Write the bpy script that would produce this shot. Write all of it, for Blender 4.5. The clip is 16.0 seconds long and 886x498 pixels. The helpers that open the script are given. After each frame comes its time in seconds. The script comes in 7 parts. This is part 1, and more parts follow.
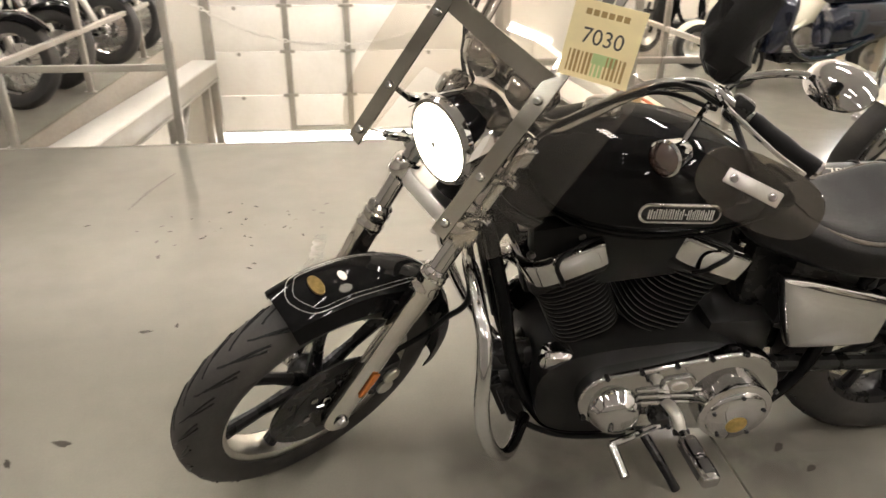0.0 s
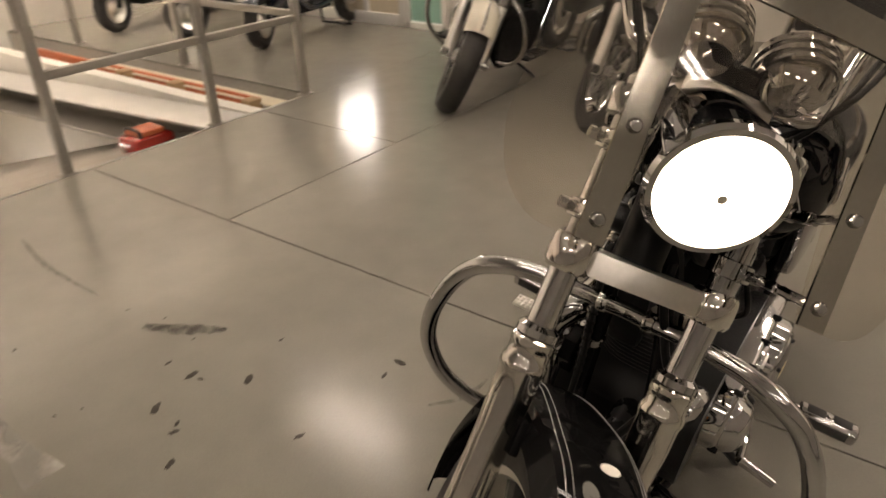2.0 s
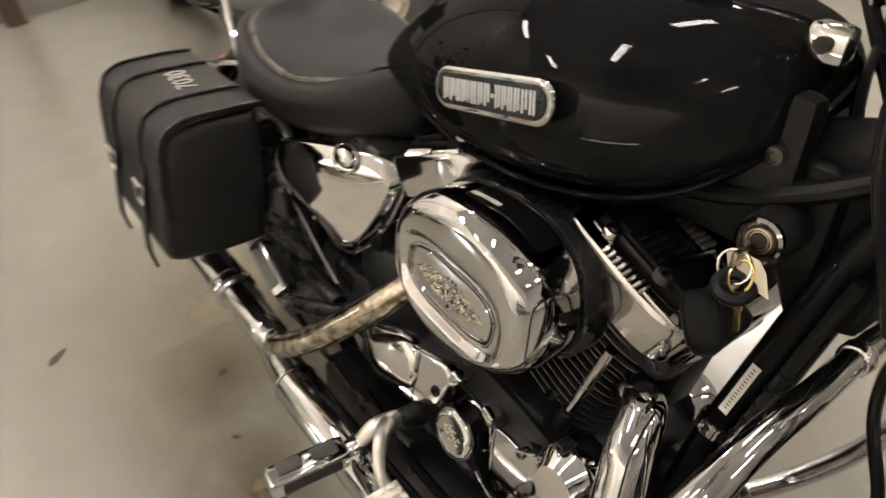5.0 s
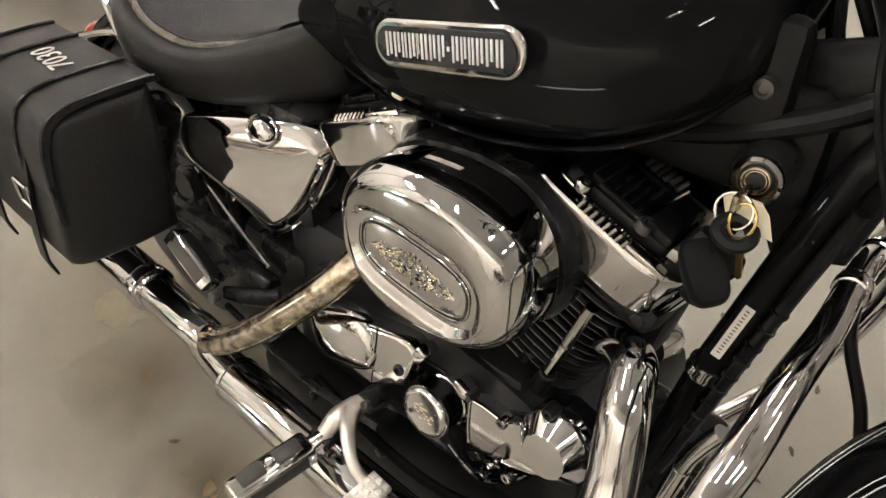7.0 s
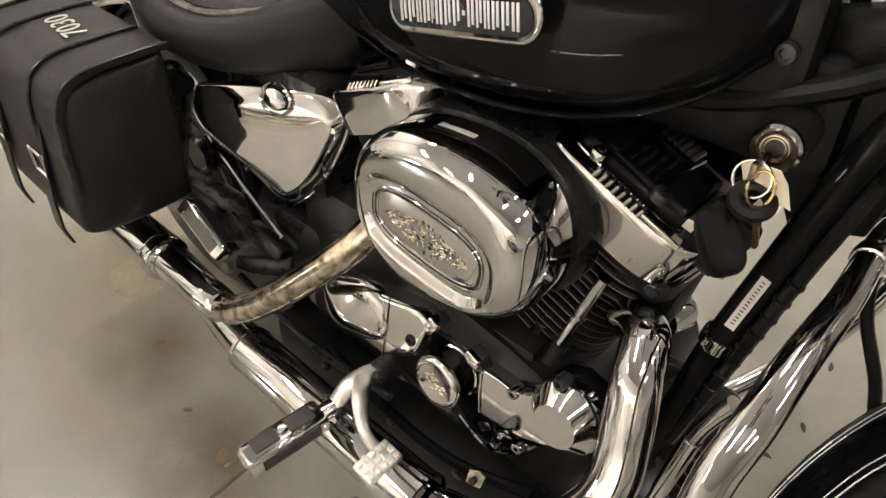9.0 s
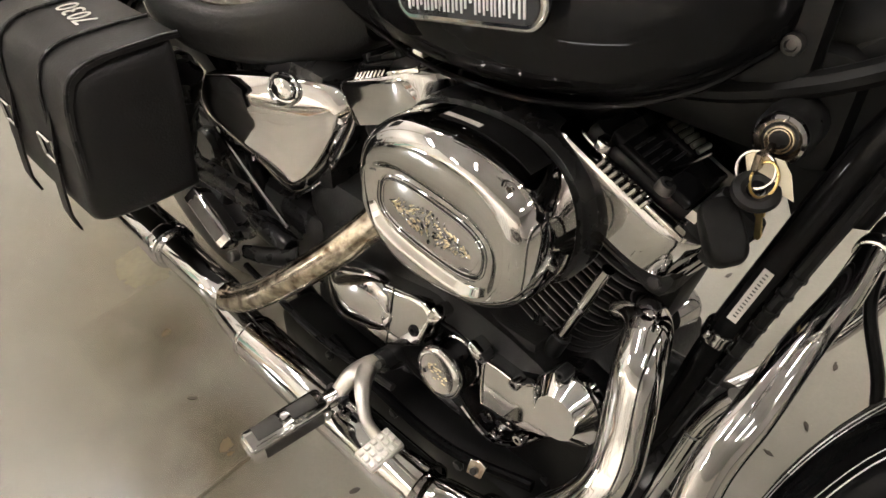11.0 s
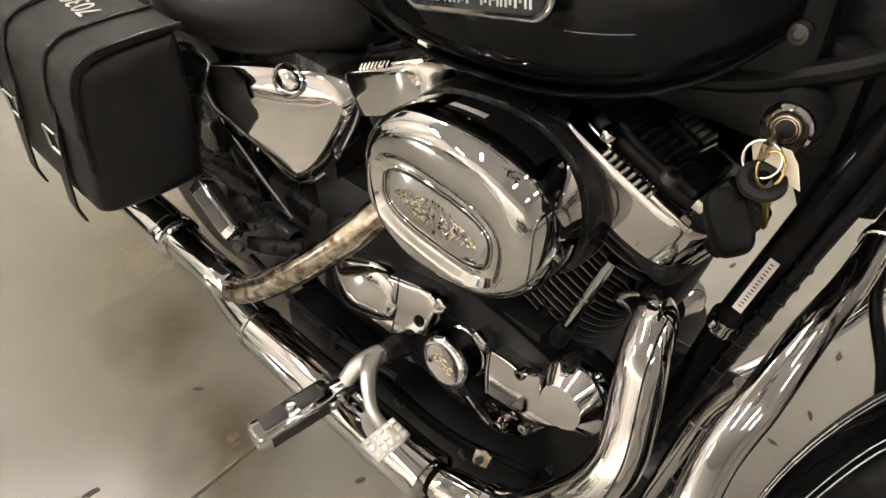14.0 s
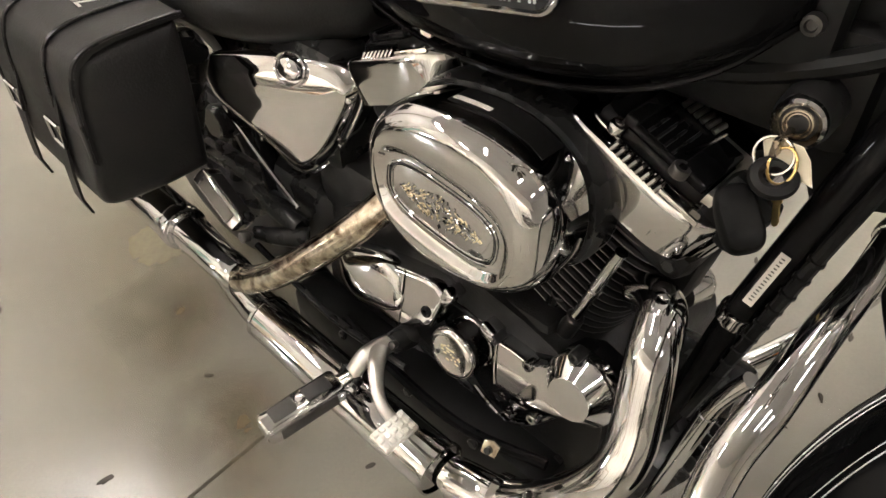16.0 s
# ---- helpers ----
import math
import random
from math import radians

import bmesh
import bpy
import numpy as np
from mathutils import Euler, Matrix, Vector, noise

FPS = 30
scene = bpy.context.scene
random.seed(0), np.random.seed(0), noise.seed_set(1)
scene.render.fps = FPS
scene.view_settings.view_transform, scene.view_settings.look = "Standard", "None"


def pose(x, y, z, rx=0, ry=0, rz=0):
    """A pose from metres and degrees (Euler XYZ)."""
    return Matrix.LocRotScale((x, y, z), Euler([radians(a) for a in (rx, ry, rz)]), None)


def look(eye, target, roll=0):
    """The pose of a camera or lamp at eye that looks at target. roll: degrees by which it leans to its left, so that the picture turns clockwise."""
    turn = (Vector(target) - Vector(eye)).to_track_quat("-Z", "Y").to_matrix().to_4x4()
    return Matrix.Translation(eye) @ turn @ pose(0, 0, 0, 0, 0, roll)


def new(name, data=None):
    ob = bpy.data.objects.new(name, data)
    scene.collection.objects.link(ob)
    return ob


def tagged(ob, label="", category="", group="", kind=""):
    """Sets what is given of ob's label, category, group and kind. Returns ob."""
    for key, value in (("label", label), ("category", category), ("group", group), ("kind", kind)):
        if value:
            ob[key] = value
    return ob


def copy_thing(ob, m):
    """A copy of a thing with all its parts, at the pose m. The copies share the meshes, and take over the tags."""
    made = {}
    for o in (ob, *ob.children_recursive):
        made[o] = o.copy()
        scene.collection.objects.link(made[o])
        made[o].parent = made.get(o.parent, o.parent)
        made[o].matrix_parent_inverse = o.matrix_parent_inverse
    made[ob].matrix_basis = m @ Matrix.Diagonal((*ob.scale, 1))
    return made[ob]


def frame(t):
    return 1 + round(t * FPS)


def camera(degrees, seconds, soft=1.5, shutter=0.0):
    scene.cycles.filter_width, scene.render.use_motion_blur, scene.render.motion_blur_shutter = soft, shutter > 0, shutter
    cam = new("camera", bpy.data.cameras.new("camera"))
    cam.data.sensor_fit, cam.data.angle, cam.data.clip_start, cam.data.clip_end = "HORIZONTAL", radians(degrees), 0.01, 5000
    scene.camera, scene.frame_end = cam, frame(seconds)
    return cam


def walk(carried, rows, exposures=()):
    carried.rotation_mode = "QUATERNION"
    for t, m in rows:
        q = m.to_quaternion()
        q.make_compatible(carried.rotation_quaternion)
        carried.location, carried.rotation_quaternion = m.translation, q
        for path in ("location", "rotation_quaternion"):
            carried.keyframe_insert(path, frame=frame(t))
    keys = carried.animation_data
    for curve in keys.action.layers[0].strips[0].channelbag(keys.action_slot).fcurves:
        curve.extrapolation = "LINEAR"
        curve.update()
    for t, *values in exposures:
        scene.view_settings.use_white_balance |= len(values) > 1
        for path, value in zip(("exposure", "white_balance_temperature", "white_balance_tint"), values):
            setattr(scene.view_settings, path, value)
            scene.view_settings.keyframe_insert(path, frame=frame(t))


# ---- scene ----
cam = camera(64.0, 16.0, shutter=0.3)
PATH = [
    (0, (0.146, -0.153, 1.309), (0.287, 1.197, 0.671), 0.3),
    (0.5, (-0.057, 0.092, 1.292), (0.336, 1.381, 0.634), 1.5),
    (1, (-0.242, 0.360, 1.287), (0.397, 1.543, 0.621), 0.5),
    (1.5, (-0.393, 0.659, 1.256), (0.394, 1.710, 0.530), 0.6),
    (2, (-0.507, 0.927, 1.267), (0.538, 1.730, 0.551), -2.0),
    (2.5, (-0.516, 1.176, 1.282), (0.684, 1.756, 0.593), -3.1),
    (3, (-0.448, 1.420, 1.264), (0.809, 1.787, 0.533), -2.3),
    (3.5, (-0.359, 1.628, 1.249), (0.916, 1.576, 0.462), -2.1),
    (4, (-0.175, 1.717, 1.225), (1.038, 1.457, 0.383), -5.3),
    (4.5, (0.032, 1.755, 1.192), (1.195, 1.364, 0.329), -7.9),
    (5, (0.168, 1.780, 1.166), (1.190, 1.161, 0.260), -6.8),
    (5.2, (0.232, 1.788, 1.175), (1.135, 1.075, 0.213), -7.7),
    (7.5, (0.266, 1.785, 1.145), (1.097, 1.065, 0.125), -7.8),
    (8, (0.264, 1.784, 1.144), (1.093, 1.080, 0.111), -7.8),
    (8.5, (0.262, 1.787, 1.142), (1.093, 1.093, 0.104), -7.9),
    (9, (0.264, 1.790, 1.142), (1.097, 1.108, 0.097), -8.3),
    (11.5, (0.255, 1.795, 1.136), (1.098, 1.127, 0.091), -8.0),
    (12, (0.255, 1.794, 1.138), (1.100, 1.128, 0.092), -8.2),
    (12.5, (0.257, 1.797, 1.139), (1.096, 1.128, 0.091), -7.9),
    (13, (0.256, 1.798, 1.138), (1.095, 1.133, 0.087), -8.2),
    (13.5, (0.257, 1.801, 1.137), (1.094, 1.136, 0.085), -8.2),
    (14, (0.257, 1.798, 1.138), (1.093, 1.142, 0.080), -8.4),
    (14.5, (0.259, 1.800, 1.140), (1.098, 1.153, 0.078), -8.6),
    (15, (0.260, 1.797, 1.142), (1.096, 1.158, 0.073), -8.6),
    (15.5, (0.265, 1.786, 1.145), (1.093, 1.164, 0.060), -9.6),
    (16, (0.269, 1.780, 1.147), (1.092, 1.169, 0.053), -10.2),
]
walk(cam, [(t, look(eye, target, roll)) for t, eye, target, roll in PATH], exposures=[
    (0.0, 0.86, 6500, 10), (1.0, 0.56, 6700, 12), (1.5, 0.24, 7000, 14), (2.0, 0.0, 7400, 16), (2.5, -0.22, 7400, 16), (3.0, 0.15, 7200, 14), (3.5, 0.53, 6900, 12), (4.0, 0.88, 6700, 10), (5.0, 1.0, 6500, 10), (7.5, 1.14, 6400, 10), (16.0, 1.18, 6400, 10)])

# ---- world, large lights, exposure ----
world = bpy.data.worlds.new("world")
world.use_nodes = True
world.node_tree.nodes["Background"].inputs[0].default_value = (0.9, 0.95, 1.0, 1)
world.node_tree.nodes["Background"].inputs[1].default_value = 0.6
scene.world = world
scene.view_settings.exposure = 0.0

LAMP = 60.0        # strength of the fluorescent tubes
CEIL = 4.3         # height of the ceiling


# ---- materials ----
def material(name, color, rough=0.5, metal=0.0, vary=0.12, scale=6.0, fine=60.0, bump=0.0, coat=0.0, spec=0.5, rough_vary=0.08, dirt=None, dirt_amount=0.0, dirt_scale=3.0):
    """A Principled material with variation of colour and roughness at two scales and a fine relief."""
    m = bpy.data.materials.new(name)
    m.use_nodes = True
    nt = m.node_tree
    n, l = nt.nodes, nt.links
    p = n["Principled BSDF"]
    p.inputs["Metallic"].default_value = metal
    p.inputs["Coat Weight"].default_value = coat
    p.inputs["Coat Roughness"].default_value = 0.03
    p.inputs["Specular IOR Level"].default_value = spec
    tc = n.new("ShaderNodeTexCoord")
    big = n.new("ShaderNodeTexNoise")
    big.inputs["Scale"].default_value, big.inputs["Detail"].default_value = scale, 5
    small = n.new("ShaderNodeTexNoise")
    small.inputs["Scale"].default_value, small.inputs["Detail"].default_value = fine, 3
    l.new(tc.outputs["Object"], big.inputs["Vector"])
    l.new(tc.outputs["Object"], small.inputs["Vector"])
    mixv = n.new("ShaderNodeMath")
    mixv.operation = "ADD"
    l.new(big.outputs["Fac"], mixv.inputs[0])
    l.new(small.outputs["Fac"], mixv.inputs[1])
    ramp = n.new("ShaderNodeMapRange")
    ramp.inputs["From Min"].default_value, ramp.inputs["From Max"].default_value = 0.6, 1.4
    ramp.inputs["To Min"].default_value, ramp.inputs["To Max"].default_value = (1 - vary) / (1 + vary), 1.0
    l.new(mixv.outputs[0], ramp.inputs["Value"])
    col = n.new("ShaderNodeMix")
    col.data_type, col.blend_type = "RGBA", "MULTIPLY"
    col.inputs["Factor"].default_value = 1.0
    col.inputs["A"].default_value = (*[min(c * (1 + vary), 1.0) for c in color], 1)
    l.new(ramp.outputs[0], col.inputs["B"])
    out = col.outputs["Result"]
    if dirt:
        spots = n.new("ShaderNodeTexNoise")
        spots.inputs["Scale"].default_value, spots.inputs["Detail"].default_value = dirt_scale, 8
        l.new(tc.outputs["Object"], spots.inputs["Vector"])
        cut = n.new("ShaderNodeMapRange")
        cut.inputs["From Min"].default_value, cut.inputs["From Max"].default_value = 0.42, 0.85
        cut.inputs["To Max"].default_value = dirt_amount
        l.new(spots.outputs["Fac"], cut.inputs["Value"])
        dm = n.new("ShaderNodeMix")
        dm.data_type = "RGBA"
        l.new(cut.outputs[0], dm.inputs["Factor"])
        l.new(out, dm.inputs["A"])
        dm.inputs["B"].default_value = (*dirt, 1)
        out = dm.outputs["Result"]
    l.new(out, p.inputs["Base Color"])
    rr = n.new("ShaderNodeMapRange")
    rr.inputs["From Min"].default_value, rr.inputs["From Max"].default_value = 0.3, 0.7
    rr.inputs["To Min"].default_value, rr.inputs["To Max"].default_value = max(rough - rough_vary, 0.01), min(rough + rough_vary, 1)
    l.new(big.outputs["Fac"], rr.inputs["Value"])
    l.new(rr.outputs[0], p.inputs["Roughness"])
    if bump:
        b = n.new("ShaderNodeBump")
        b.inputs["Strength"].default_value, b.inputs["Distance"].default_value = bump, 0.002
        l.new(small.outputs["Fac"], b.inputs["Height"])
        l.new(b.outputs[0], p.inputs["Normal"])
    return m


def glow(name, color, strength):
    m = bpy.data.materials.new(name)
    m.use_nodes = True
    p = m.node_tree.nodes["Principled BSDF"]
    p.inputs["Base Color"].default_value = (*color, 1)
    p.inputs["Emission Color"].default_value = (*color, 1)
    p.inputs["Emission Strength"].default_value = strength
    return m


def sheet_plastic(name, tint, gloss_rough=0.02, haze=0.0):
    """Thin clear plastic: lets light through with a tint, and mirrors at a slant."""
    m = bpy.data.materials.new(name)
    m.use_nodes = True
    n, l = m.node_tree.nodes, m.node_tree.links
    n.remove(n["Principled BSDF"])
    t, g, f, mix = n.new("ShaderNodeBsdfTransparent"), n.new("ShaderNodeBsdfGlossy"), n.new("ShaderNodeLayerWeight"), n.new("ShaderNodeMixShader")
    t.inputs[0].default_value = (*tint, 1)
    g.inputs["Roughness"].default_value = gloss_rough
    g.inputs["Color"].default_value = (0.9, 0.9, 0.9, 1)
    f.inputs["Blend"].default_value = 0.5
    pw, ad = n.new("ShaderNodeMath"), n.new("ShaderNodeMath")
    pw.operation, pw.inputs[1].default_value = "POWER", 4.0
    ad.operation, ad.inputs[1].default_value, ad.inputs[2].default_value = "MULTIPLY_ADD", 0.45, 0.03
    l.new(f.outputs["Facing"], pw.inputs[0])
    l.new(pw.outputs[0], ad.inputs[0])
    l.new(ad.outputs[0], mix.inputs[0])
    l.new(t.outputs[0], mix.inputs[1])
    l.new(g.outputs[0], mix.inputs[2])
    # fine dust and scratches scatter a little light
    dust, film = n.new("ShaderNodeBsdfTranslucent"), n.new("ShaderNodeMixShader")
    dust.inputs[0].default_value = (0.85, 0.80, 0.74, 1)
    film.inputs[0].default_value = haze
    l.new(mix.outputs[0], film.inputs[1])
    l.new(dust.outputs[0], film.inputs[2])
    l.new(film.outputs[0], n["Material Output"].inputs[0])
    return m


def floor_material():
    """Grey sealed concrete: cloudy colour, dull and glossy patches, scuffs and fine stains."""
    m = bpy.data.materials.new("sealed_concrete")
    m.use_nodes = True
    n, l = m.node_tree.nodes, m.node_tree.links
    p = n["Principled BSDF"]
    tc = n.new("ShaderNodeTexCoord")

    def cloud(scale, detail, lo, hi, offset):
        mp, nz, mr = n.new("ShaderNodeMapping"), n.new("ShaderNodeTexNoise"), n.new("ShaderNodeMapRange")
        mp.inputs["Location"].default_value = (offset, offset * 1.7, offset * 0.3)
        nz.inputs["Scale"].default_value, nz.inputs["Detail"].default_value = scale, detail
        l.new(tc.outputs["Object"], mp.inputs["Vector"])
        l.new(mp.outputs[0], nz.inputs["Vector"])
        mr.inputs["From Min"].default_value, mr.inputs["From Max"].default_value = 0.15, 0.85
        mr.inputs["To Min"].default_value, mr.inputs["To Max"].default_value = lo, hi
        l.new(nz.outputs["Fac"], mr.inputs["Value"])
        return mr.outputs[0]

    def times(a, c):
        k = n.new("ShaderNodeMath")
        k.operation = "MULTIPLY"
        l.new(a, k.inputs[0])
        l.new(c, k.inputs[1])
        return k.outputs[0]
    tone = times(times(cloud(0.7, 4, 0.78, 1.0, 3.1), cloud(7.0, 4, 0.85, 1.0, 8.2)), cloud(160.0, 2, 0.90, 1.0, 1.0))
    mix = n.new("ShaderNodeMix")
    mix.data_type, mix.blend_type = "RGBA", "MULTIPLY"
    mix.inputs["Factor"].default_value = 1.0
    mix.inputs["A"].default_value = (0.316, 0.300, 0.250, 1)
    l.new(tone, mix.inputs["B"])
    l.new(mix.outputs["Result"], p.inputs["Base Color"])
    l.new(times(cloud(1.3, 5, 0.14, 0.27, 5.0), cloud(26.0, 4, 0.85, 1.15, 2.0)), p.inputs["Roughness"])
    return m


M = dict(
    floor=floor_material(),
    # wall colour lowered to stand in for a dim hall in reflections
    dim_wall=material("darkened_wall_paint", (0.30, 0.285, 0.26), 0.7, vary=0.1, scale=1.0),
    concrete=material("raw_concrete", (0.36, 0.33, 0.28), 0.85, vary=0.2, scale=3, fine=40, bump=0.4, dirt=(0.2, 0.17, 0.13), dirt_amount=0.5),
    wall=material("white_wall_paint", (0.80, 0.77, 0.70), 0.6, vary=0.05, scale=1.5, fine=40, bump=0.05, dirt=(0.5, 0.46, 0.38), dirt_amount=0.4),
    ceiling=material("ceiling_paint", (0.50, 0.49, 0.475), 0.8, vary=0.1, scale=1.0),
    door_panel=material("white_steel_door", (0.84, 0.82, 0.77), 0.45, vary=0.04, scale=1.2, fine=20, bump=0.03, dirt=(0.6, 0.56, 0.48), dirt_amount=0.35),
    green=material("mint_green_panel", (0.32, 0.55, 0.45), 0.4, vary=0.05),
    steel=material("grey_painted_steel", (0.34, 0.32, 0.28), 0.45, metal=0.2, vary=0.12, scale=4, bump=0.06, dirt=(0.2, 0.16, 0.12), dirt_amount=0.4),
    bright_steel=material("galvanised_steel", (0.62, 0.61, 0.58), 0.42, metal=0.45, vary=0.12, scale=6, bump=0.05),
    orange=material("red_orange_steel", (0.5, 0.12, 0.04), 0.5, vary=0.2),
    cream=material("cream_panel", (0.70, 0.62, 0.47), 0.6, vary=0.08),
    chrome=material("chrome", (0.53, 0.525, 0.52), 0.05, metal=1.0, vary=0.03, rough_vary=0.025, scale=9),
    worn_chrome=material("heat_tarnished_chrome", (0.52, 0.47, 0.385), 0.17, metal=1.0, vary=0.35, rough_vary=0.10, scale=22, fine=90, dirt=(0.10, 0.065, 0.035), dirt_amount=1.7, dirt_scale=55),
    alloy=material("satin_aluminium", (0.72, 0.70, 0.65), 0.33, metal=1.0, vary=0.06, scale=14, fine=150, rough_vary=0.05),
    black=material("black_gloss_paint", (0.005, 0.005, 0.0052), 0.05, vary=0.1, coat=0.23, rough_vary=0.02, spec=0.0),
    satin=material("black_satin_metal", (0.012, 0.0118, 0.0115), 0.28, vary=0.25, scale=20, fine=200, bump=0.06, spec=0.25, rough_vary=0.05),
    crinkle=material("black_powder_coat", (0.011, 0.0107, 0.0103), 0.36, vary=0.25, scale=25, fine=420, bump=0.35, spec=0.22),
    fin=material("machined_fin_edge", (0.07, 0.067, 0.062), 0.35, metal=0.7, vary=0.2, scale=20),
    rubber=material("tyre_rubber", (0.026, 0.024, 0.022), 0.62, vary=0.25, scale=12, fine=120, bump=0.12, dirt=(0.085, 0.074, 0.058), dirt_amount=0.28, dirt_scale=9),
    rubber_cap=material("black_rubber_cap", (0.0055, 0.0053, 0.005), 0.5, vary=0.2, scale=14, fine=160, bump=0.08, spec=0.08),
    hose=material("black_rubber_hose", (0.0065, 0.0064, 0.0062), 0.42, vary=0.25, scale=30, fine=200, bump=0.06, spec=0.16),
    leather=material("black_leather", (0.012, 0.0115, 0.011), 0.42, vary=0.15, scale=9, fine=260, bump=0.25, spec=0.18),
    seat_cloth=material("ribbed_black_vinyl", (0.013, 0.0125, 0.012), 0.52, vary=0.2, scale=12, fine=320, bump=0.8, spec=0.28),
    # piping: colour lightened for wear and for the highlight along it
    piping=material("worn_highlight_piping", (0.10, 0.088, 0.07), 0.28, vary=0.4, scale=18, fine=120, spec=0.5),
    gold=material("gold_relief", (0.55, 0.40, 0.14), 0.35, metal=1.0, vary=0.25, scale=60),
    ivory=material("ivory_paint", (0.72, 0.68, 0.54), 0.12, vary=0.03, coat=1.0),
    antique_gold=material("antique_gold", (0.22, 0.155, 0.06), 0.35, metal=0.9, vary=0.35, scale=120),
    pale_gold=material("pale_gold_enamel", (0.56, 0.47, 0.29), 0.35, metal=0.8, vary=0.2, scale=60),
    polished=material("polished_aluminium", (0.64, 0.62, 0.58), 0.11, metal=1.0, vary=0.06, scale=14, fine=150, rough_vary=0.04),
    strap=material("brushed_strap", (0.45, 0.43, 0.38), 0.10, metal=1.0, vary=0.06, scale=14, fine=150),
    paper=material("yellowed_paper", (0.80, 0.69, 0.40), 0.7, vary=0.05, scale=20),
    key_tag=material("cream_card", (0.75, 0.69, 0.53), 0.75, vary=0.08, scale=20),
    ink=material("dark_ink", (0.05, 0.045, 0.04), 0.7),
    brown_ink=material("brown_ink", (0.33, 0.22, 0.08), 0.7),
    green_ink=material("pale_green_ink", (0.42, 0.55, 0.25), 0.7),
    chalk=material("silver_marker", (0.55, 0.53, 0.48), 0.6),
    amber=material("amber_lens", (0.45, 0.13, 0.02), 0.12, coat=0.6),
    smoked_lens=material("smoked_lens", (0.05, 0.03, 0.025), 0.08, coat=1.0),
    red=material("red_paint", (0.40, 0.03, 0.02), 0.2, coat=0.8),
    brass=material("brass_key", (0.62, 0.47, 0.20), 0.3, metal=1.0, vary=0.1),
    pinstripe=material("silver_pinstripe", (0.6, 0.6, 0.58), 0.3, metal=0.6),
    dirt=material("dried_mud_and_rubber", (0.045, 0.037, 0.028), 0.9, vary=0.3),
    pale=material("worn_pale_mark", (0.52, 0.49, 0.42), 0.6),
    navy=material("dark_blue_paint", (0.012, 0.016, 0.030), 0.12, coat=1.0),
    gold_wheel=material("champagne_alloy", (0.66, 0.58, 0.42), 0.42, metal=0.5, rough_vary=0.05),
    wood=material("weathered_timber", (0.38, 0.25, 0.13), 0.7, vary=0.25, scale=5, bump=0.2),
    clear=sheet_plastic("clear_windshield", (0.95, 0.93, 0.90), haze=0.022),
    smoke=sheet_plastic("smoked_acrylic", (0.60, 0.57, 0.53), haze=0.05),
    glass=sheet_plastic("window_glass", (0.9, 0.93, 0.92)),
    lamp=glow("fluorescent_tube", (1.0, 0.925, 0.875), LAMP),
    bulb=glow("headlight_beam", (1.0, 0.90, 0.72), 14.0),
    window_light=glow("window_daylight", (1.0, 0.98, 0.95), 26.0),
    daylight=glow("bright_outdoors", (1.0, 0.98, 0.95), 9.0),
    mirror=material("mirror_glass", (0.9, 0.9, 0.9), 0.01, metal=1.0, vary=0.0, rough_vary=0.0),
)


# ---- mesh helpers ----
def part(name, bm, mat, parent, label="", smooth=True):
    me = bpy.data.meshes.new(name)
    bm.normal_update()
    if smooth:
        plain = bm.faces.layers.int.get("plain")
        for f in bm.faces:
            f.smooth = plain is None or not f[plain]
        for e in bm.edges:
            if len(e.link_faces) == 2 and e.calc_face_angle(0) > 0.62:
                e.smooth = False
    bm.to_mesh(me)
    bm.free()
    me.materials.append(M[mat] if isinstance(mat, str) else mat)
    ob = new(name, me)
    if parent is not None:
        ob.parent = parent
    if label:
        ob["label"] = label
    return ob


def thing(name, label, category, m=None, group="", kind=""):
    ob = new(name)
    ob.empty_display_size = 0.1
    if m is not None:
        ob.matrix_world = m
    return tagged(ob, label, category, group, kind)


def box(c, s, bevel=0.004, rot=None, seg=2):
    bm = bmesh.new()
    bmesh.ops.create_cube(bm, size=1.0)
    bmesh.ops.scale(bm, vec=s, verts=bm.verts)
    if bevel:
        bmesh.ops.bevel(bm, geom=bm.edges[:], offset=min(bevel, min(s) * 0.49), segments=seg, profile=0.5, affect="EDGES", clamp_overlap=True)
    if rot is not None:
        bmesh.ops.transform(bm, matrix=rot, verts=bm.verts)
    bmesh.ops.translate(bm, vec=c, verts=bm.verts)
    return bm


def curve_through(points, n=8):
    """A Catmull-Rom line through the points."""
    p = [Vector(q) for q in points]
    p = [p[0] * 2 - p[1]] + p + [p[-1] * 2 - p[-2]]
    out = []
    for i in range(1, len(p) - 2):
        for k in range(n):
            t = k / n
            a, b, c, d = p[i - 1], p[i], p[i + 1], p[i + 2]
            out.append(0.5 * ((2 * b) + (c - a) * t + (2 * a - 5 * b + 4 * c - d) * t * t + (3 * b - a - 3 * c + d) * t ** 3))
    out.append(p[-2])
    return out


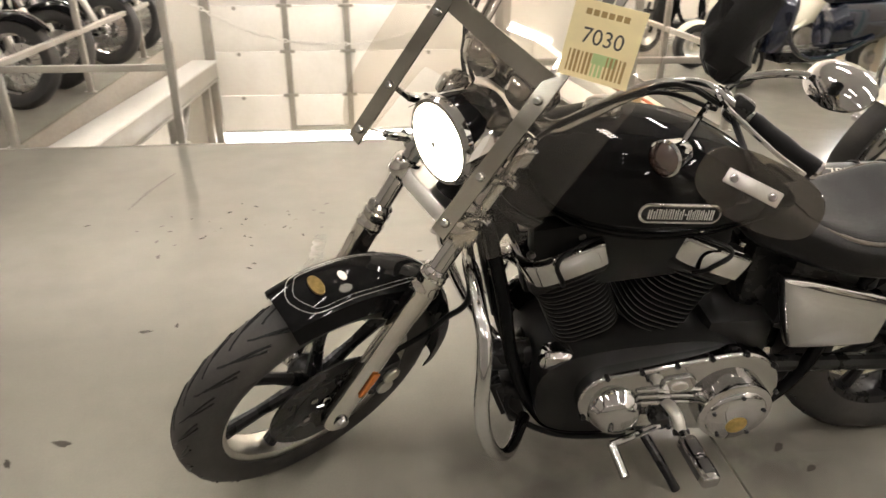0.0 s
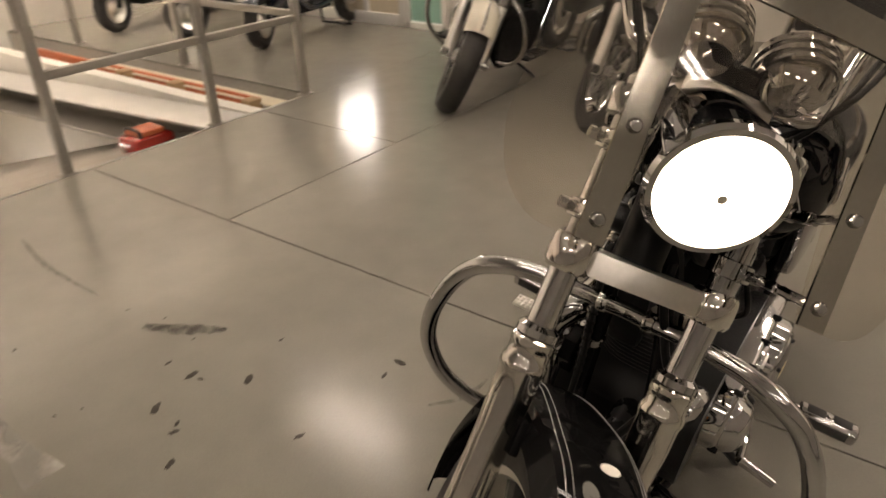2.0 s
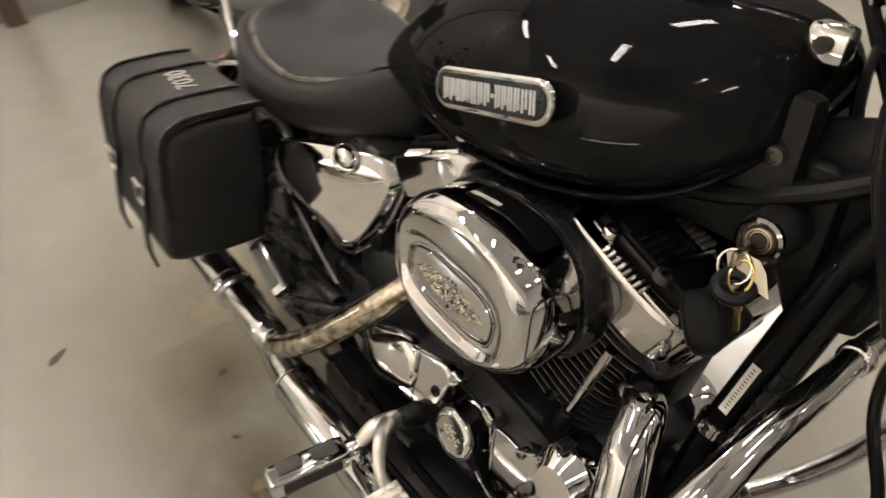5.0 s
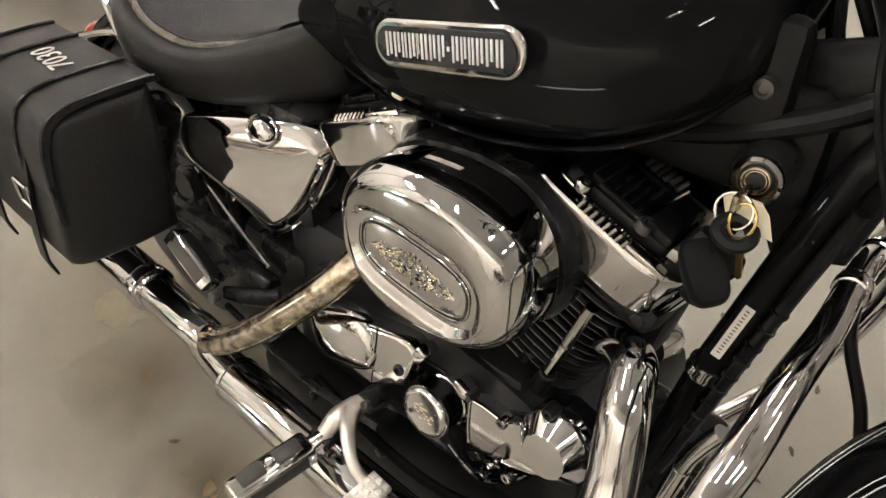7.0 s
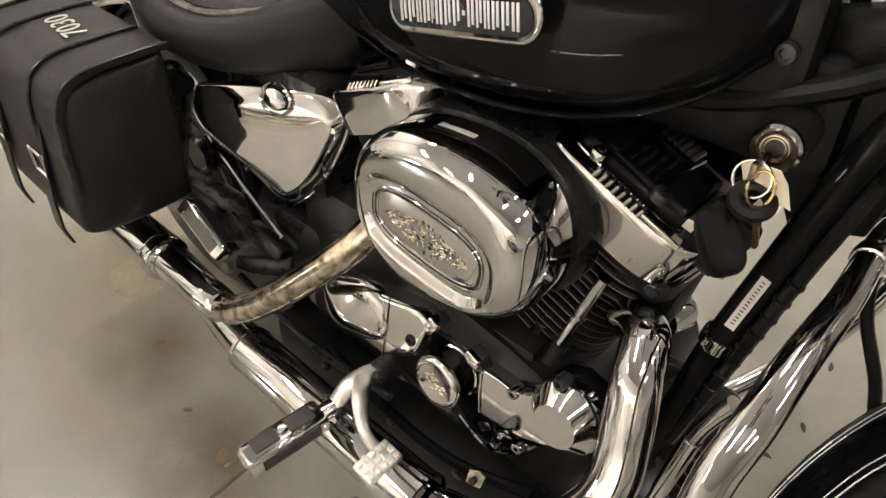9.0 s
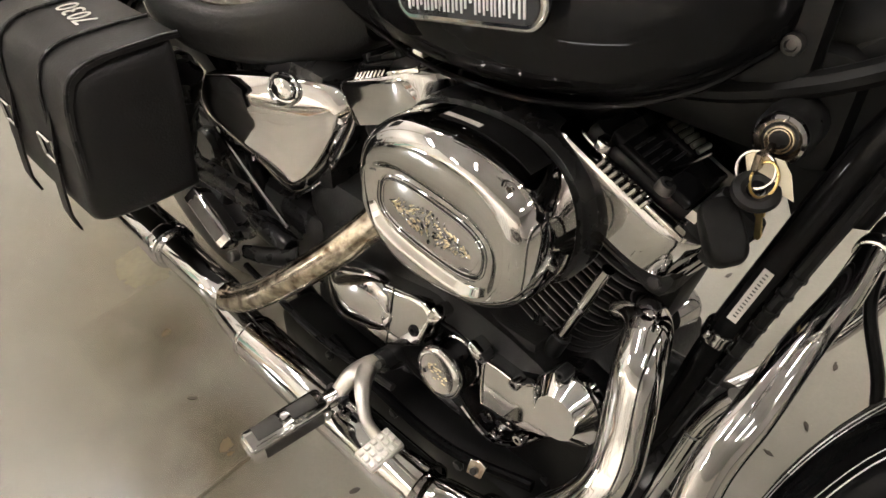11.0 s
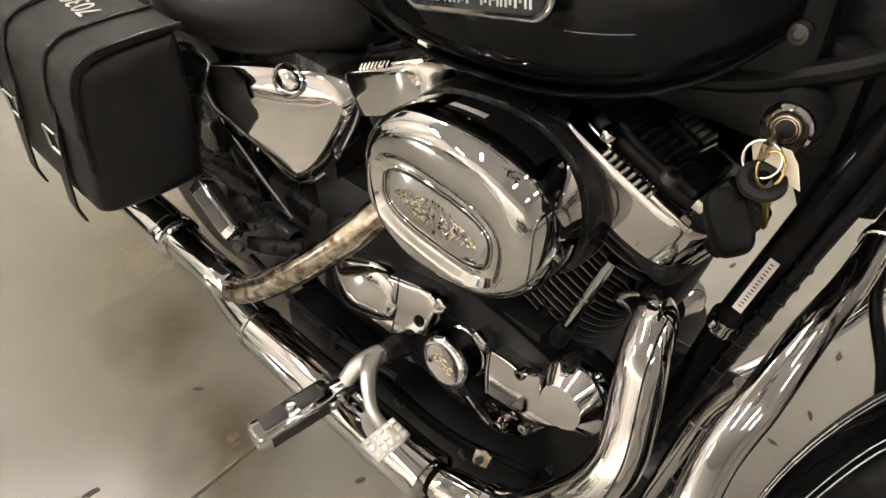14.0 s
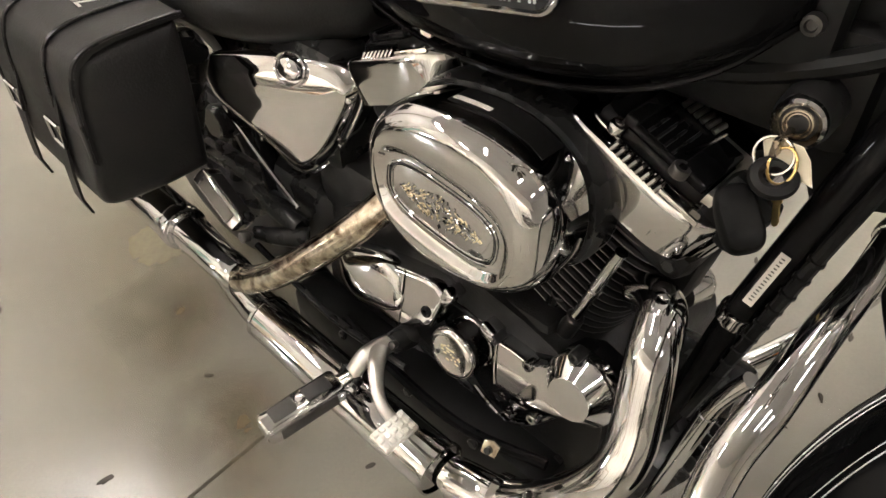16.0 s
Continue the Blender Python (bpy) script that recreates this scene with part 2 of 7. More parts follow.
def tube(points, r, n=8, seg=14, closed=False, flat=1.0):
    """A round tube along a smooth line; r is a number or one radius for each given point."""
    line = curve_through(points, n) if n > 1 else [Vector(q) for q in points]
    rs = [r] * len(points) if isinstance(r, (int, float)) else list(r)
    bm = bmesh.new()
    rings = []
    t0 = (line[1] - line[0]).normalized()
    ref = Vector((0, 0, 1)) if abs(t0.z) < 0.9 else Vector((1, 0, 0))
    u = (ref - t0 * ref.dot(t0)).normalized()
    for i, p in enumerate(line):
        a, b = line[max(i - 1, 0)], line[min(i + 1, len(line) - 1)]
        t = (b - a).normalized()
        u = (u - t * u.dot(t)).normalized()
        v = t.cross(u)
        f = i / (len(line) - 1) * (len(rs) - 1)
        k = min(int(f), len(rs) - 2) if len(rs) > 1 else 0
        rad = rs[k] + (rs[min(k + 1, len(rs) - 1)] - rs[k]) * (f - k)
        rings.append([bm.verts.new(p + (u * math.cos(s) * flat + v * math.sin(s)) * rad) for s in [2 * math.pi * j / seg for j in range(seg)]])
    for a, b in zip(rings, rings[1:]):
        for j in range(seg):
            bm.faces.new((a[j], a[(j + 1) % seg], b[(j + 1) % seg], b[j]))
    bm.faces.new(rings[0][::-1])
    bm.faces.new(rings[-1])
    return bm


def lathe(profile, m=None, seg=40, closed=False):
    """Turns (radius, height) pairs about z; m lays it into place."""
    bm = bmesh.new()
    rings = []
    for r, z in profile:
        if r < 1e-5:
            rings.append([bm.verts.new((0, 0, z))])
        else:
            rings.append([bm.verts.new((r * math.cos(2 * math.pi * j / seg), r * math.sin(2 * math.pi * j / seg), z)) for j in range(seg)])
    pairs = list(zip(rings, rings[1:]))
    if closed:
        pairs.append((rings[-1], rings[0]))
    for a, b in pairs:
        for j in range(seg):
            k = (j + 1) % seg
            if len(a) == 1 and len(b) > 1:
                bm.faces.new((a[0], b[k], b[j]))
            elif len(b) == 1 and len(a) > 1:
                bm.faces.new((a[j], a[k], b[0]))
            elif len(a) > 1:
                bm.faces.new((a[j], a[k], b[k], b[j]))
    bmesh.ops.recalc_face_normals(bm, faces=bm.faces)
    if m is not None:
        bmesh.ops.transform(bm, matrix=m, verts=bm.verts)
    return bm


def loft(sections, caps=True):
    """A skin over rings of the same number of points."""
    bm = bmesh.new()
    rings = [[bm.verts.new(p) for p in s] for s in sections]
    k = len(rings[0])
    for a, b in zip(rings, rings[1:]):
        for j in range(k):
            bm.faces.new((a[j], a[(j + 1) % k], b[(j + 1) % k], b[j]))
    if caps:
        bm.faces.new(rings[0][::-1])
        bm.faces.new(rings[-1])
    bmesh.ops.recalc_face_normals(bm, faces=bm.faces)
    return bm


def prism(outline, depth, m=None, bevel=0.003, seg=2):
    """A flat outline (x, y) raised along z by depth, with rounded edges; m lays it into place."""
    bm = bmesh.new()
    lo = [bm.verts.new((x, y, 0)) for x, y in outline]
    hi = [bm.verts.new((x, y, depth)) for x, y in outline]
    k = len(lo)
    for j in range(k):
        bm.faces.new((lo[j], lo[(j + 1) % k], hi[(j + 1) % k], hi[j]))
    top = bm.faces.new(hi)
    bm.faces.new(lo[::-1])
    bmesh.ops.recalc_face_normals(bm, faces=bm.faces)
    if bevel:
        bmesh.ops.bevel(bm, geom=list(top.edges), offset=bevel, segments=seg, profile=0.5, affect="EDGES", clamp_overlap=True)
    plain = bm.faces.layers.int.new("plain")
    for f in bm.faces:
        f[plain] = 1 if len(f.verts) > 4 else 0
    if m is not None:
        bmesh.ops.transform(bm, matrix=m, verts=bm.verts)
        if m.determinant() < 0:
            bmesh.ops.reverse_faces(bm, faces=bm.faces)
    return bm


def join(*meshes):
    out = bmesh.new()
    for b in meshes:
        me = bpy.data.meshes.new("tmp")
        b.to_mesh(me)
        b.free()
        out.from_mesh(me)
        bpy.data.meshes.remove(me)
    return out


def oval(a, b, n=40, power=2.0, cx=0.0, cy=0.0, turn=0.0):
    pts = []
    for j in range(n):
        s = 2 * math.pi * j / n
        x, y = math.cos(s), math.sin(s)
        x, y = a * math.copysign(abs(x) ** (2 / power), x), b * math.copysign(abs(y) ** (2 / power), y)
        pts.append((cx + x * math.cos(turn) - y * math.sin(turn), cy + x * math.sin(turn) + y * math.cos(turn)))
    return pts


def stadium(a, b, n=10):
    """A bar with round ends: half length a, half height b."""
    pts = []
    for side in (1, -1):
        for j in range(n + 1):
            s = math.pi * j / n - math.pi / 2
            pts.append((side * (a - b + b * math.cos(s)), side * b * math.sin(s)))
    return pts


def hull2(c1, r1, c2, r2, n=16):
    """The outline round two circles side by side."""
    a = math.atan2(c2[1] - c1[1], c2[0] - c1[0])
    d = math.dist(c1, c2)
    b = math.acos((r1 - r2) / d)
    pts = [(c2[0] + r2 * math.cos(a - b + 2 * b * j / n), c2[1] + r2 * math.sin(a - b + 2 * b * j / n)) for j in range(n + 1)]
    pts += [(c1[0] + r1 * math.cos(a + b + (2 * math.pi - 2 * b) * j / n), c1[1] + r1 * math.sin(a + b + (2 * math.pi - 2 * b) * j / n)) for j in range(n + 1)]
    return pts


def side_plane(lat, side):
    """Lays (x, z) outlines onto the plane y = lat, raised outwards to the given side (+1: left, -1: right)."""
    return Matrix(((1, 0, 0, 0), (0, 0, side, lat), (0, 1, 0, 0), (0, 0, 0, 1)))


def aim(origin, axis, up=(0, 0, 1)):
    """A matrix whose z runs along axis from origin."""
    z = Vector(axis).normalized()
    x = Vector(up).cross(z)
    x = x.normalized() if x.length > 1e-4 else Vector((1, 0, 0))
    y = z.cross(x)
    return Matrix(((x.x, y.x, z.x, origin[0]), (x.y, y.y, z.y, origin[1]), (x.z, y.z, z.z, origin[2]), (0, 0, 0, 1)))


def rod(a, b, r, seg=14, bevel=0.0):
    a, b = Vector(a), Vector(b)
    h = (b - a).length
    e = min(bevel, r * 0.6)
    return lathe([(0, 0), (r - e, 0), (r, e), (r, h - e), (r - e, h), (0, h)], aim(a, b - a), seg)


def move(bm, m):
    bmesh.ops.transform(bm, matrix=m, verts=bm.verts)
    if m.determinant() < 0:
        bmesh.ops.reverse_faces(bm, faces=bm.faces)
    return bm


def flip(points):
    return [(x, -y, z) for x, y, z in points]


# ---- the place: floor, pit, walls, ceiling ----
EDGE = 4.285
tagged(part("floor", join(
    box((-1.0, -0.36, -0.16), (12.0, 9.28, 0.30), 0), box((3.7, 6.35, -0.16), (2.3, 4.13, 0.30), 0), box((-4.55, 6.35, -0.16), (4.98, 4.13, 0.30), 0)), "concrete", None, smooth=False),
    "sealed grey concrete floor with saw-cut joints and scuffs", "floor", kind="structure")
floor = bpy.data.objects["floor"]
for x0, x1, y0, y1 in ((-7, 1.050, -5, EDGE), (1.056, 5.0, -5, 3.238), (1.056, 2.138, 3.243, EDGE), (2.143, 5.0, 3.243, EDGE), (2.55, 5.0, EDGE + 0.002, 8.4), (-7, -2.06, EDGE + 0.002, 8.4)):
    part("slab", box(((x0 + x1) / 2, (y0 + y1) / 2, -0.009), (x1 - x0, y1 - y0, 0.018), 0.0015, seg=1), "floor", floor, smooth=False)
part("edge_angle", box((-2.22, EDGE + 0.012, -0.03), (9.5, 0.022, 0.066), 0.002), "steel", floor, "grey steel nosing along the pit edge")

# a concrete ramp runs down from the floor's edge to the garage door
ramp = tagged(part("ramp", loft([[(x, 4.31, -0.03), (x, 8.9, -1.36), (x, 8.9, -1.6), (x, 4.31, -1.6)] for x in (-2.1, 2.2)]), "concrete", None, smooth=False), "grey concrete ramp down to the garage door", "ramp", kind="structure")
for nm, c, s, mt in (("ramp_wall_east", (2.16, 6.35, -0.70), (0.10, 4.1, 1.36), "wall"), ("ramp_wall_west", (-2.12, 6.35, -0.70), (0.10, 4.1, 1.36), "wall")):
    tagged(part(nm, box(c, s, 0), mt, None, smooth=False), "white painted side wall of the ramp", "wall", kind="structure")

# walls with openings
DOOR_Y = 8.40


def wall_piece(name, x0, x1, y0, y1, z0, z1, mat="wall"):
    return tagged(part(name, box(((x0 + x1) / 2, (y0 + y1) / 2, (z0 + z1) / 2), (x1 - x0, y1 - y0, z1 - z0), 0), mat, None, smooth=False), "off-white painted wall, the south and west ones coloured darker", "wall", kind="structure")


wall_piece("wall_north", -7.2, -1.66, DOOR_Y, DOOR_Y + 0.2, -1.3, CEIL)
wall_piece("wall_north_east", 1.78, 5.2, DOOR_Y, DOOR_Y + 0.2, -1.3, CEIL)
wall_piece("wall_north_head", -1.66, 1.78, DOOR_Y, DOOR_Y + 0.2, 2.3, CEIL)
wall_piece("wall_east", 4.88, 5.08, -5.2, 4.42, -0.1, CEIL)
# unseen south and west walls: dimness put into their colour for the tank's reflection
wall_piece("wall_south", -7.2, 5.08, -5.2, -5.0, -0.1, CEIL, "dim_wall")
wall_piece("wall_west", -7.2, -7.0, -5.0, 8.4, -1.3, CEIL, "dim_wall")
wall_piece("partition_return", 4.5, 4.88, 4.42, 4.52, -0.1, CEIL)
# partition with a glazed door and its window
wall_piece("partition_east_low", 4.5, 4.6, 6.5, 8.4, -0.1, CEIL)
wall_piece("partition_east_head", 4.5, 4.6, 4.52, 6.5, 2.15, CEIL)
wall_piece("ceiling_bulkhead", -7.0, 4.5, 6.45, 6.60, 2.45, CEIL)
tagged(part("ceiling", box((-1.0, 1.6, CEIL + 0.1), (12.4, 14.0, 0.2), 0), "ceiling", None, smooth=False), "dim off-white ceiling", "ceiling", kind="structure")
tagged(part("baseboard", box((4.872, -0.3, 0.05), (0.016, 9.2, 0.10), 0.003), "steel", None), "grey skirting along the wall", "baseboard", kind="structure")
for y in (1.56, -1.2):
    tagged(part("wall_column", box((4.80, y, CEIL / 2), (0.15, 0.10, CEIL), 0.006), material("brown_steel_column", (0.10, 0.06, 0.04), 0.5), None), "dark brown steel column against the wall", "column", kind="structure")

# glazed partition: white framed window door and mint green panel
door = thing("door_1", "white framed glazed door in the partition", "door", kind="structure")
for c, s in (((4.50, 5.12, 1.05), (0.06, 0.07, 2.1)), ((4.50, 6.46, 1.05), (0.06, 0.07, 2.1)), ((4.50, 5.79, 2.07), (0.06, 1.3, 0.07)), ((4.50, 5.79, 0.05), (0.06, 1.3, 0.10)), ((4.50, 5.79, 0.50), (0.05, 1.3, 0.06)), ((4.50, 5.55, 1.05), (0.05, 0.05, 2.0))):
    part("door_frame", box(c, s, 0.005), "door_panel", door)
part("pane", box((4.515, 5.33, 1.29), (0.01, 0.36, 1.50), 0), "cream", door)
part("pane", box((4.515, 5.80, 0.84), (0.01, 0.42, 0.60), 0), "window_light", door, "bright daylight pane")
part("pane", box((4.515, 6.23, 1.29), (0.01, 0.40, 1.50), 0), "cream", door)
part("pane", box((4.515, 5.80, 1.60), (0.01, 0.42, 0.86), 0), "cream", door)
part("door_frame", box((4.50, 6.03, 1.05), (0.05, 0.04, 2.0), 0.004), "door_panel", door)
part("door_frame", box((4.50, 5.80, 1.16), (0.05, 0.42, 0.04), 0.004), "door_panel", door)
part("kick_panel", box((4.515, 5.79, 0.285), (0.02, 1.3, 0.38), 0.002), "cream", door)
panel = thing("window_1", "mint green panel in a white frame", "window", kind="structure")
for c, s in (((4.50, 4.66, 1.05), (0.06, 0.05, 2.1)), ((4.50, 5.06, 1.05), (0.06, 0.05, 2.1)), ((4.50, 4.86, 2.09), (0.06, 0.45, 0.06)), ((4.50, 4.86, 0.025), (0.06, 0.45, 0.05))):
    part("window_frame", box(c, s, 0.004), "door_panel", panel)
part("panel", box((4.51, 4.86, 1.06), (0.02, 0.36, 2.0), 0.002), "green", panel)
wall_piece("partition_strip", 4.53, 4.6, 4.5, 4.64, -0.1, 2.15)

# sectional garage door with a wicket door, raised a hand's width over the daylight
garage = thing("door_2", "white sectional garage door with a wicket door, slightly raised", "garage door", kind="structure")
z = -1.07
for k in range(7):
    h = 0.43 if k == 0 else 0.51
    part("panel", box((0.06, DOOR_Y + 0.08, z + h / 2), (3.40, 0.05, h - 0.006), 0.006), "door_panel", garage)
    for px in (0.86, 1.35, -1.35):
        part("bolt_head", rod((px, DOOR_Y + 0.06, z + h - 0.03), (px, DOOR_Y + 0.04, z + h - 0.03), 0.022, 10), "steel", garage)
    for px in (-0.79, -0.09):
        part("hinge", box((px, DOOR_Y + 0.035, z + h), (0.17, 0.02, 0.035), 0.004), "steel", garage)
    z += h
for px in (-0.79, -0.09):
    part("stile", box((px, DOOR_Y + 0.045, 0.65), (0.07, 0.02, 3.44), 0.004), "steel", garage, "grey edge rail of the wicket door")
part("bottom_rail", box((-0.44, DOOR_Y + 0.045, -1.04), (0.63, 0.02, 0.05), 0.004), "steel", garage)
part("weather_strip", box((0.06, DOOR_Y + 0.06, -1.075), (3.4, 0.05, 0.03), 0.006), "bright_steel", garage)
for px in (-1.66, 1.76):
    part("track", box((px, DOOR_Y - 0.02, 0.5), (0.10, 0.10, 3.6), 0.006), "steel", garage, "grey steel door track")
tagged(part("backdrop", box((0.06, DOOR_Y + 0.9, -1.0), (5.0, 0.02, 1.2), 0), "daylight", None), "overexposed daylight outside under the door", "daylight", kind="structure")

# steel beams on both banks of the pit
for nm, x0, x1 in (("east", 1.76, 2.06), ("west", -1.86, -1.58)):
    beam = thing("steel_beam", "grey painted steel beam along the pit bank", "beam", pose(0, 4.3, 0, -2.8) @ pose(0, -4.3, 0), group="pit beams")
    part("flange", box(((x0 + x1) / 2, 6.33, -0.012), (x1 - x0, 4.06, 0.02), 0.003), "bright_steel", beam)
    part("web", box(((x0 + x1) / 2 + (0.12 if nm == "east" else 0.10), 6.33, -0.11), (0.02, 4.06, 0.18), 0.002), "steel", beam)
    part("flange", box(((x0 + x1) / 2, 6.33, -0.21), (x1 - x0, 4.06, 0.02), 0.003), "steel", beam)
for y in (5.0, 6.6, 8.1):
    tagged(part("pit_prop", box((-1.70, y, -0.55 - 0.15 * (y - 4.3)), (0.09, 0.09, 0.62 + 0.2 * (y - 4.3)), 0.006), "steel", None), "grey square steel prop under the beam", "prop", group="pit props")
tagged(part("diagonal_brace", tube([(-1.66, 6.0, -1.2), (-1.66, 7.2, -0.28)], 0.03, n=1, seg=8), "steel", None), "grey diagonal steel brace in the pit", "brace")
tagged(part("edge_channel", box((2.33, 6.0, -0.045), (0.03, 2.9, 0.07), 0.003), "orange", None), "rusty orange steel channel beside the pit", "channel")
tagged(part("cover_strip", box((2.36, 5.5, -0.03), (0.12, 2.3, 0.014), 0.002), "cream", None), "cream cover strip beside the pit", "strip")
for y in (4.55, 5.35, 5.98):
    tagged(part("timber_block", box((2.27, y, -0.05), (0.09, 0.10, 0.10), 0.006), "wood", None), "short dark timber block in the slot", "block", group="timber blocks")
jack = thing("red_machine", "small red machine standing on the ramp", "machine")
part("body", box((1.66, 4.80, -0.145), (0.26, 0.22, 0.12), 0.03), "red", jack)
part("lid", box((1.66, 4.80, -0.075), (0.18, 0.16, 0.04), 0.015), "orange", jack)
part("handle", tube([(1.58, 4.72, -0.09), (1.58, 4.74, -0.05), (1.58, 4.86, -0.05), (1.58, 4.88, -0.09)], 0.010), "satin", jack)


# railings of square tube
def railing(label, posts, rails):
    r = thing("railing", label, "railing", group="pit railings")
    for x, y in posts:
        part("post", box((x, y, 0.5), (0.045, 0.045, 1.0), 0.004), "steel", r)
        part("foot_plate", box((x, y, 0.004), (0.09, 0.06, 0.008), 0.002), "steel", r)
    for a, b in rails:
        a, b = Vector(a), Vector(b)
        m = aim((a + b) / 2, b - a)
        part("rail", move(box((0, 0, 0), (0.04, 0.04, (b - a).length - 0.046), 0.004), m), "steel", r)
    return r


railing("grey square-tube railing beside the pit, facing the shop", [(-3.04, 4.32), (-2.04, 4.32), (-1.04, 4.32)],
        [((-3.04, 4.32, zz), (-2.04, 4.32, zz)) for zz in (0.475, 0.98)] + [((-2.04, 4.32, zz), (-1.04, 4.32, zz)) for zz in (0.475, 0.98)])
railing("grey square-tube railing at the corner of the pit", [(0.95, 4.32), (1.83, 4.32), (2.52, 4.32)],
        [((0.95, 4.32, zz), (1.83, 4.32, zz)) for zz in (0.475, 0.98)] + [((1.83, 4.32, zz), (2.52, 4.32, zz)) for zz in (0.475, 0.98)])
railing("grey square-tube railing along the pit's east bank", [(2.60, 5.7), (2.60, 7.2), (2.60, 8.3)],
        [((2.60, a, zz), (2.60, b, zz)) for a, b in ((4.40, 5.7), (5.7, 7.2), (7.2, 8.3)) for zz in (0.475, 0.98)])
railing("grey square-tube railing along the pit's west bank", [(-2.10, 5.85), (-2.10, 7.4)],
        [((-2.10, a, zz), (-2.10, b, zz)) for a, b in ((4.40, 5.85), (5.85, 7.4), (7.4, 8.3)) for zz in (0.475, 0.98)])

# white plastic chain across the gap
links = []
CH = [(-1.02, 4.32, 0.92), (-0.5, 4.32, 0.66), (0.0, 4.32, 0.60), (0.45, 4.32, 0.68), (0.93, 4.32, 0.92)]
line = curve_through(CH, 22)
for k, (a, b) in enumerate(zip(line, line[1:])):
    d = (b - a)
    m = aim((a + b) / 2, d, (0, 1, 0)) @ pose(0, 0, 0, 0, 0, 90 * (k % 2))
    ring = [(0.010 * math.cos(s), 0, d.length * 0.72 * math.sin(s)) for s in [2 * math.pi * j / 10 for j in range(11)]]
    links.append(move(tube(ring, 0.0035, n=1, seg=5), m))
tagged(part("chain", join(*links), "door_panel", None), "white plastic chain hung across the pit opening", "chain")


# fluorescent ceiling lights
def ceiling_light(x, y):
    f = thing("ceiling_light", "twin-tube fluorescent ceiling light, switched on; the rows by the door added as fill", "ceiling light", pose(x, y, CEIL - 0.5, 0, 0, 90), group="ceiling lights")
    part("housing", box((0, 0, 0.05), (1.25, 0.17, 0.06), 0.01), "door_panel", f)
    for dy in (-0.045, 0.045):
        part("tube", rod((-0.6, dy, 0), (0.6, dy, 0), 0.016, 10), "lamp", f, "glowing fluorescent tube")
    for dx in (-0.45, 0.45):
        part("rod", rod((dx, 0, 0.08), (dx, 0, 0.5), 0.006, 6), "steel", f)
    return f


first_light = ceiling_light(-4.2, -3.2)
# the rows at y 7.1 and 7.8 are added fill that brightens the door
ROWS = [(x, y) for x in (-4.2, -1.4, 1.4, 4.0) for y in (-3.2, -0.2, 2.8) if (x, y) != (1.4, -3.2)] + [(2.7, -3.2)] + [(x, y) for x in (-4.2, -2.8, -1.4, 0.0, 1.4, 2.8, 4.0) for y in (7.1, 7.8)] + [(3.3, 5.1)]
for x, y in ROWS[1:]:
    copy_thing(first_light, pose(x, y, CEIL - 0.5, 0, 0, 90))


# ---- the motorcycle ----
# its own frame: x forward, y to its left, z up; it leans on its side stand, with the front wheel turned left
BIKE = pose(-0.152, 1.344, 0, 0, 0, 181.2) @ pose(0, 0, 0, -9.3)
RAKE, TURNED = radians(29.6), radians(35.7)
STEER = Matrix(((math.cos(RAKE), 0, -math.sin(RAKE), 0), (0, 1, 0, 0), (math.sin(RAKE), 0, math.cos(RAKE), 0), (0, 0, 0, 1))) @ Matrix.Rotation(TURNED, 4, "Z")

moto = thing("motorcycle", "black and chrome cruiser motorcycle leaning on its side stand, headlight on", "motorcycle", BIKE)


def P(name, bm, mat, label="", parent=None, smooth=True):
    return part(name, bm, mat, parent or moto, label, smooth)


def S(name, bm, mat, label="", parent=None, smooth=True):
    """A part of the steered front end: local x ahead of the steering axis, y left, z along the axis."""
    return part(name, move(bm, STEER), mat, parent or moto, label, smooth)


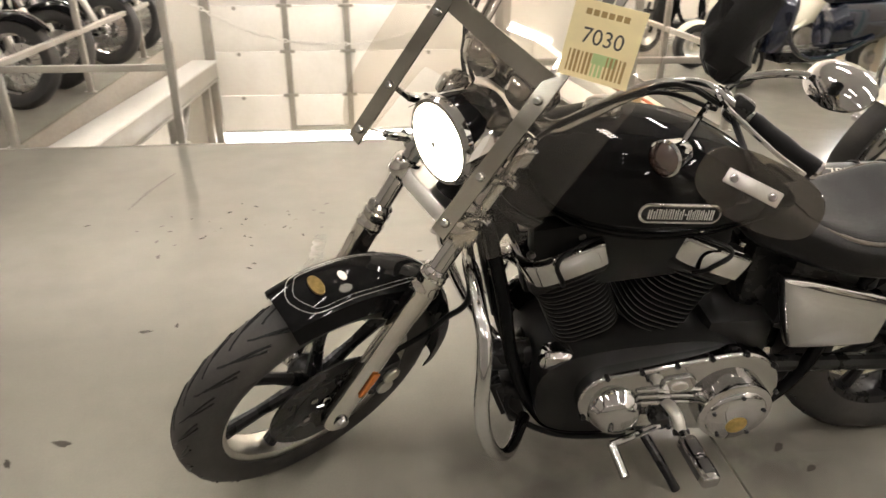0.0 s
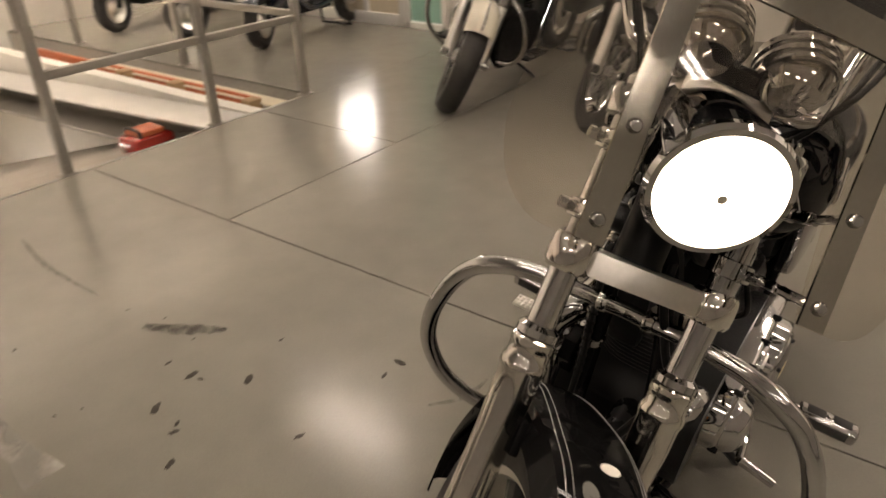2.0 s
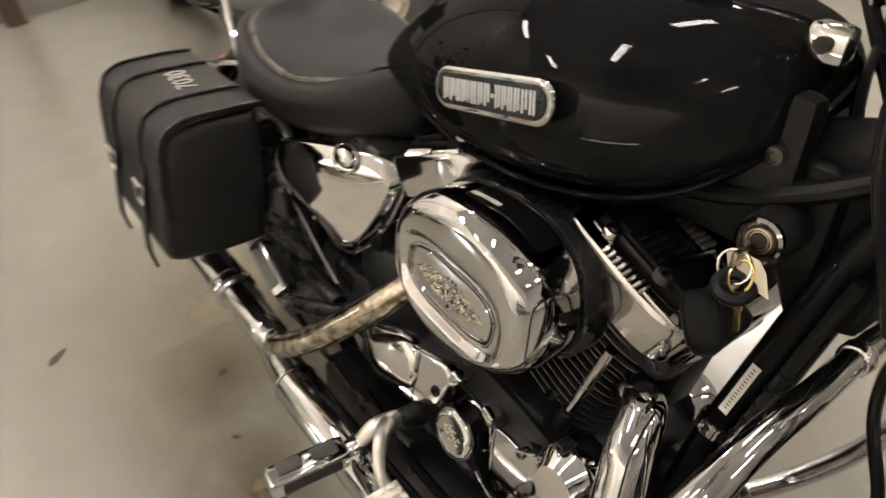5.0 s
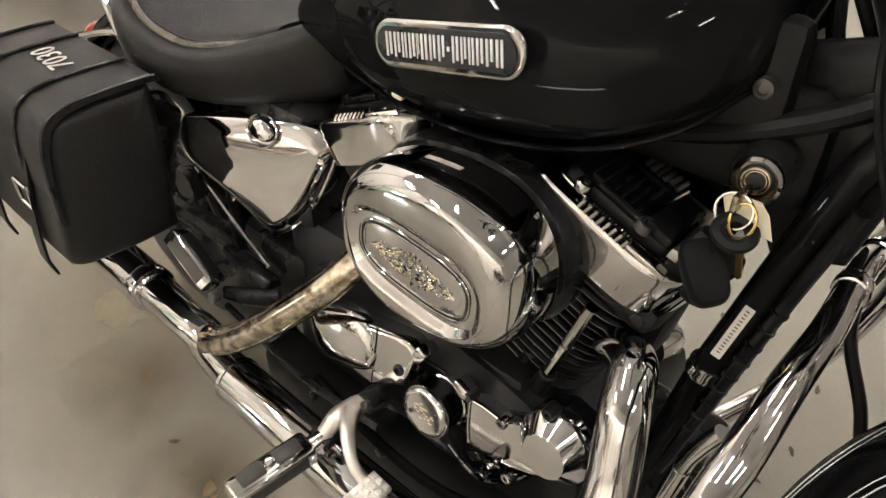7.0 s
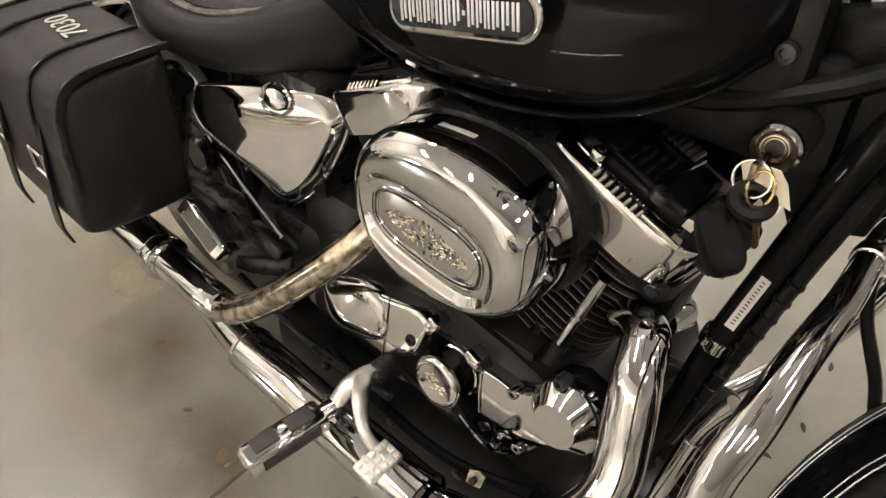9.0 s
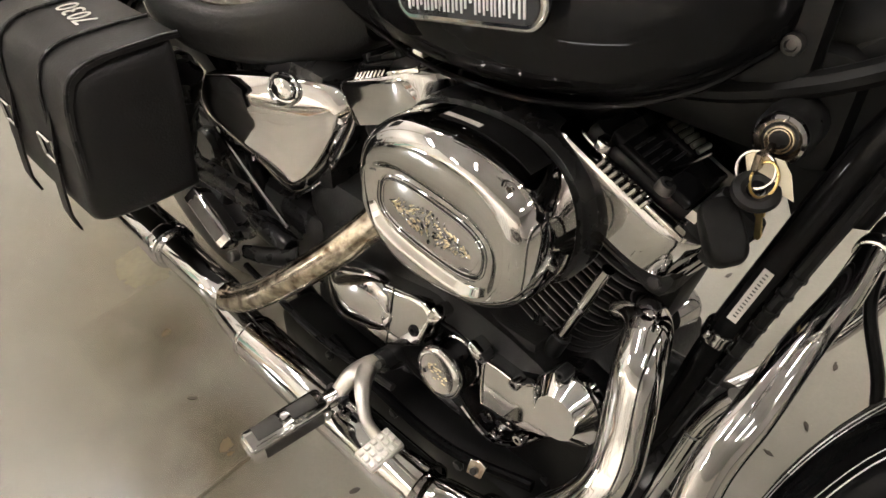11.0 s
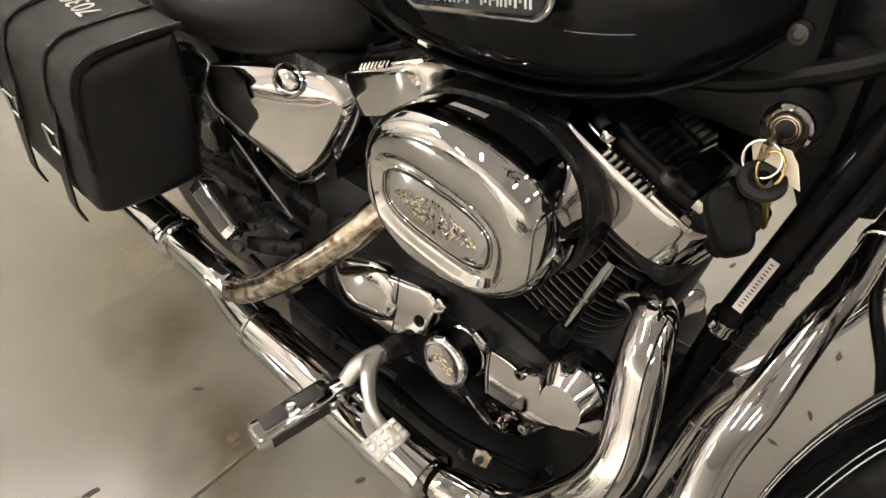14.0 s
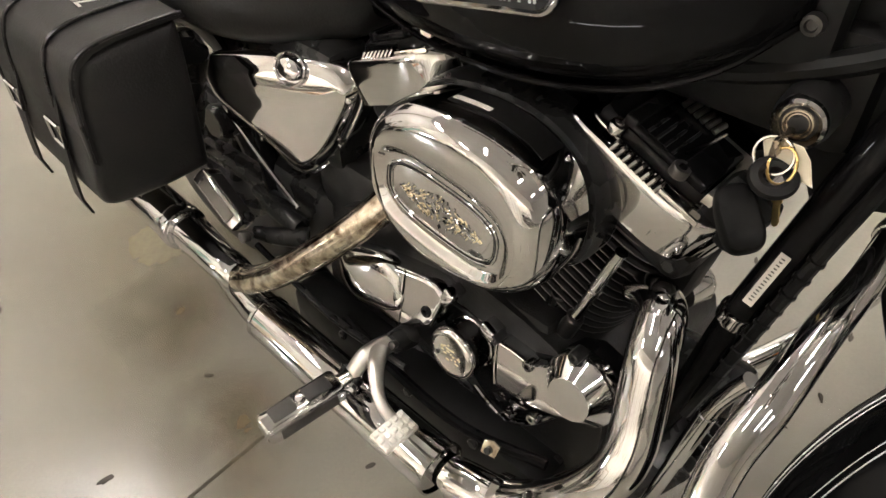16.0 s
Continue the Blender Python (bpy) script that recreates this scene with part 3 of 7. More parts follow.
def wheel(name, centre, radius, width, rim_r, m, spokes, disc_side, spoke_mat, parent=moto, rim_mat="alloy", rim_label="polished alloy rim"):
    """tyre, rim, hub, spokes and brake disc about the y axis; m lays them into place."""
    turn = m @ Matrix.Translation(centre) @ pose(0, 0, 0, 90)
    w = width / 2
    prof = [(rim_r, -w * 0.72), (rim_r + 0.012, -w * 0.86), (rim_r + (radius - rim_r) * 0.45, -w), (radius - 0.032, -w * 0.90), (radius - 0.012, -w * 0.66), (radius - 0.002, -w * 0.30), (radius, 0)]
    prof = prof + [(r, -z) for r, z in reversed(prof[:-1])]
    tyre = part("tyre", lathe(prof, turn, 72), "rubber", parent, "black rubber tyre with angled tread grooves")
    # tread: long slanted grooves that sweep back from the crown
    bars = []
    n = 26

    def crown(f):
        f = abs(f)
        return radius - 0.002 * (f / 0.30) ** 2 if f < 0.30 else radius - 0.002 - 0.010 * ((f - 0.30) / 0.36) ** 1.3
    for k in range(n):
        for sgn in (-1, 1):
            a = 2 * math.pi * (k + (0.5 if sgn > 0 else 0)) / n
            for f0, f1, sweep, r_ in ((0.08, 0.66, 0.34, 0.0034), (0.30, 0.74, 0.20, 0.0028)):
                pts = []
                for j in range(6):
                    f = f0 + (f1 - f0) * j / 5
                    q = crown(f) - r_ * 0.72
                    g = a + sweep * (j / 5) ** 1.4 + (0.10 if f0 > 0.2 else 0)
                    pts.append((q * math.cos(g), sgn * w * f, q * math.sin(g)))
                bars.append(tube(pts, r_, n=1, seg=5))
    part("tread", move(join(*bars), m @ Matrix.Translation(centre)), "hose", tyre)
    rim = part("rim", lathe([(rim_r + 0.004, -w * 0.75), (rim_r + 0.010, -w * 0.80), (rim_r + 0.010, -w * 0.70), (rim_r - 0.012, -w * 0.55), (rim_r - 0.020, 0), (rim_r - 0.012, w * 0.55), (rim_r + 0.010, w * 0.70), (rim_r + 0.010, w * 0.80), (rim_r + 0.004, w * 0.75)], turn, 72), rim_mat, parent, rim_label)
    part("hub", lathe([(0, -0.055), (0.035, -0.055), (0.042, -0.045), (0.036, -0.02), (0.036, 0.02), (0.042, 0.045), (0.035, 0.055), (0, 0.055)], turn, 28), spoke_mat, rim)
    for k in range(spokes):
        a = 2 * math.pi * (k + 0.3) / spokes
        d = Vector((math.cos(a), 0, math.sin(a)))
        c = Vector(centre)
        part("spoke", move(tube([c + d * 0.03, c + d * (rim_r * 0.55), c + d * (rim_r - 0.008)], [0.020, 0.014, 0.019], n=3, seg=10), m), spoke_mat, rim)
    if disc_side:
        y = disc_side * 0.066
        part("brake_disc", lathe([(0.075, y - 0.0025), (0.146, y - 0.0025), (0.146, y + 0.0025), (0.075, y + 0.0025)], m @ Matrix.Translation(centre) @ pose(0, 0, 0, 90) @ Matrix.Scale(-1, 4, (0, 0, 1)), 56, closed=True), "satin", rim, "dark steel brake disc")
        part("disc_carrier", lathe([(0.03, y - 0.004), (0.088, y - 0.004), (0.088, y + 0.004), (0.03, y + 0.004)], m @ Matrix.Translation(centre) @ pose(0, 0, 0, 90) @ Matrix.Scale(-1, 4, (0, 0, 1)), 36, closed=True), "satin", rim)
        for k in range(5):
            a = 2 * math.pi * k / 5 + 0.4
            b = Vector(centre) + Vector((0.062 * math.cos(a), y, 0.062 * math.sin(a)))
            part("disc_bolt", move(rod(b, b + Vector((0, 0.010 * disc_side, 0)), 0.009, 8), m), "chrome", rim)
    return tyre


AXLE = (0.052, 0.0, 0.344)
wheel("front_wheel", AXLE, 0.336, 0.112, 0.246, STEER, 7, 1, "satin")
REAR = (-1.655, 0.0, 0.315)
wheel("rear_wheel", REAR, 0.318, 0.150, 0.208, Matrix(), 9, 0, "satin", rim_mat="satin", rim_label="black cast rim")

# fork
FX, FY = 0.042, 0.1026
for sgn in (1, -1):
    y = sgn * FY
    leg = S("fork_slider", lathe([(0, 0.300), (0.022, 0.300), (0.028, 0.312), (0.030, 0.34), (0.027, 0.40), (0.0265, 0.66), (0.029, 0.70), (0.029, 0.735), (0.0315, 0.740), (0.0315, 0.750), (0.0285, 0.755), (0.0285, 0.770), (0.030, 0.773), (0.030, 0.782), (0.024, 0.788), (0, 0.788)], Matrix.Translation((FX, y, 0)), 32), "polished", "polished aluminium fork slider")
    S("dust_ring", lathe([(0.0195, 0.786), (0.0285, 0.787), (0.0285, 0.797), (0.022, 0.803), (0.0195, 0.803)], Matrix.Translation((FX, y, 0)), 24), "chrome", parent=leg)
    S("fork_tube", rod((FX, y, 0.78), (FX, y, 1.125), 0.0195, 28), "chrome", "chromed fork tube")
    S("lower_clamp_collar", lathe([(0.020, 0.878), (0.027, 0.879), (0.0308, 0.886), (0.0315, 0.902), (0.0308, 0.918), (0.027, 0.925), (0.020, 0.926)], Matrix.Translation((FX, y, 0)), 28), "polished")
    S("upper_clamp_collar", lathe([(0.020, 1.080), (0.032, 1.082), (0.034, 1.088), (0.034, 1.112), (0.031, 1.118), (0.022, 1.120), (0.022, 1.130), (0.016, 1.136), (0, 1.138)], Matrix.Translation((FX, y, 0)), 28), "chrome")
    S("windshield_clamp", lathe([(0.020, 1.035), (0.029, 1.037), (0.029, 1.061), (0.020, 1.063)], Matrix.Translation((FX, y, 0)), 20), "chrome")
    S("windshield_clamp", lathe([(0.020, 0.945), (0.029, 0.947), (0.029, 0.969), (0.020, 0.971)], Matrix.Translation((FX, y, 0)), 20), "chrome")
    for h in (1.049, 0.958):
        S("clamp_arm", box((FX + 0.045, y * 1.25, h), (0.07, 0.018, 0.014), 0.003), "chrome")
        S("clamp_bolt", rod((FX + 0.01, y + sgn * 0.028, h), (FX + 0.01, y + sgn * 0.045, h), 0.008, 8), "chrome")
    S("axle_cap", lathe([(0, 0), (0.017, 0), (0.019, 0.006), (0.014, 0.016), (0, 0.018)], aim((AXLE[0], y + sgn * 0.022, AXLE[2]), (0, sgn, 0)), 20), "chrome")
    if sgn > 0:
        S("reflector", box((FX + 0.003, y + sgn * 0.030, 0.47), (0.022, 0.006, 0.075), 0.003), "amber", "amber side reflector")
S("lower_clamp", prism([(-0.055, -0.10), (-0.045, -0.05), (-0.05, 0.05), (-0.055, 0.10), (0.0, 0.105), (0.028, 0.06), (0.028, -0.06), (0.0, -0.105)], 0.034, Matrix.Translation((FX, 0, 0.884)), 0.005), "alloy", "cast aluminium lower fork clamp")
S("upper_clamp", prism([(-0.065, -0.04), (-0.06, 0.04), (-0.03, 0.105), (0.01, 0.105), (0.022, 0.05), (0.022, -0.05), (0.01, -0.105), (-0.03, -0.105)], 0.032, Matrix.Translation((FX, 0, 1.082)), 0.006), "alloy")
S("axle", rod((AXLE[0], -0.13, AXLE[2]), (AXLE[0], 0.13, AXLE[2]), 0.0105), "chrome")
P("steering_head", rod(STEER @ Vector((0, 0, 0.90)), STEER @ Vector((0, 0, 1.09)), 0.034, 24), "hose")

# front brake caliper behind the left slider
cal = S("brake_caliper", box((FX - 0.085, 0.078, 0.445), (0.075, 0.07, 0.115), 0.016, pose(0, 0, 0, 0, 18)), "satin", "dark brake caliper")
S("caliper_piston", rod((FX - 0.085, 0.11, 0.465), (FX - 0.085, 0.123, 0.465), 0.022, 20, 0.003), "alloy", parent=cal)
S("caliper_piston", rod((FX - 0.09, 0.11, 0.425), (FX - 0.09, 0.123, 0.425), 0.022, 20, 0.003), "alloy", parent=cal)
S("brake_hose", tube([(FX - 0.07, 0.085, 0.50), (-0.095, 0.100, 0.58), (-0.080, 0.125, 0.66), (-0.070, 0.148, 0.72), (-0.052, 0.145, 0.77), (-0.028, 0.100, 0.83), (-0.018, 0.060, 0.93), (-0.018, 0.080, 1.14)], 0.0068, seg=10), "hose", "black rubber brake hose")

# front fender, standing off the tyre towards its rear end
def flare(a):
    f = min(max(-a / 0.45, 0.0), 1.0)
    return 0.012 * f * f * (3 - 2 * f)


ring = []
for k in range(23):
    a = radians(-82 + 124 * k / 22)
    dx, dz = math.sin(a), math.cos(a)
    taper = min(1.0, 0.55 + 0.45 * min(k, 22 - k) / 3.0)
    sec = []
    for j in range(13):
        s = -1 + 2 * j / 12
        r = 0.368 + flare(a) - 0.030 * abs(s) ** 2.6 - (0.030 if abs(s) > 0.99 else 0)
        sec.append(Vector((AXLE[0] + dx * r, s * 0.074 * (0.8 + 0.2 * taper), AXLE[2] + dz * r)))
    for j in range(12, -1, -1):
        s = -1 + 2 * j / 12
        r = 0.365 + flare(a) - 0.030 * abs(s) ** 2.6 - (0.030 if abs(s) > 0.99 else 0)
        sec.append(Vector((AXLE[0] + dx * r, s * 0.071 * (0.8 + 0.2 * taper), AXLE[2] + dz * r)))
    ring.append(sec)
fender = S("front_fender", loft(ring), "black", "gloss black front fender with a silver pinstripe")


def fender_point(a, s, lift=0.0):
    a = radians(a)
    r = 0.368 + flare(a) - 0.030 * abs(s) ** 2.6 + lift
    return Vector((AXLE[0] + math.sin(a) * r, s * 0.074, AXLE[2] + math.cos(a) * r))


def stripe_side(a):
    """How far out the pinstripe runs: it draws in towards the crown at the rear."""
    return 0.72 - 0.30 * min(max((5 - a) / 30.0, 0.0), 1.0)


for off in (0.0, 0.10):
    stripe = [fender_point(-60 + 90 * k / 8, stripe_side(-60 + 90 * k / 8) - off, 0.0006) for k in range(9)] + [fender_point(35 - off * 20, 0.55 - off, 0.0006), fender_point(38 - off * 25, 0.0, 0.0006), fender_point(35 - off * 20, -0.55 + off, 0.0006)] + [fender_point(30 - 90 * k / 8, off - stripe_side(30 - 90 * k / 8), 0.0006) for k in range(9)]
    S("pinstripe", tube(stripe, 0.0007 if off == 0 else 0.0005, n=4, seg=5), "pinstripe", parent=fender)
emb = fender_point(28, 0, 0.001)
nrm = Vector((math.sin(radians(28)), 0, math.cos(radians(28))))
S("fender_emblem", prism(oval(0.026, 0.014, 28), 0.004, aim(emb, nrm, (0, 1, 0)) @ pose(0, 0, 0, 0, 0, 90), 0.0015), "antique_gold", "oval dull gold fender emblem", fender)
emb = fender_point(18.6, 0, 0.001)
nrm = Vector((math.sin(radians(18.6)), 0, math.cos(radians(18.6))))
S("sticker", prism(oval(0.013, 0.009, 20), 0.001, aim(emb, nrm, (0, 1, 0)) @ pose(0, 0, 0, 0, 0, 90), 0), "door_panel", "small white oval sticker", fender)
for sgn in (1, -1):
    S("fender_bracket", box((FX - 0.01, sgn * 0.075, 0.655), (0.07, 0.014, 0.05), 0.004), "black")
    S("fender_bolt", rod((FX - 0.01, sgn * 0.08, 0.655), (FX - 0.01, sgn * 0.092, 0.655), 0.008, 8), "chrome")

# headlight
HC, HD = Vector((0.127, 0.0, 1.036)), Vector((math.cos(RAKE), 0, -math.sin(RAKE)))
hm = aim(HC, HD, (0, 1, 0))
hl = S("headlight", lathe([(0, -0.135), (0.030, -0.132), (0.058, -0.115), (0.074, -0.085), (0.081, -0.045), (0.083, -0.012), (0.079, -0.006), (0.079, -0.020), (0, -0.020)], hm, 44), "black", "black headlight shell with a chrome ring, lit")
S("trim_ring", lathe([(0.079, -0.014), (0.086, -0.012), (0.088, 0.0), (0.084, 0.008), (0.076, 0.009), (0.076, 0.002)], hm, 44), "chrome", parent=hl)
S("lens", lathe([(0.077, 0.003), (0.06, 0.010), (0.035, 0.015), (0.012, 0.017), (0, 0.017)], hm, 44), "bulb", "glowing headlight lens", hl)
S("bulb_shield", lathe([(0.0, 0.0185), (0.006, 0.0185), (0.006, 0.0175)], hm, 14), "alloy", parent=hl)
S("visor", loft([[HC + Vector((-0.02, 0.10 * math.sin(a), 0)) + hm.to_3x3() @ Vector((0, 0, q)) + Vector((0, 0, 0.089 * math.cos(a) + lift)) for q, lift in ((-0.08, 0), (0.0, 0.004), (0.05, -0.004), (0.05, -0.007), (0.0, 0.001), (-0.08, -0.003))] for a in [radians(-62 + 124 * k / 14) for k in range(15)]]), "chrome", "chrome headlight eyebrow", hl)
S("headlight_mount", box((0.03, 0, 1.13), (0.12, 0.05, 0.012), 0.004), "chrome")

# instruments
for sgn in (1, -1):
    gm = aim((0.055, sgn * 0.062, 1.215), (-0.55, 0, 0.83), (0, 1, 0))
    g = S("instrument", lathe([(0, -0.055), (0.030, -0.052), (0.044, -0.035), (0.048, -0.010), (0.047, 0.004), (0, 0.004)], gm, 36), "chrome", "round chrome instrument cup")
    for k in range(3):
        S("rib_ring", lathe([(0.0475, 0.0), (0.0515, 0.002), (0.0515, 0.006), (0.0475, 0.008)], gm @ Matrix.Translation((0, 0, -0.030 + 0.014 * k)), 36), "chrome", parent=g)
    S("bezel", lathe([(0.043, 0.004), (0.050, 0.004), (0.051, 0.010), (0.047, 0.015), (0.041, 0.012)], gm, 36), "chrome", parent=g)
    S("dial", lathe([(0, 0.006), (0.042, 0.006)], gm, 30), "satin", "black instrument dial", g)
    S("needle", move(box((0, 0.015, 0.008), (0.002, 0.03, 0.001), 0), gm), "orange", parent=g)
S("indicator_plate", box((0.035, 0, 1.17), (0.07, 0.20, 0.012), 0.005, pose(0, 0, 0, 0, -30)), "satin")

# windshield on chrome straps
glass_rows = []


def glass_low(l):
    """The lower edge: arched over the headlight, with a round lobe on each side of it."""
    l = abs(l)
    if l < 0.10:
        return 1.140 - 0.012 * (l / 0.10) ** 4
    if l < 0.130:
        f = (l - 0.10) / 0.030
        return 1.128 - 0.200 * f * f * (3 - 2 * f)
    if l < 0.185:
        return 0.928
    return 0.928 + 0.115 * (1 - math.sqrt(max(0.0, 1 - ((l - 0.185) / 0.0801) ** 2)))


def glass_top(l):
    l = abs(l)
    return 1.525 - 1.6 * l * l - (0.10 * (1 - math.sqrt(max(0.0, 1 - ((l - 0.185) / 0.0801) ** 2))) if l > 0.185 else 0.0)


half_ = [0.02 * k for k in range(5)] + [0.094 + 0.003 * k for k in range(14)] + [0.145, 0.165, 0.185, 0.200, 0.215, 0.228, 0.239, 0.248, 0.255, 0.260, 0.2635, 0.265]
for lat in [-l for l in half_[:0:-1]] + half_:
    low, top = glass_low(lat), glass_top(lat)
    ahead = 0.175 - 0.45 * lat * lat
    col = [(ahead - (low + (top - low) * j / 8 - 1.0) * 0.10, lat, low + (top - low) * j / 8) for j in range(9)]
    glass_rows.append([Vector(c) for c in col] + [Vector(c) - Vector((0.004, 0, 0)) for c in reversed(col)])
ws = S("windshield", loft(glass_rows), "clear", "clear plastic windshield on chrome straps")
for sgn in (1, -1):
    def wsx(lat, h):
        return 0.175 - 0.45 * lat * lat - (h - 1.0) * 0.10 + 0.006
    pts = [(wsx(0.135, h), sgn * 0.140, h) for h in (0.93, 1.1, 1.25, 1.40, 1.50)]
    strap = S("strap", loft([[Vector((x, y - 0.017, h)), Vector((x, y + 0.017, h)), Vector((x + 0.004, y + 0.017, h)), Vector((x + 0.004, y - 0.017, h))] for x, y, h in pts]), "strap", "polished metal strap", ws, smooth=False)
    for h in (0.955, 1.06, 1.22, 1.36):
        x = wsx(0.135, h)
        S("strap_screw", lathe([(0, 0.009), (0.006, 0.008), (0.0085, 0.004), (0.0085, 0)], aim((x + 0.003, sgn * 0.140, h), (1, 0, 0), (0, 1, 0)), 12), "chrome", parent=strap)
    S("stay", tube([(FX + 0.08, sgn * 0.128, 1.049), (wsx(0.135, 1.06) - 0.006, sgn * 0.140, 1.06)], 0.006, n=1, seg=8), "chrome", parent=ws)
    S("stay", tube([(FX + 0.08, sgn * 0.128, 0.958), (wsx(0.135, 0.955) - 0.006, sgn * 0.140, 0.955)], 0.006, n=1, seg=8), "chrome", parent=ws)
S("strap", loft([[Vector((0.175 - 0.45 * l * l - 0.026 - (1.27 - 1.24) * 0.1 + 0.006, l, 1.232)), Vector((0.175 - 0.45 * l * l - 0.026 + 0.006, l, 1.268)), Vector((0.175 - 0.45 * l * l - 0.022 + 0.006, l, 1.268)), Vector((0.175 - 0.45 * l * l - 0.022 + 0.006, l, 1.232))] for l in [-0.15 + 0.30 * k / 10 for k in range(11)]]), "strap", "polished cross strap", ws)

# handlebar, grips, levers, mirrors, turn signals
HB = [(0.030, 0, 1.160), (0.040, 0.06, 1.160), (0.035, 0.125, 1.172), (0.006, 0.152, 1.222), (-0.028, 0.185, 1.298), (-0.048, 0.225, 1.345), (-0.080, 0.270, 1.372), (-0.130, 0.345, 1.370), (-0.180, 0.460, 1.364)]
bar = S("handlebar", tube(flip(HB[::-1])[:-1] + HB, 0.0127, seg=14), "chrome", "chrome pullback handlebar")
S("riser", box((0.032, 0, 1.140), (0.045, 0.13, 0.05), 0.01), "alloy")
for sgn in (1, -1):
    a, b = Vector((-0.130, sgn * 0.345, 1.370)), Vector((-0.183, sgn * 0.470, 1.363))
    d = (b - a).normalized()
    S("grip", lathe([(0, 0), (0.016, 0), (0.0175, 0.01), (0.0165, 0.04), (0.0175, 0.07), (0.0165, 0.10), (0.019, 0.13), (0.019, 0.14), (0, 0.14)], aim(a, d), 20), "hose", "black rubber handlebar grip with chrome end")
    S("grip_end", rod(b + d * 0.0, b + d * 0.012, 0.019, 18, 0.003), "chrome")
    S("switch_box", box(a - d * 0.025, (0.035, 0.05, 0.042), 0.010, aim((0, 0, 0), d)), "satin")
    S("lever_clamp", box(a - d * 0.065, (0.034, 0.034, 0.034), 0.008, aim((0, 0, 0), d)), "chrome")
    S("lever", tube([a - d * 0.06 + Vector((0.025, 0, 0)), a - d * 0.02 + Vector((0.055, 0, -0.004)), a + d * 0.08 + Vector((0.05, 0, -0.012)), a + d * 0.14 + Vector((0.042, 0, -0.012))], [0.007, 0.008, 0.006, 0.008], seg=8, flat=0.7), "chrome", "polished hand lever")
    mc = Vector((-0.135, sgn * 0.42, 1.490))
    stalk = S("mirror", tube([a - d * 0.065, a - d * 0.06 + Vector((0.0, sgn * 0.005, 0.04)), Vector((-0.125, sgn * 0.335, 1.455)), Vector((-0.13, sgn * 0.375, 1.478))], 0.0065, seg=10), "chrome", "chrome mirror on a curved stalk")
    mm = aim(mc, (0.75, -0.5 * sgn, 0.35), (0, 0, 1)) @ Matrix.Diagonal((1.45, 0.80, 1, 1))
    S("mirror_shell", move(lathe([(0, 0.030), (0.02, 0.028), (0.042, 0.017), (0.054, 0.002), (0.053, -0.004), (0, -0.004)], None, 32), mm), "chrome", parent=stalk)
    S("mirror_face", move(lathe([(0, -0.0045), (0.050, -0.0045)], None, 32), mm), "mirror", parent=stalk)
    # hand deflector of smoked plastic
    dc = Vector((-0.080, sgn * 0.452, 1.290))
    dm = aim(dc, (0.93, 0.25 * sgn, 0.15), (0, 0, 1)) @ pose(0, 0, 0, 0, 0, 10 * sgn)
    defl = S("hand_deflector", prism(oval(0.105, 0.058, 36, 2.6), 0.004, dm, 0.0015), "smoke", "smoked plastic hand deflector")
    S("deflector_bracket", move(box((-0.012 * sgn, 0.004, 0.007), (0.095, 0.026, 0.004), 0.002), dm), "alloy", parent=defl)
    for q in (-0.045, 0.022):
        S("bracket_bolt", move(lathe([(0, 0.008), (0.006, 0.007), (0.008, 0.003), (0.008, 0)], None, 12), dm @ Matrix.Translation((q * sgn, 0.004, 0.009))), "chrome", parent=defl)
    S("deflector_stay", tube([a - d * 0.05, dc + Vector((0.0, -sgn * 0.03, 0.02))], 0.006, n=1, seg=8), "satin", parent=defl)
    # turn signal
    tc = Vector((-0.012, sgn * 0.314, 1.251))
    ts = S("turn_signal", lathe([(0, -0.055), (0.018, -0.052), (0.028, -0.035), (0.032, 0.0), (0.033, 0.006), (0.029, 0.010)], aim(tc, (0.92, 0.0, -0.35), (0, 1, 0)), 28), "chrome", "chrome bullet turn signal with a smoked lens")
    S("lens", lathe([(0.029, 0.008), (0.022, 0.015), (0.010, 0.019), (0, 0.019)], aim(tc, (0.92, 0.0, -0.35), (0, 1, 0)), 28), "smoked_lens", parent=ts)
    S("stem", tube([tc + Vector((-0.03, 0, 0.01)), tc + Vector((-0.055, -sgn * 0.02, 0.08)), a - d * 0.07], 0.006, n=4, seg=8), "chrome", parent=ts)
    for q in (0, 1):
        S("cable", tube([a - d * 0.05 + Vector((0.015, 0, -0.01 - 0.01 * q)), (-0.01, sgn * (0.235 - 0.02 * q), 1.345 - 0.03 * q), (0.045, sgn * (0.15 - 0.02 * q), 1.20 - 0.03 * q), (-0.045, sgn * (0.05 + 0.02 * q), 1.05), (-0.07, sgn * 0.04, 0.88)], 0.0045, seg=8), "hose", "black control cable")
# soft black cover tied over the left control
S("control_cover", loft([[Vector((0.005 + dx + 0.046 * sc * math.cos(t_) + 0.009 * math.sin(4 * t_ + h_ * 90), 0.272 + dy + 0.045 * sc * math.sin(t_) + 0.005 * math.cos(4 * t_ + h_ * 70), h_)) for t_ in [2 * math.pi * k / 18 for k in range(18)]] for h_, sc, dx, dy in ((1.395, 0.35, -0.02, 0.02), (1.41, 0.8, -0.015, 0.015), (1.44, 1.0, -0.005, 0.008), (1.47, 0.92, 0, 0), (1.50, 1.0, 0.004, -0.004), (1.535, 0.98, 0.006, -0.006), (1.565, 0.6, 0.006, -0.006))]), "leather", "black leather cover over the left control")

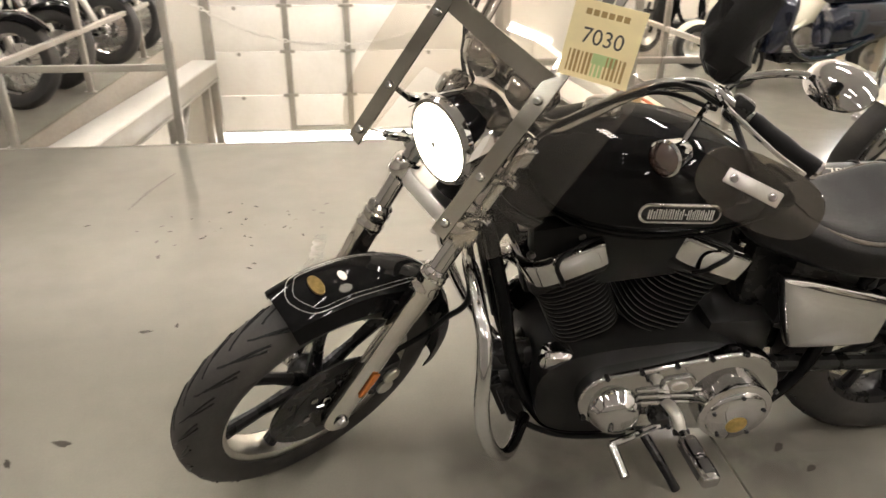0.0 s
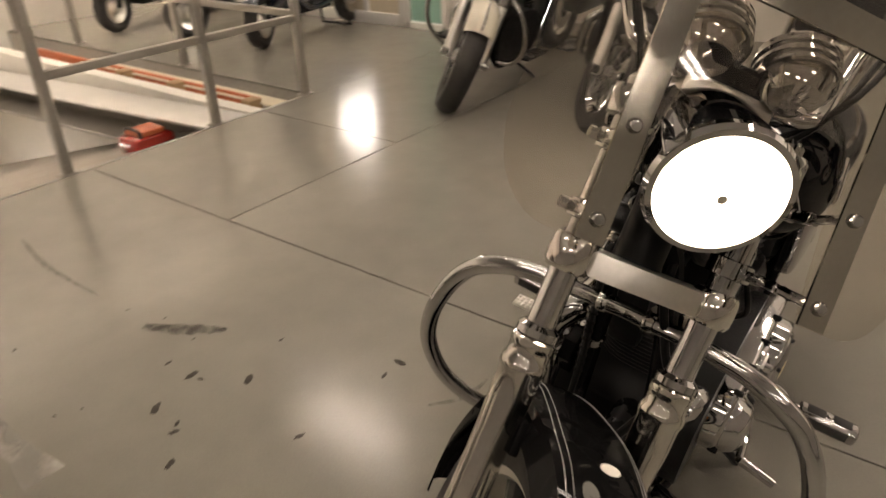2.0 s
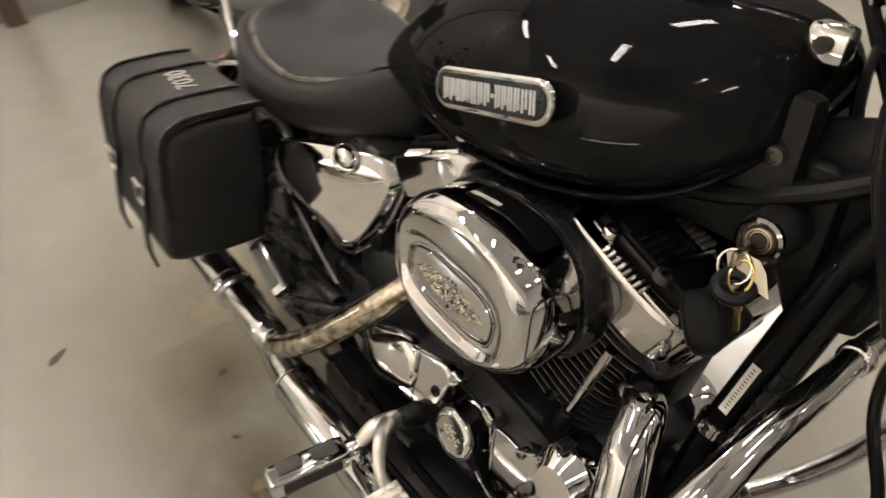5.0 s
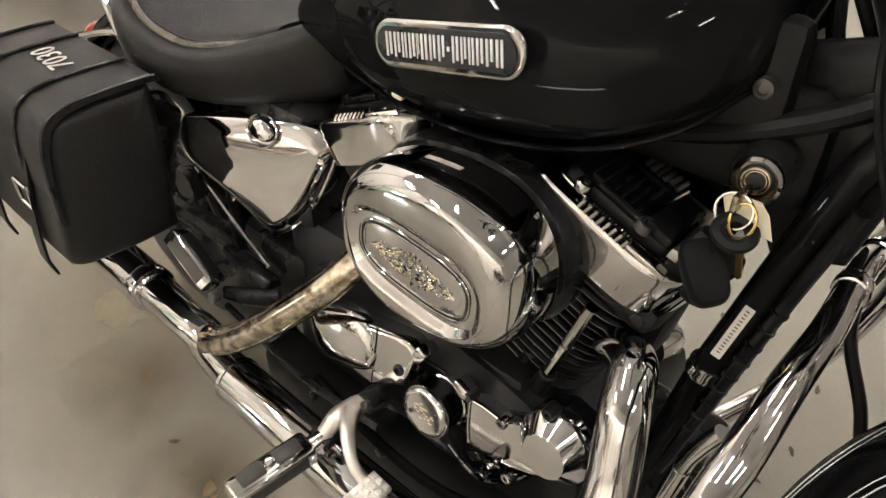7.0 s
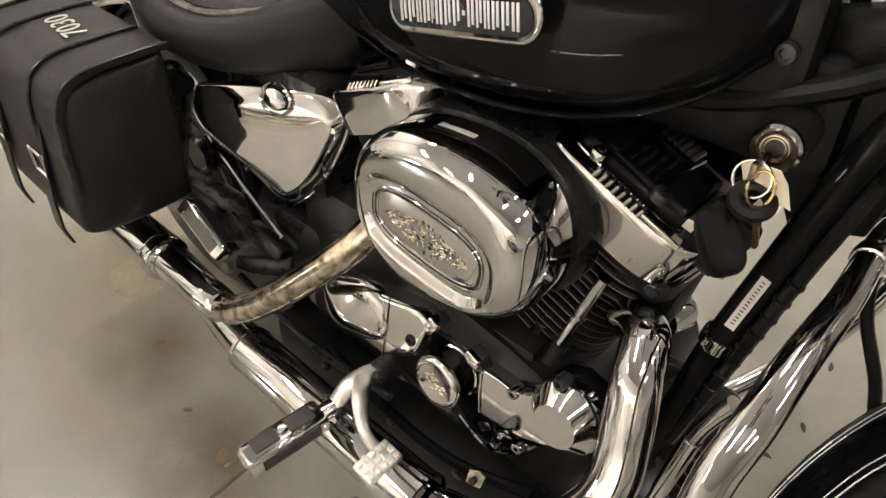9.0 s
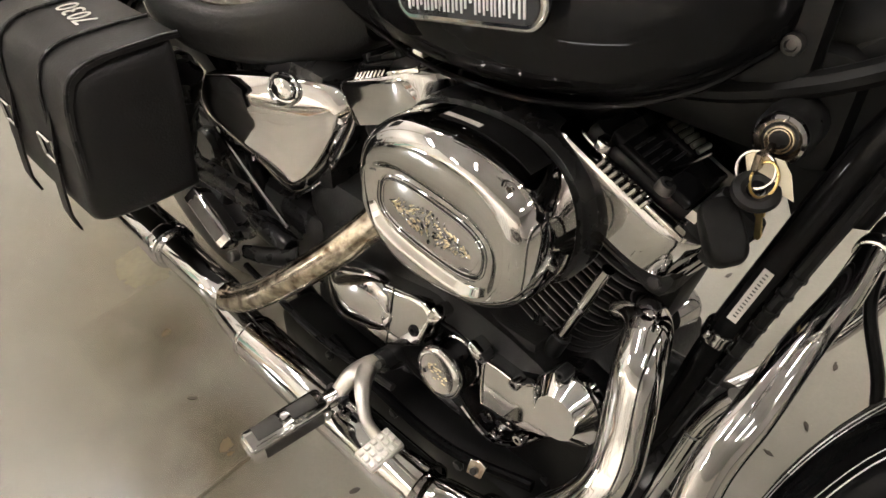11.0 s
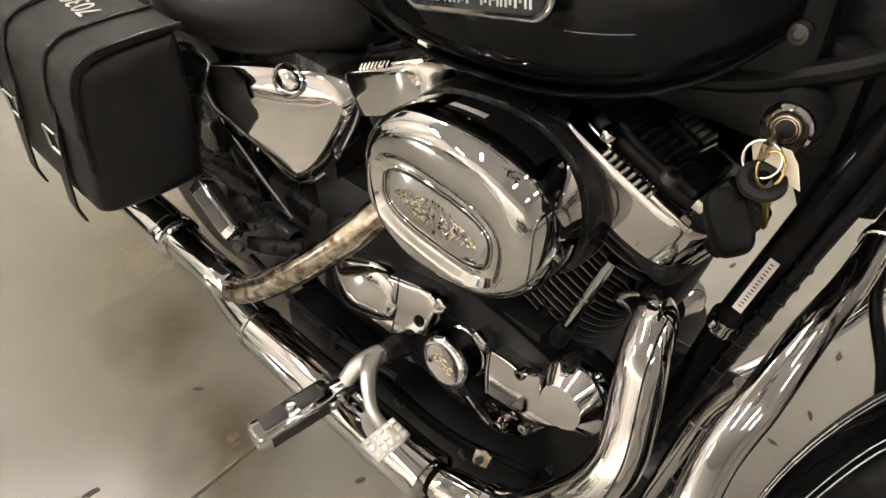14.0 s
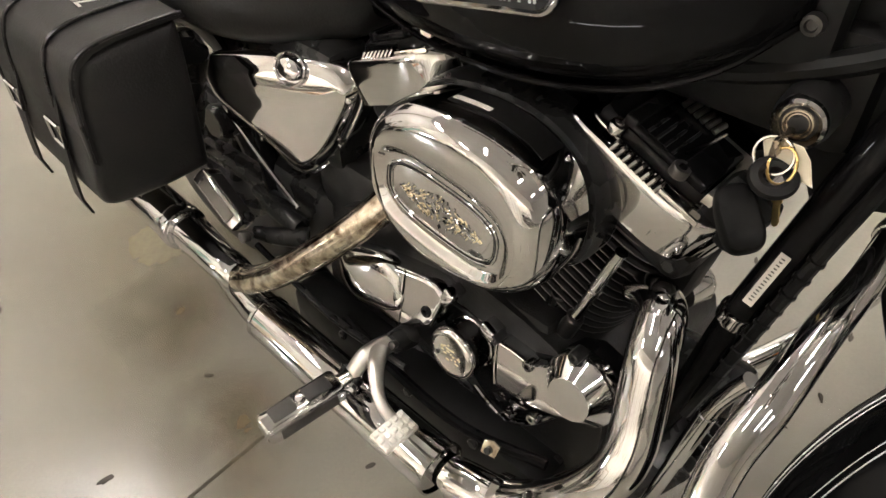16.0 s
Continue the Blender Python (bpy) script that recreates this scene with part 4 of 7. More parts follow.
# tank
TANK = [(-0.590, 0.035, 0.905, 0.855), (-0.604, 0.075, 0.925, 0.835), (-0.640, 0.122, 0.944, 0.800), (-0.70, 0.152, 0.957, 0.772), (-0.78, 0.168, 0.963, 0.754), (-0.86, 0.169, 0.959, 0.746), (-0.94, 0.158, 0.944, 0.742), (-1.02, 0.136, 0.914, 0.742), (-1.10, 0.106, 0.866, 0.746), (-1.16, 0.080, 0.820, 0.752), (-1.20, 0.052, 0.788, 0.758), (-1.212, 0.025, 0.775, 0.765)]


def tank_at(x):
    for a, b in zip(TANK, TANK[1:]):
        if b[0] <= x <= a[0]:
            f = (a[0] - x) / (a[0] - b[0])
            return [a[i] + (b[i] - a[i]) * f for i in range(4)]
    return TANK[-1]


def tank_section(x, w, top, bot, n=36):
    zc = bot + 0.40 * (top - bot)
    out = []
    for j in range(n):
        s = 2 * math.pi * j / n
        c, q = math.cos(s), math.sin(s)
        y = w * math.copysign(abs(c) ** 0.72, c)
        out.append(Vector((x, y, zc + (top - zc) * abs(q) ** 0.92 if q >= 0 else zc - (zc - bot) * abs(q) ** 0.62)))
    return out


def spline_sections(rows, n=4):
    out = []
    for i in range(len(rows) - 1):
        p0, p1, p2, p3 = rows[max(i - 1, 0)], rows[i], rows[i + 1], rows[min(i + 2, len(rows) - 1)]
        for k in range(n):
            t = k / n
            out.append([0.5 * (2 * b + (c - a) * t + (2 * a - 5 * b + 4 * c - d) * t * t + (3 * b - a - 3 * c + d) * t ** 3) for a, b, c, d in zip(p0, p1, p2, p3)])
    out.append(list(rows[-1]))
    return out


TANK = [(x, w * 1.04, top, bot) for x, w, top, bot in TANK]
tank = P("fuel_tank", loft([tank_section(*r) for r in spline_sections(TANK)]), "black", "gloss black teardrop fuel tank")
for sgn in (1, -1):
    P("tank_seam", tube([(r[0], sgn * (r[1] * 0.80), r[3] + 0.008) for r in TANK[1:-1]], 0.0032, n=4, seg=8), "black", parent=tank)
P("filler_cap", lathe([(0, 0.026), (0.022, 0.025), (0.036, 0.018), (0.041, 0.006), (0.041, -0.012)], Matrix.Translation((-0.765, -0.03, 0.960)), 32), "chrome", "chrome filler cap", tank)
LETTERS = (0.0105, 0.0105, 0.0100, 0.0085, 0.0085, 0.0100, 0.0060, 0.0105, 0.0100, 0.0110, 0.0045, 0.0105, 0.0085, 0.0105, 0.0110)
for sgn, xf, xr, zf, zr, yb in ((1, -0.785, -0.965, 0.842, 0.824, None), (-1, -0.737, -0.903, 0.869, 0.837, 0.1795)):
    yf, yr = (tank_at(xf)[1], tank_at(xr)[1] + 0.009) if yb is None else (yb + 0.002, yb - 0.001)
    mid = Vector(((xf + xr) / 2, sgn * ((yf + yr) / 2 + 0.0055), (zf + zr) / 2))
    ax = Vector((xf - xr, sgn * (yf - yr), zf - zr)).normalized()
    nz = Vector((0.0, sgn, 0.10))
    nz = (nz - ax * nz.dot(ax)).normalized()
    yy = nz.cross(ax)
    bm_ = Matrix(((ax.x, yy.x, nz.x, mid.x), (ax.y, yy.y, nz.y, mid.y), (ax.z, yy.z, nz.z, mid.z), (0, 0, 0, 1)))
    badge = P("tank_badge", prism(stadium(0.088, 0.0215, 16), 0.006, bm_ @ Matrix.Translation((0, 0, -0.003)), 0.003, 3), "chrome", "chrome-framed black tank badge", tank)
    P("badge_field", prism(stadium(0.0815, 0.0155, 16), 0.0015, bm_ @ Matrix.Translation((0, 0, 0.0025)), 0), "satin", parent=badge)
    q = -sum(LETTERS) / 2
    for k, w in enumerate(LETTERS):
        c = -(q + w / 2) if sgn < 0 else q + w / 2
        if k == 6:
            P("badge_bar", move(box((c, 0, 0.0044), (0.0032, 0.004, 0.0012), 0.0004, seg=1), bm_), "pinstripe", parent=badge)
        else:
            for side_, tall in ((-1, 0.0215), (1, (0.0215, 0.0175, 0.0195)[k % 3])):
                P("badge_bar", move(box((c + side_ * w * 0.23, side_ * (0.0215 - tall) / 2, 0.0044), (w * 0.27, tall, 0.0012), 0.0004, seg=1), bm_), "pinstripe", parent=badge)
        q += w

# seat
SEAT = [(-1.110, 0.060, 0.790, 0.690), (-1.140, 0.082, 0.785, 0.662), (-1.22, 0.118, 0.755, 0.632), (-1.30, 0.146, 0.730, 0.616), (-1.38, 0.168, 0.724, 0.610), (-1.46, 0.176, 0.742, 0.615), (-1.52, 0.166, 0.768, 0.635), (-1.57, 0.135, 0.778, 0.660), (-1.60, 0.09, 0.768, 0.690), (-1.61, 0.04, 0.752, 0.700)]


def seat_section(x, w, top, bot, n=28, dish=0.012):
    out = []
    for j in range(n):
        s = 2 * math.pi * j / n
        c, q = math.cos(s), math.sin(s)
        y = w * math.copysign(abs(c) ** 0.62, c)
        z = (top + bot) / 2 + (top - bot) / 2 * math.copysign(abs(q) ** 0.55, q)
        if q > 0:
            z -= dish * (1 - (y / max(w, 0.01)) ** 2)
        out.append(Vector((x, y, z)))
    return out


seat = P("seat", loft([seat_section(*r) for r in spline_sections(SEAT)]), "leather", "black leather saddle with a ribbed centre")
ins = [(-1.235, 0.070, 0.748, 0.70), (-1.29, 0.112, 0.735, 0.68), (-1.36, 0.140, 0.727, 0.68), (-1.44, 0.149, 0.742, 0.69), (-1.50, 0.138, 0.768, 0.70), (-1.545, 0.105, 0.780, 0.72), (-1.570, 0.05, 0.780, 0.73)]
P("seat_insert", loft([seat_section(x, w, t + 0.004, b, dish=0.010) for x, w, t, b in spline_sections(ins)]), "seat_cloth", "ribbed black vinyl seat centre", seat)
rim_pts = [(x, w * 1.005, t - 0.018) for x, w, t, b in ins] + [(x, -w * 1.005, t - 0.018) for x, w, t, b in reversed(ins)]
P("piping", tube(rim_pts + rim_pts[:1], 0.0055, n=4, seg=8), "piping", "worn piping with its highlight put into a lighter colour", seat)

# rear fender, struts, backrest, tail
ring = []
for k in range(25):
    a = radians(62 - 150 * k / 24)
    sec = []
    for rr, ww in ((0.362, 0.098), (0.358, 0.094)):
        row = []
        for j in range(13):
            s = -1 + 2 * j / 12
            r = rr - 0.045 * abs(s) ** 3
            row.append(Vector((REAR[0] + math.sin(a) * r, s * ww, REAR[2] + math.cos(a) * r)))
        sec += row if rr > 0.36 else row[::-1]
    ring.append(sec)
P("rear_fender", loft(ring), "black", "gloss black rear fender")
for sgn in (1, -1):
    P("fender_strut", tube([(-1.42, sgn * 0.105, 0.60), (-1.60, sgn * 0.112, 0.655), (-1.82, sgn * 0.110, 0.60)], 0.014, seg=8, flat=0.5), "chrome")
    P("shock", lathe([(0, 0), (0.016, 0), (0.016, 0.04), (0.026, 0.045), (0.026, 0.20), (0.030, 0.205), (0.030, 0.25), (0.014, 0.255), (0, 0.255)], aim((-1.60, sgn * 0.135, 0.33), (0.42, 0, 0.9)), 20), "satin", "rear shock absorber")
    sis = P("sissy_bar", tube([(-1.60, sgn * 0.118, 0.62), (-1.665, sgn * 0.112, 0.72), (-1.70, sgn * 0.106, 0.85), (-1.73, sgn * 0.09, 0.97), (-1.735, sgn * 0.03, 1.0), (-1.735, 0, 1.0)], 0.009, seg=10), "chrome", "chrome backrest upright")
P("backrest_pad", box((-1.705, 0, 0.93), (0.05, 0.20, 0.16), 0.03, pose(0, 0, 0, 0, -8)), "leather", "black leather backrest pad")
P("pillion_pad", box((-1.70, 0, 0.715), (0.20, 0.19, 0.06), 0.025, pose(0, 0, 0, 0, -6)), "leather", "black pillion pad")
P("tail_lamp", lathe([(0, 0.05), (0.03, 0.045), (0.042, 0.02), (0.042, -0.03), (0, -0.03)], aim((-1.98, 0, 0.52), (-1, 0, 0.1)), 24), "red")

# saddlebag on the right
BAG = [(p[0], p[2]) for p in curve_through([(-0.195, 0, 0.412), (-0.270, 0, 0.408), (-0.348, 0, 0.412), (-0.371, 0, 0.432), (-0.368, 0, 0.50), (-0.360, 0, 0.575), (-0.350, 0, 0.628), (-0.318, 0, 0.651), (-0.215, 0, 0.660), (-0.190, 0, 0.655), (-0.190, 0, 0.53)], 4)]
bag = P("saddlebag", loft([[Vector((x, -0.275 + (y + 0.275) * f, 0.535 + (z - 0.535) * f)) for y, z in BAG] for x, f in ((-1.377, 0.55), (-1.379, 0.78), (-1.383, 0.90), (-1.390, 0.965), (-1.402, 1.0), (-1.55, 1.01), (-1.69, 1.0), (-1.702, 0.965), (-1.708, 0.90))]), "leather", "black leather saddlebag with two buckled straps")
bag_profile = [(-0.185, 0.667), (-0.215, 0.668), (-0.290, 0.664), (-0.325, 0.657), (-0.347, 0.642), (-0.358, 0.615), (-0.363, 0.580), (-0.366, 0.50)]
P("lid", loft([[Vector((x, y * 1.0, z)) for y, z in bag_profile] + [Vector((x, y + 0.006, z - 0.006)) for y, z in reversed(bag_profile)] for x in (-1.378, -1.712)]), "leather", parent=bag)
for x in (-1.380, -1.710, -1.47, -1.62):
    P("lid_seam", tube([(x, y, z + 0.0015) for y, z in bag_profile], 0.0035, n=4, seg=6), "satin", parent=bag)
for x in (-1.47, -1.63):
    st = P("strap", loft([[Vector((x - 0.014, y, z)), Vector((x + 0.014, y, z)), Vector((x + 0.014, y - 0.004, z)), Vector((x - 0.014, y - 0.004, z))] for y, z in ((-0.352, 0.615), (-0.370, 0.52), (-0.378, 0.45), (-0.380, 0.405), (-0.373, 0.375))]), "leather", "black leather strap", bag)
    bz = 0.50
    P("buckle", tube([(x - 0.02, -0.377, bz), (x - 0.02, -0.378, bz + 0.036), (x + 0.02, -0.378, bz + 0.036), (x + 0.02, -0.377, bz), (x - 0.02, -0.377, bz)], 0.0032, n=1, seg=6), "chrome", parent=st)
for k in range(6):
    P("rivet", lathe([(0, 0.003), (0.004, 0.002), (0.005, 0)], aim((-1.384, -0.215 - 0.020 * k, 0.622), (1, 0, 0)), 8), "satin", parent=bag)
# the stock number written on the lid in silver marker, read from the rear
num = bpy.data.curves.new("marker_number", "FONT")
num.body, num.size, num.extrude, num.align_x, num.align_y = "7030", 0.050, 0.0004, "CENTER", "CENTER"
num.materials.append(M["chalk"])
nob = new("marker_number", num)
nob.parent = bag
nob.matrix_local = Matrix.Translation((-1.55, -0.255, 0.6685)) @ pose(0, 0, 0, 3) @ pose(0, 0, 0, 0, 0, 176)

# side covers
def cover_point(x, z, lift):
    return Vector((x, 0.2164 + 0.28 * x - lift, z))


COVER_OUT = [(-1.361, 0.606), (-1.290, 0.622), (-1.220, 0.634), (-1.154, 0.642), (-1.115, 0.635), (-1.105, 0.604), (-1.134, 0.539), (-1.169, 0.485), (-1.209, 0.449), (-1.241, 0.446), (-1.278, 0.475), (-1.331, 0.509), (-1.368, 0.530), (-1.378, 0.565)]
COVER_IN = [(-1.325, 0.592), (-1.275, 0.600), (-1.206, 0.606), (-1.145, 0.615), (-1.120, 0.617), (-1.116, 0.603), (-1.143, 0.548), (-1.175, 0.497), (-1.206, 0.470), (-1.226, 0.472), (-1.258, 0.495), (-1.302, 0.522), (-1.334, 0.541), (-1.342, 0.568)]


def fine(rows):
    return [(p[0], p[2]) for p in curve_through([(x, 0, z) for x, z in rows] + [(rows[0][0], 0, rows[0][1])], 5)][:-1]


def between(f):
    return [(a[0] + (b[0] - a[0]) * f, a[1] + (b[1] - a[1]) * f) for a, b in zip(fine(COVER_OUT), fine(COVER_IN))]


def shrunk(f):
    pts = fine(COVER_IN)
    cx, cz = sum(p[0] for p in pts) / len(pts), sum(p[1] for p in pts) / len(pts)
    return [(cx + (x - cx) * f, cz + (z - cz) * f) for x, z in pts]


cov = P("side_cover", loft([[cover_point(x, z, lift) for x, z in ring] for ring, lift in ((between(0.10), -0.030), (between(0.0), -0.022), (between(0.0), -0.002), (between(0.06), 0.002), (between(0.18), 0.0045), (between(0.80), 0.0125), (between(0.92), 0.0138), (shrunk(1.0), 0.0148), (shrunk(0.93), 0.0155), (shrunk(0.6), 0.0170), (shrunk(0.2), 0.0178))]), "chrome", "chrome side cover")
emb_m = aim(cover_point(-1.207, 0.622, 0.007), (0.15, -0.90, 0.42), (1, 0, 0))
P("cover_badge", lathe([(0, 0.0105), (0.010, 0.0100), (0.0155, 0.0075), (0.018, 0.003), (0.018, 0.0)], emb_m @ Matrix.Diagonal((0.85, 1.25, 1, 1)), 28), "chrome", "oval chrome badge", cov)
P("cover_badge_ring", lathe([(0.0215, -0.002), (0.0215, 0.0045), (0.0230, 0.006), (0.0245, 0.0045), (0.0245, -0.002)], emb_m @ Matrix.Diagonal((0.95, 1.2, 1, 1)), 36), "chrome", parent=cov)
P("cover_trim", tube([cover_point(x, z, -0.004) for x, z in between(-0.06)[22:45]], 0.0032, n=1, seg=8), "chrome", parent=cov)
for x, z in ((-1.140, 0.520), (-1.285, 0.488)):
    P("cover_clip", rod(cover_point(x, z, 0.004), cover_point(x, z, 0.010), 0.0045, 10, 0.001), "chrome", parent=cov)
out = [(-1.16, 0.640), (-1.28, 0.615), (-1.44, 0.568), (-1.46, 0.55), (-1.455, 0.45), (-1.43, 0.43), (-1.26, 0.432), (-1.225, 0.46)]
cx_, cz_ = sum(p[0] for p in out) / len(out), sum(p[1] for p in out) / len(out)
P("side_cover", loft([[Vector((cx_ + (x - cx_) * sc, 0.120 + up, cz_ + (z - cz_) * sc)) for x, z in fine(out)] for sc, up in ((0.98, 0.0), (1.0, 0.012), (1.0, 0.022), (0.985, 0.029), (0.955, 0.0335), (0.90, 0.0365), (0.70, 0.0410), (0.40, 0.0440), (0.12, 0.0450))]), "chrome", "chrome side cover")
P("oil_tank", box((-1.27, -0.03, 0.56), (0.26, 0.17, 0.20), 0.03), "satin")
P("battery_box", box((-1.33, 0.03, 0.55), (0.24, 0.16, 0.22), 0.03), "satin")

# frame
for sgn in (1, -1):
    P("frame_tube", tube([(-0.490, sgn * 0.018, 0.845), (-0.520, sgn * 0.035, 0.775), (-0.551, sgn * 0.050, 0.650), (-0.577, sgn * 0.060, 0.535), (-0.604, sgn * 0.070, 0.385), (-0.66, sgn * 0.092, 0.24), (-0.75, sgn * 0.10, 0.165), (-1.0, sgn * 0.10, 0.155), (-1.22, sgn * 0.11, 0.19), (-1.33, sgn * 0.115, 0.33), (-1.36, sgn * 0.11, 0.52), (-1.42, sgn * 0.10, 0.61)], 0.0165, seg=12), "black", "black frame tube")
    P("swingarm", tube([(-1.22, sgn * 0.09, 0.33), (-1.45, sgn * 0.10, 0.325), (-1.655, sgn * 0.105, 0.315)], 0.022, seg=10), "satin")
P("frame_backbone", tube([(-0.47, 0, 0.88), (-0.75, 0, 0.80), (-1.05, 0, 0.73), (-1.40, 0, 0.62)], 0.025, seg=12), "hose")
P("neck_gusset", prism([(-0.46, 0.90), (-0.55, 0.86), (-0.62, 0.79), (-0.56, 0.68), (-0.50, 0.70)], 0.05, Matrix(((1, 0, 0, 0), (0, 0, -1, 0.025), (0, 1, 0, 0), (0, 0, 0, 1))), 0.006), "hose")

# engine guard: one bent tube each side
GUARD = [(-0.489, 0.0, 0.693), (-0.487, 0.045, 0.693), (-0.483, 0.113, 0.694), (-0.485, 0.183, 0.683), (-0.486, 0.238, 0.660), (-0.490, 0.275, 0.628), (-0.486, 0.306, 0.580), (-0.481, 0.329, 0.510), (-0.492, 0.333, 0.430), (-0.525, 0.306, 0.338), (-0.575, 0.240, 0.268), (-0.635, 0.120, 0.235)]
for sgn in (1, -1):
    P("engine_guard", tube([(x, y * sgn, z) for x, y, z in GUARD], [0.0125, 0.0125, 0.0130, 0.0145, 0.0155, 0.0155, 0.0155, 0.0155, 0.0155, 0.015, 0.015, 0.015], seg=20), "chrome", "chrome tubular engine guard")
    P("guard_collar", lathe([(0.0115, -0.009), (0.0145, -0.008), (0.0158, -0.006), (0.0158, 0.006), (0.0145, 0.008), (0.0115, 0.009)], aim((-0.487, sgn * 0.036, 0.693), (0.02, sgn, 0.0)), 20), "chrome")

# crankcase and gear cases
P("crankcase", loft([[Vector((x, y, z)) for x, z in oval(0.255, 0.135, 30, 3.0, -0.905, 0.325, radians(-4))] for y in (-0.13, -0.12, 0.12, 0.14)]), "crinkle", "black powder-coated crankcase")
P("engine_base", box((-1.00, -0.005, 0.225), (0.42, 0.235, 0.13), 0.03), "crinkle", "black engine base and oil pan")
P("swingarm_pivot", box((-1.27, -0.07, 0.335), (0.20, 0.10, 0.15), 0.025), "satin", "black swingarm pivot housing")
P("brake_cylinder", lathe([(0, 0), (0.016, 0), (0.019, 0.006), (0.019, 0.085), (0.014, 0.092), (0.010, 0.12), (0, 0.12)], aim((-1.215, -0.150, 0.352), (-0.98, -0.02, 0.15)), 20), "satin", "black rear brake cylinder")
P("gearbox", box((-1.14, 0.0, 0.37), (0.18, 0.22, 0.24), 0.04), "crinkle")
P("crank_nose", box((-0.70, 0.0, 0.30), (0.12, 0.18, 0.16), 0.04), "crinkle")

# primary cover on the left
prim = P("primary_cover", prism(hull2((-0.825, 0.325), 0.082, (-1.105, 0.325), 0.125, 24), 0.038, side_plane(0.140, 1), 0.010, 4), "chrome", "chrome primary cover")
P("derby_drum", lathe([(0.050, 0.036), (0.082, 0.036), (0.088, 0.033), (0.090, 0.027), (0.090, -0.004)], aim((-1.118, 0.176, 0.292), (0, 1, 0)), 56), "chrome", parent=prim)
derby = P("derby_cover", lathe([(0, 0.015), (0.045, 0.013), (0.066, 0.008), (0.074, 0.001), (0.0755, -0.004)], aim((-1.118, 0.212, 0.288), (0, 1, 0)), 56), "chrome", "round chrome derby cover", prim)
P("derby_medal", lathe([(0, 0.0165), (0.020, 0.0160), (0.026, 0.0145)], aim((-1.118, 0.212, 0.270), (0, 1, 0)), 30), "gold", parent=derby)
for k in range(5):
    a_ = 2 * math.pi * k / 5 + 0.3
    P("derby_bolt", rod((-1.118 + 0.064 * math.cos(a_), 0.219, 0.288 + 0.064 * math.sin(a_)), (-1.118 + 0.064 * math.cos(a_), 0.225, 0.288 + 0.064 * math.sin(a_)), 0.005, 10, 0.001), "satin", parent=derby)
P("stator_drum", lathe([(0.0, 0.042), (0.030, 0.041), (0.046, 0.036), (0.053, 0.027), (0.056, 0.020), (0.062, 0.012), (0.066, -0.004)], aim((-0.832, 0.176, 0.300), (0, 1, 0)), 48), "chrome", parent=prim)
P("inspection_cover", prism(stadium(0.042, 0.024), 0.010, side_plane(0.177, 1) @ Matrix.Translation((-0.972, 0.372, 0)) @ pose(0, 0, 0, 0, 0, -6), 0.004), "chrome", parent=prim)
P("cover_boss", prism(oval(0.020, 0.012, 20), 0.006, side_plane(0.186, 1) @ Matrix.Translation((-0.972, 0.372, 0)), 0.002), "alloy", parent=prim)
for k in range(3):
    P("cover_rib", tube([(-0.875, 0.178, 0.318 + 0.020 * k), (-0.93, 0.181, 0.320 + 0.020 * k), (-0.985, 0.180, 0.316 + 0.020 * k), (-1.035, 0.178, 0.306 + 0.020 * k)], [0.006, 0.0075, 0.007, 0.005], seg=10), "chrome", parent=prim)
P("lever_boss", lathe([(0, 0.030), (0.018, 0.029), (0.022, 0.024), (0.026, 0.0)], aim((-0.945, 0.176, 0.268), (0, 1, 0)), 24), "satin", parent=prim)
for k, (x, z) in enumerate(((-0.80, 0.402), (-0.88, 0.412), (-0.96, 0.425), (-1.04, 0.440), (-1.12, 0.448), (-1.20, 0.405), (-1.228, 0.32), (-1.19, 0.225), (-1.08, 0.208), (-0.98, 0.225), (-0.86, 0.240), (-0.760, 0.280))):
    P("cover_bolt", rod((x, 0.165, z), (x, 0.1830, z), 0.0065, 12, 0.002), "satin", parent=prim)

# gear case cover on the right
TILT = Matrix.Translation((0, -0.150, 0.400)) @ pose(0, 0, 0, -7.5) @ Matrix.Translation((0, 0.150, -0.400))
gear = P("gearcase_cover", prism([(-0.640, 0.428), (-0.655, 0.398), (-0.690, 0.366), (-0.699, 0.360), (-0.731, 0.348), (-0.761, 0.343), (-0.791, 0.340), (-0.799, 0.352), (-0.802, 0.408), (-0.796, 0.413), (-0.774, 0.4125), (-0.747, 0.4115), (-0.729, 0.422), (-0.705, 0.460), (-0.680, 0.470), (-0.655, 0.460)], 0.030, TILT @ side_plane(-0.122, -1), 0.0030, 3), "chrome", "chrome gear case cover")
P("case_flange", prism([(-0.625, 0.430), (-0.650, 0.385), (-0.700, 0.335), (-0.735, 0.297), (-0.766, 0.264), (-0.795, 0.250), (-0.832, 0.262), (-0.905, 0.330), (-0.925, 0.398), (-0.874, 0.402), (-0.846, 0.398), (-0.804, 0.404), (-0.760, 0.408), (-0.728, 0.425), (-0.706, 0.458), (-0.680, 0.472), (-0.645, 0.462)], 0.026, side_plane(-0.108, -1), 0.005, 3), "black", parent=gear)
P("flange_rim", tube([(-0.848, -0.136, 0.270), (-0.832, -0.136, 0.260), (-0.812, -0.137, 0.252), (-0.795, -0.137, 0.250), (-0.766, -0.137, 0.264), (-0.735, -0.137, 0.297), (-0.712, -0.137, 0.332)], 0.0036, seg=8), "chrome", parent=gear)
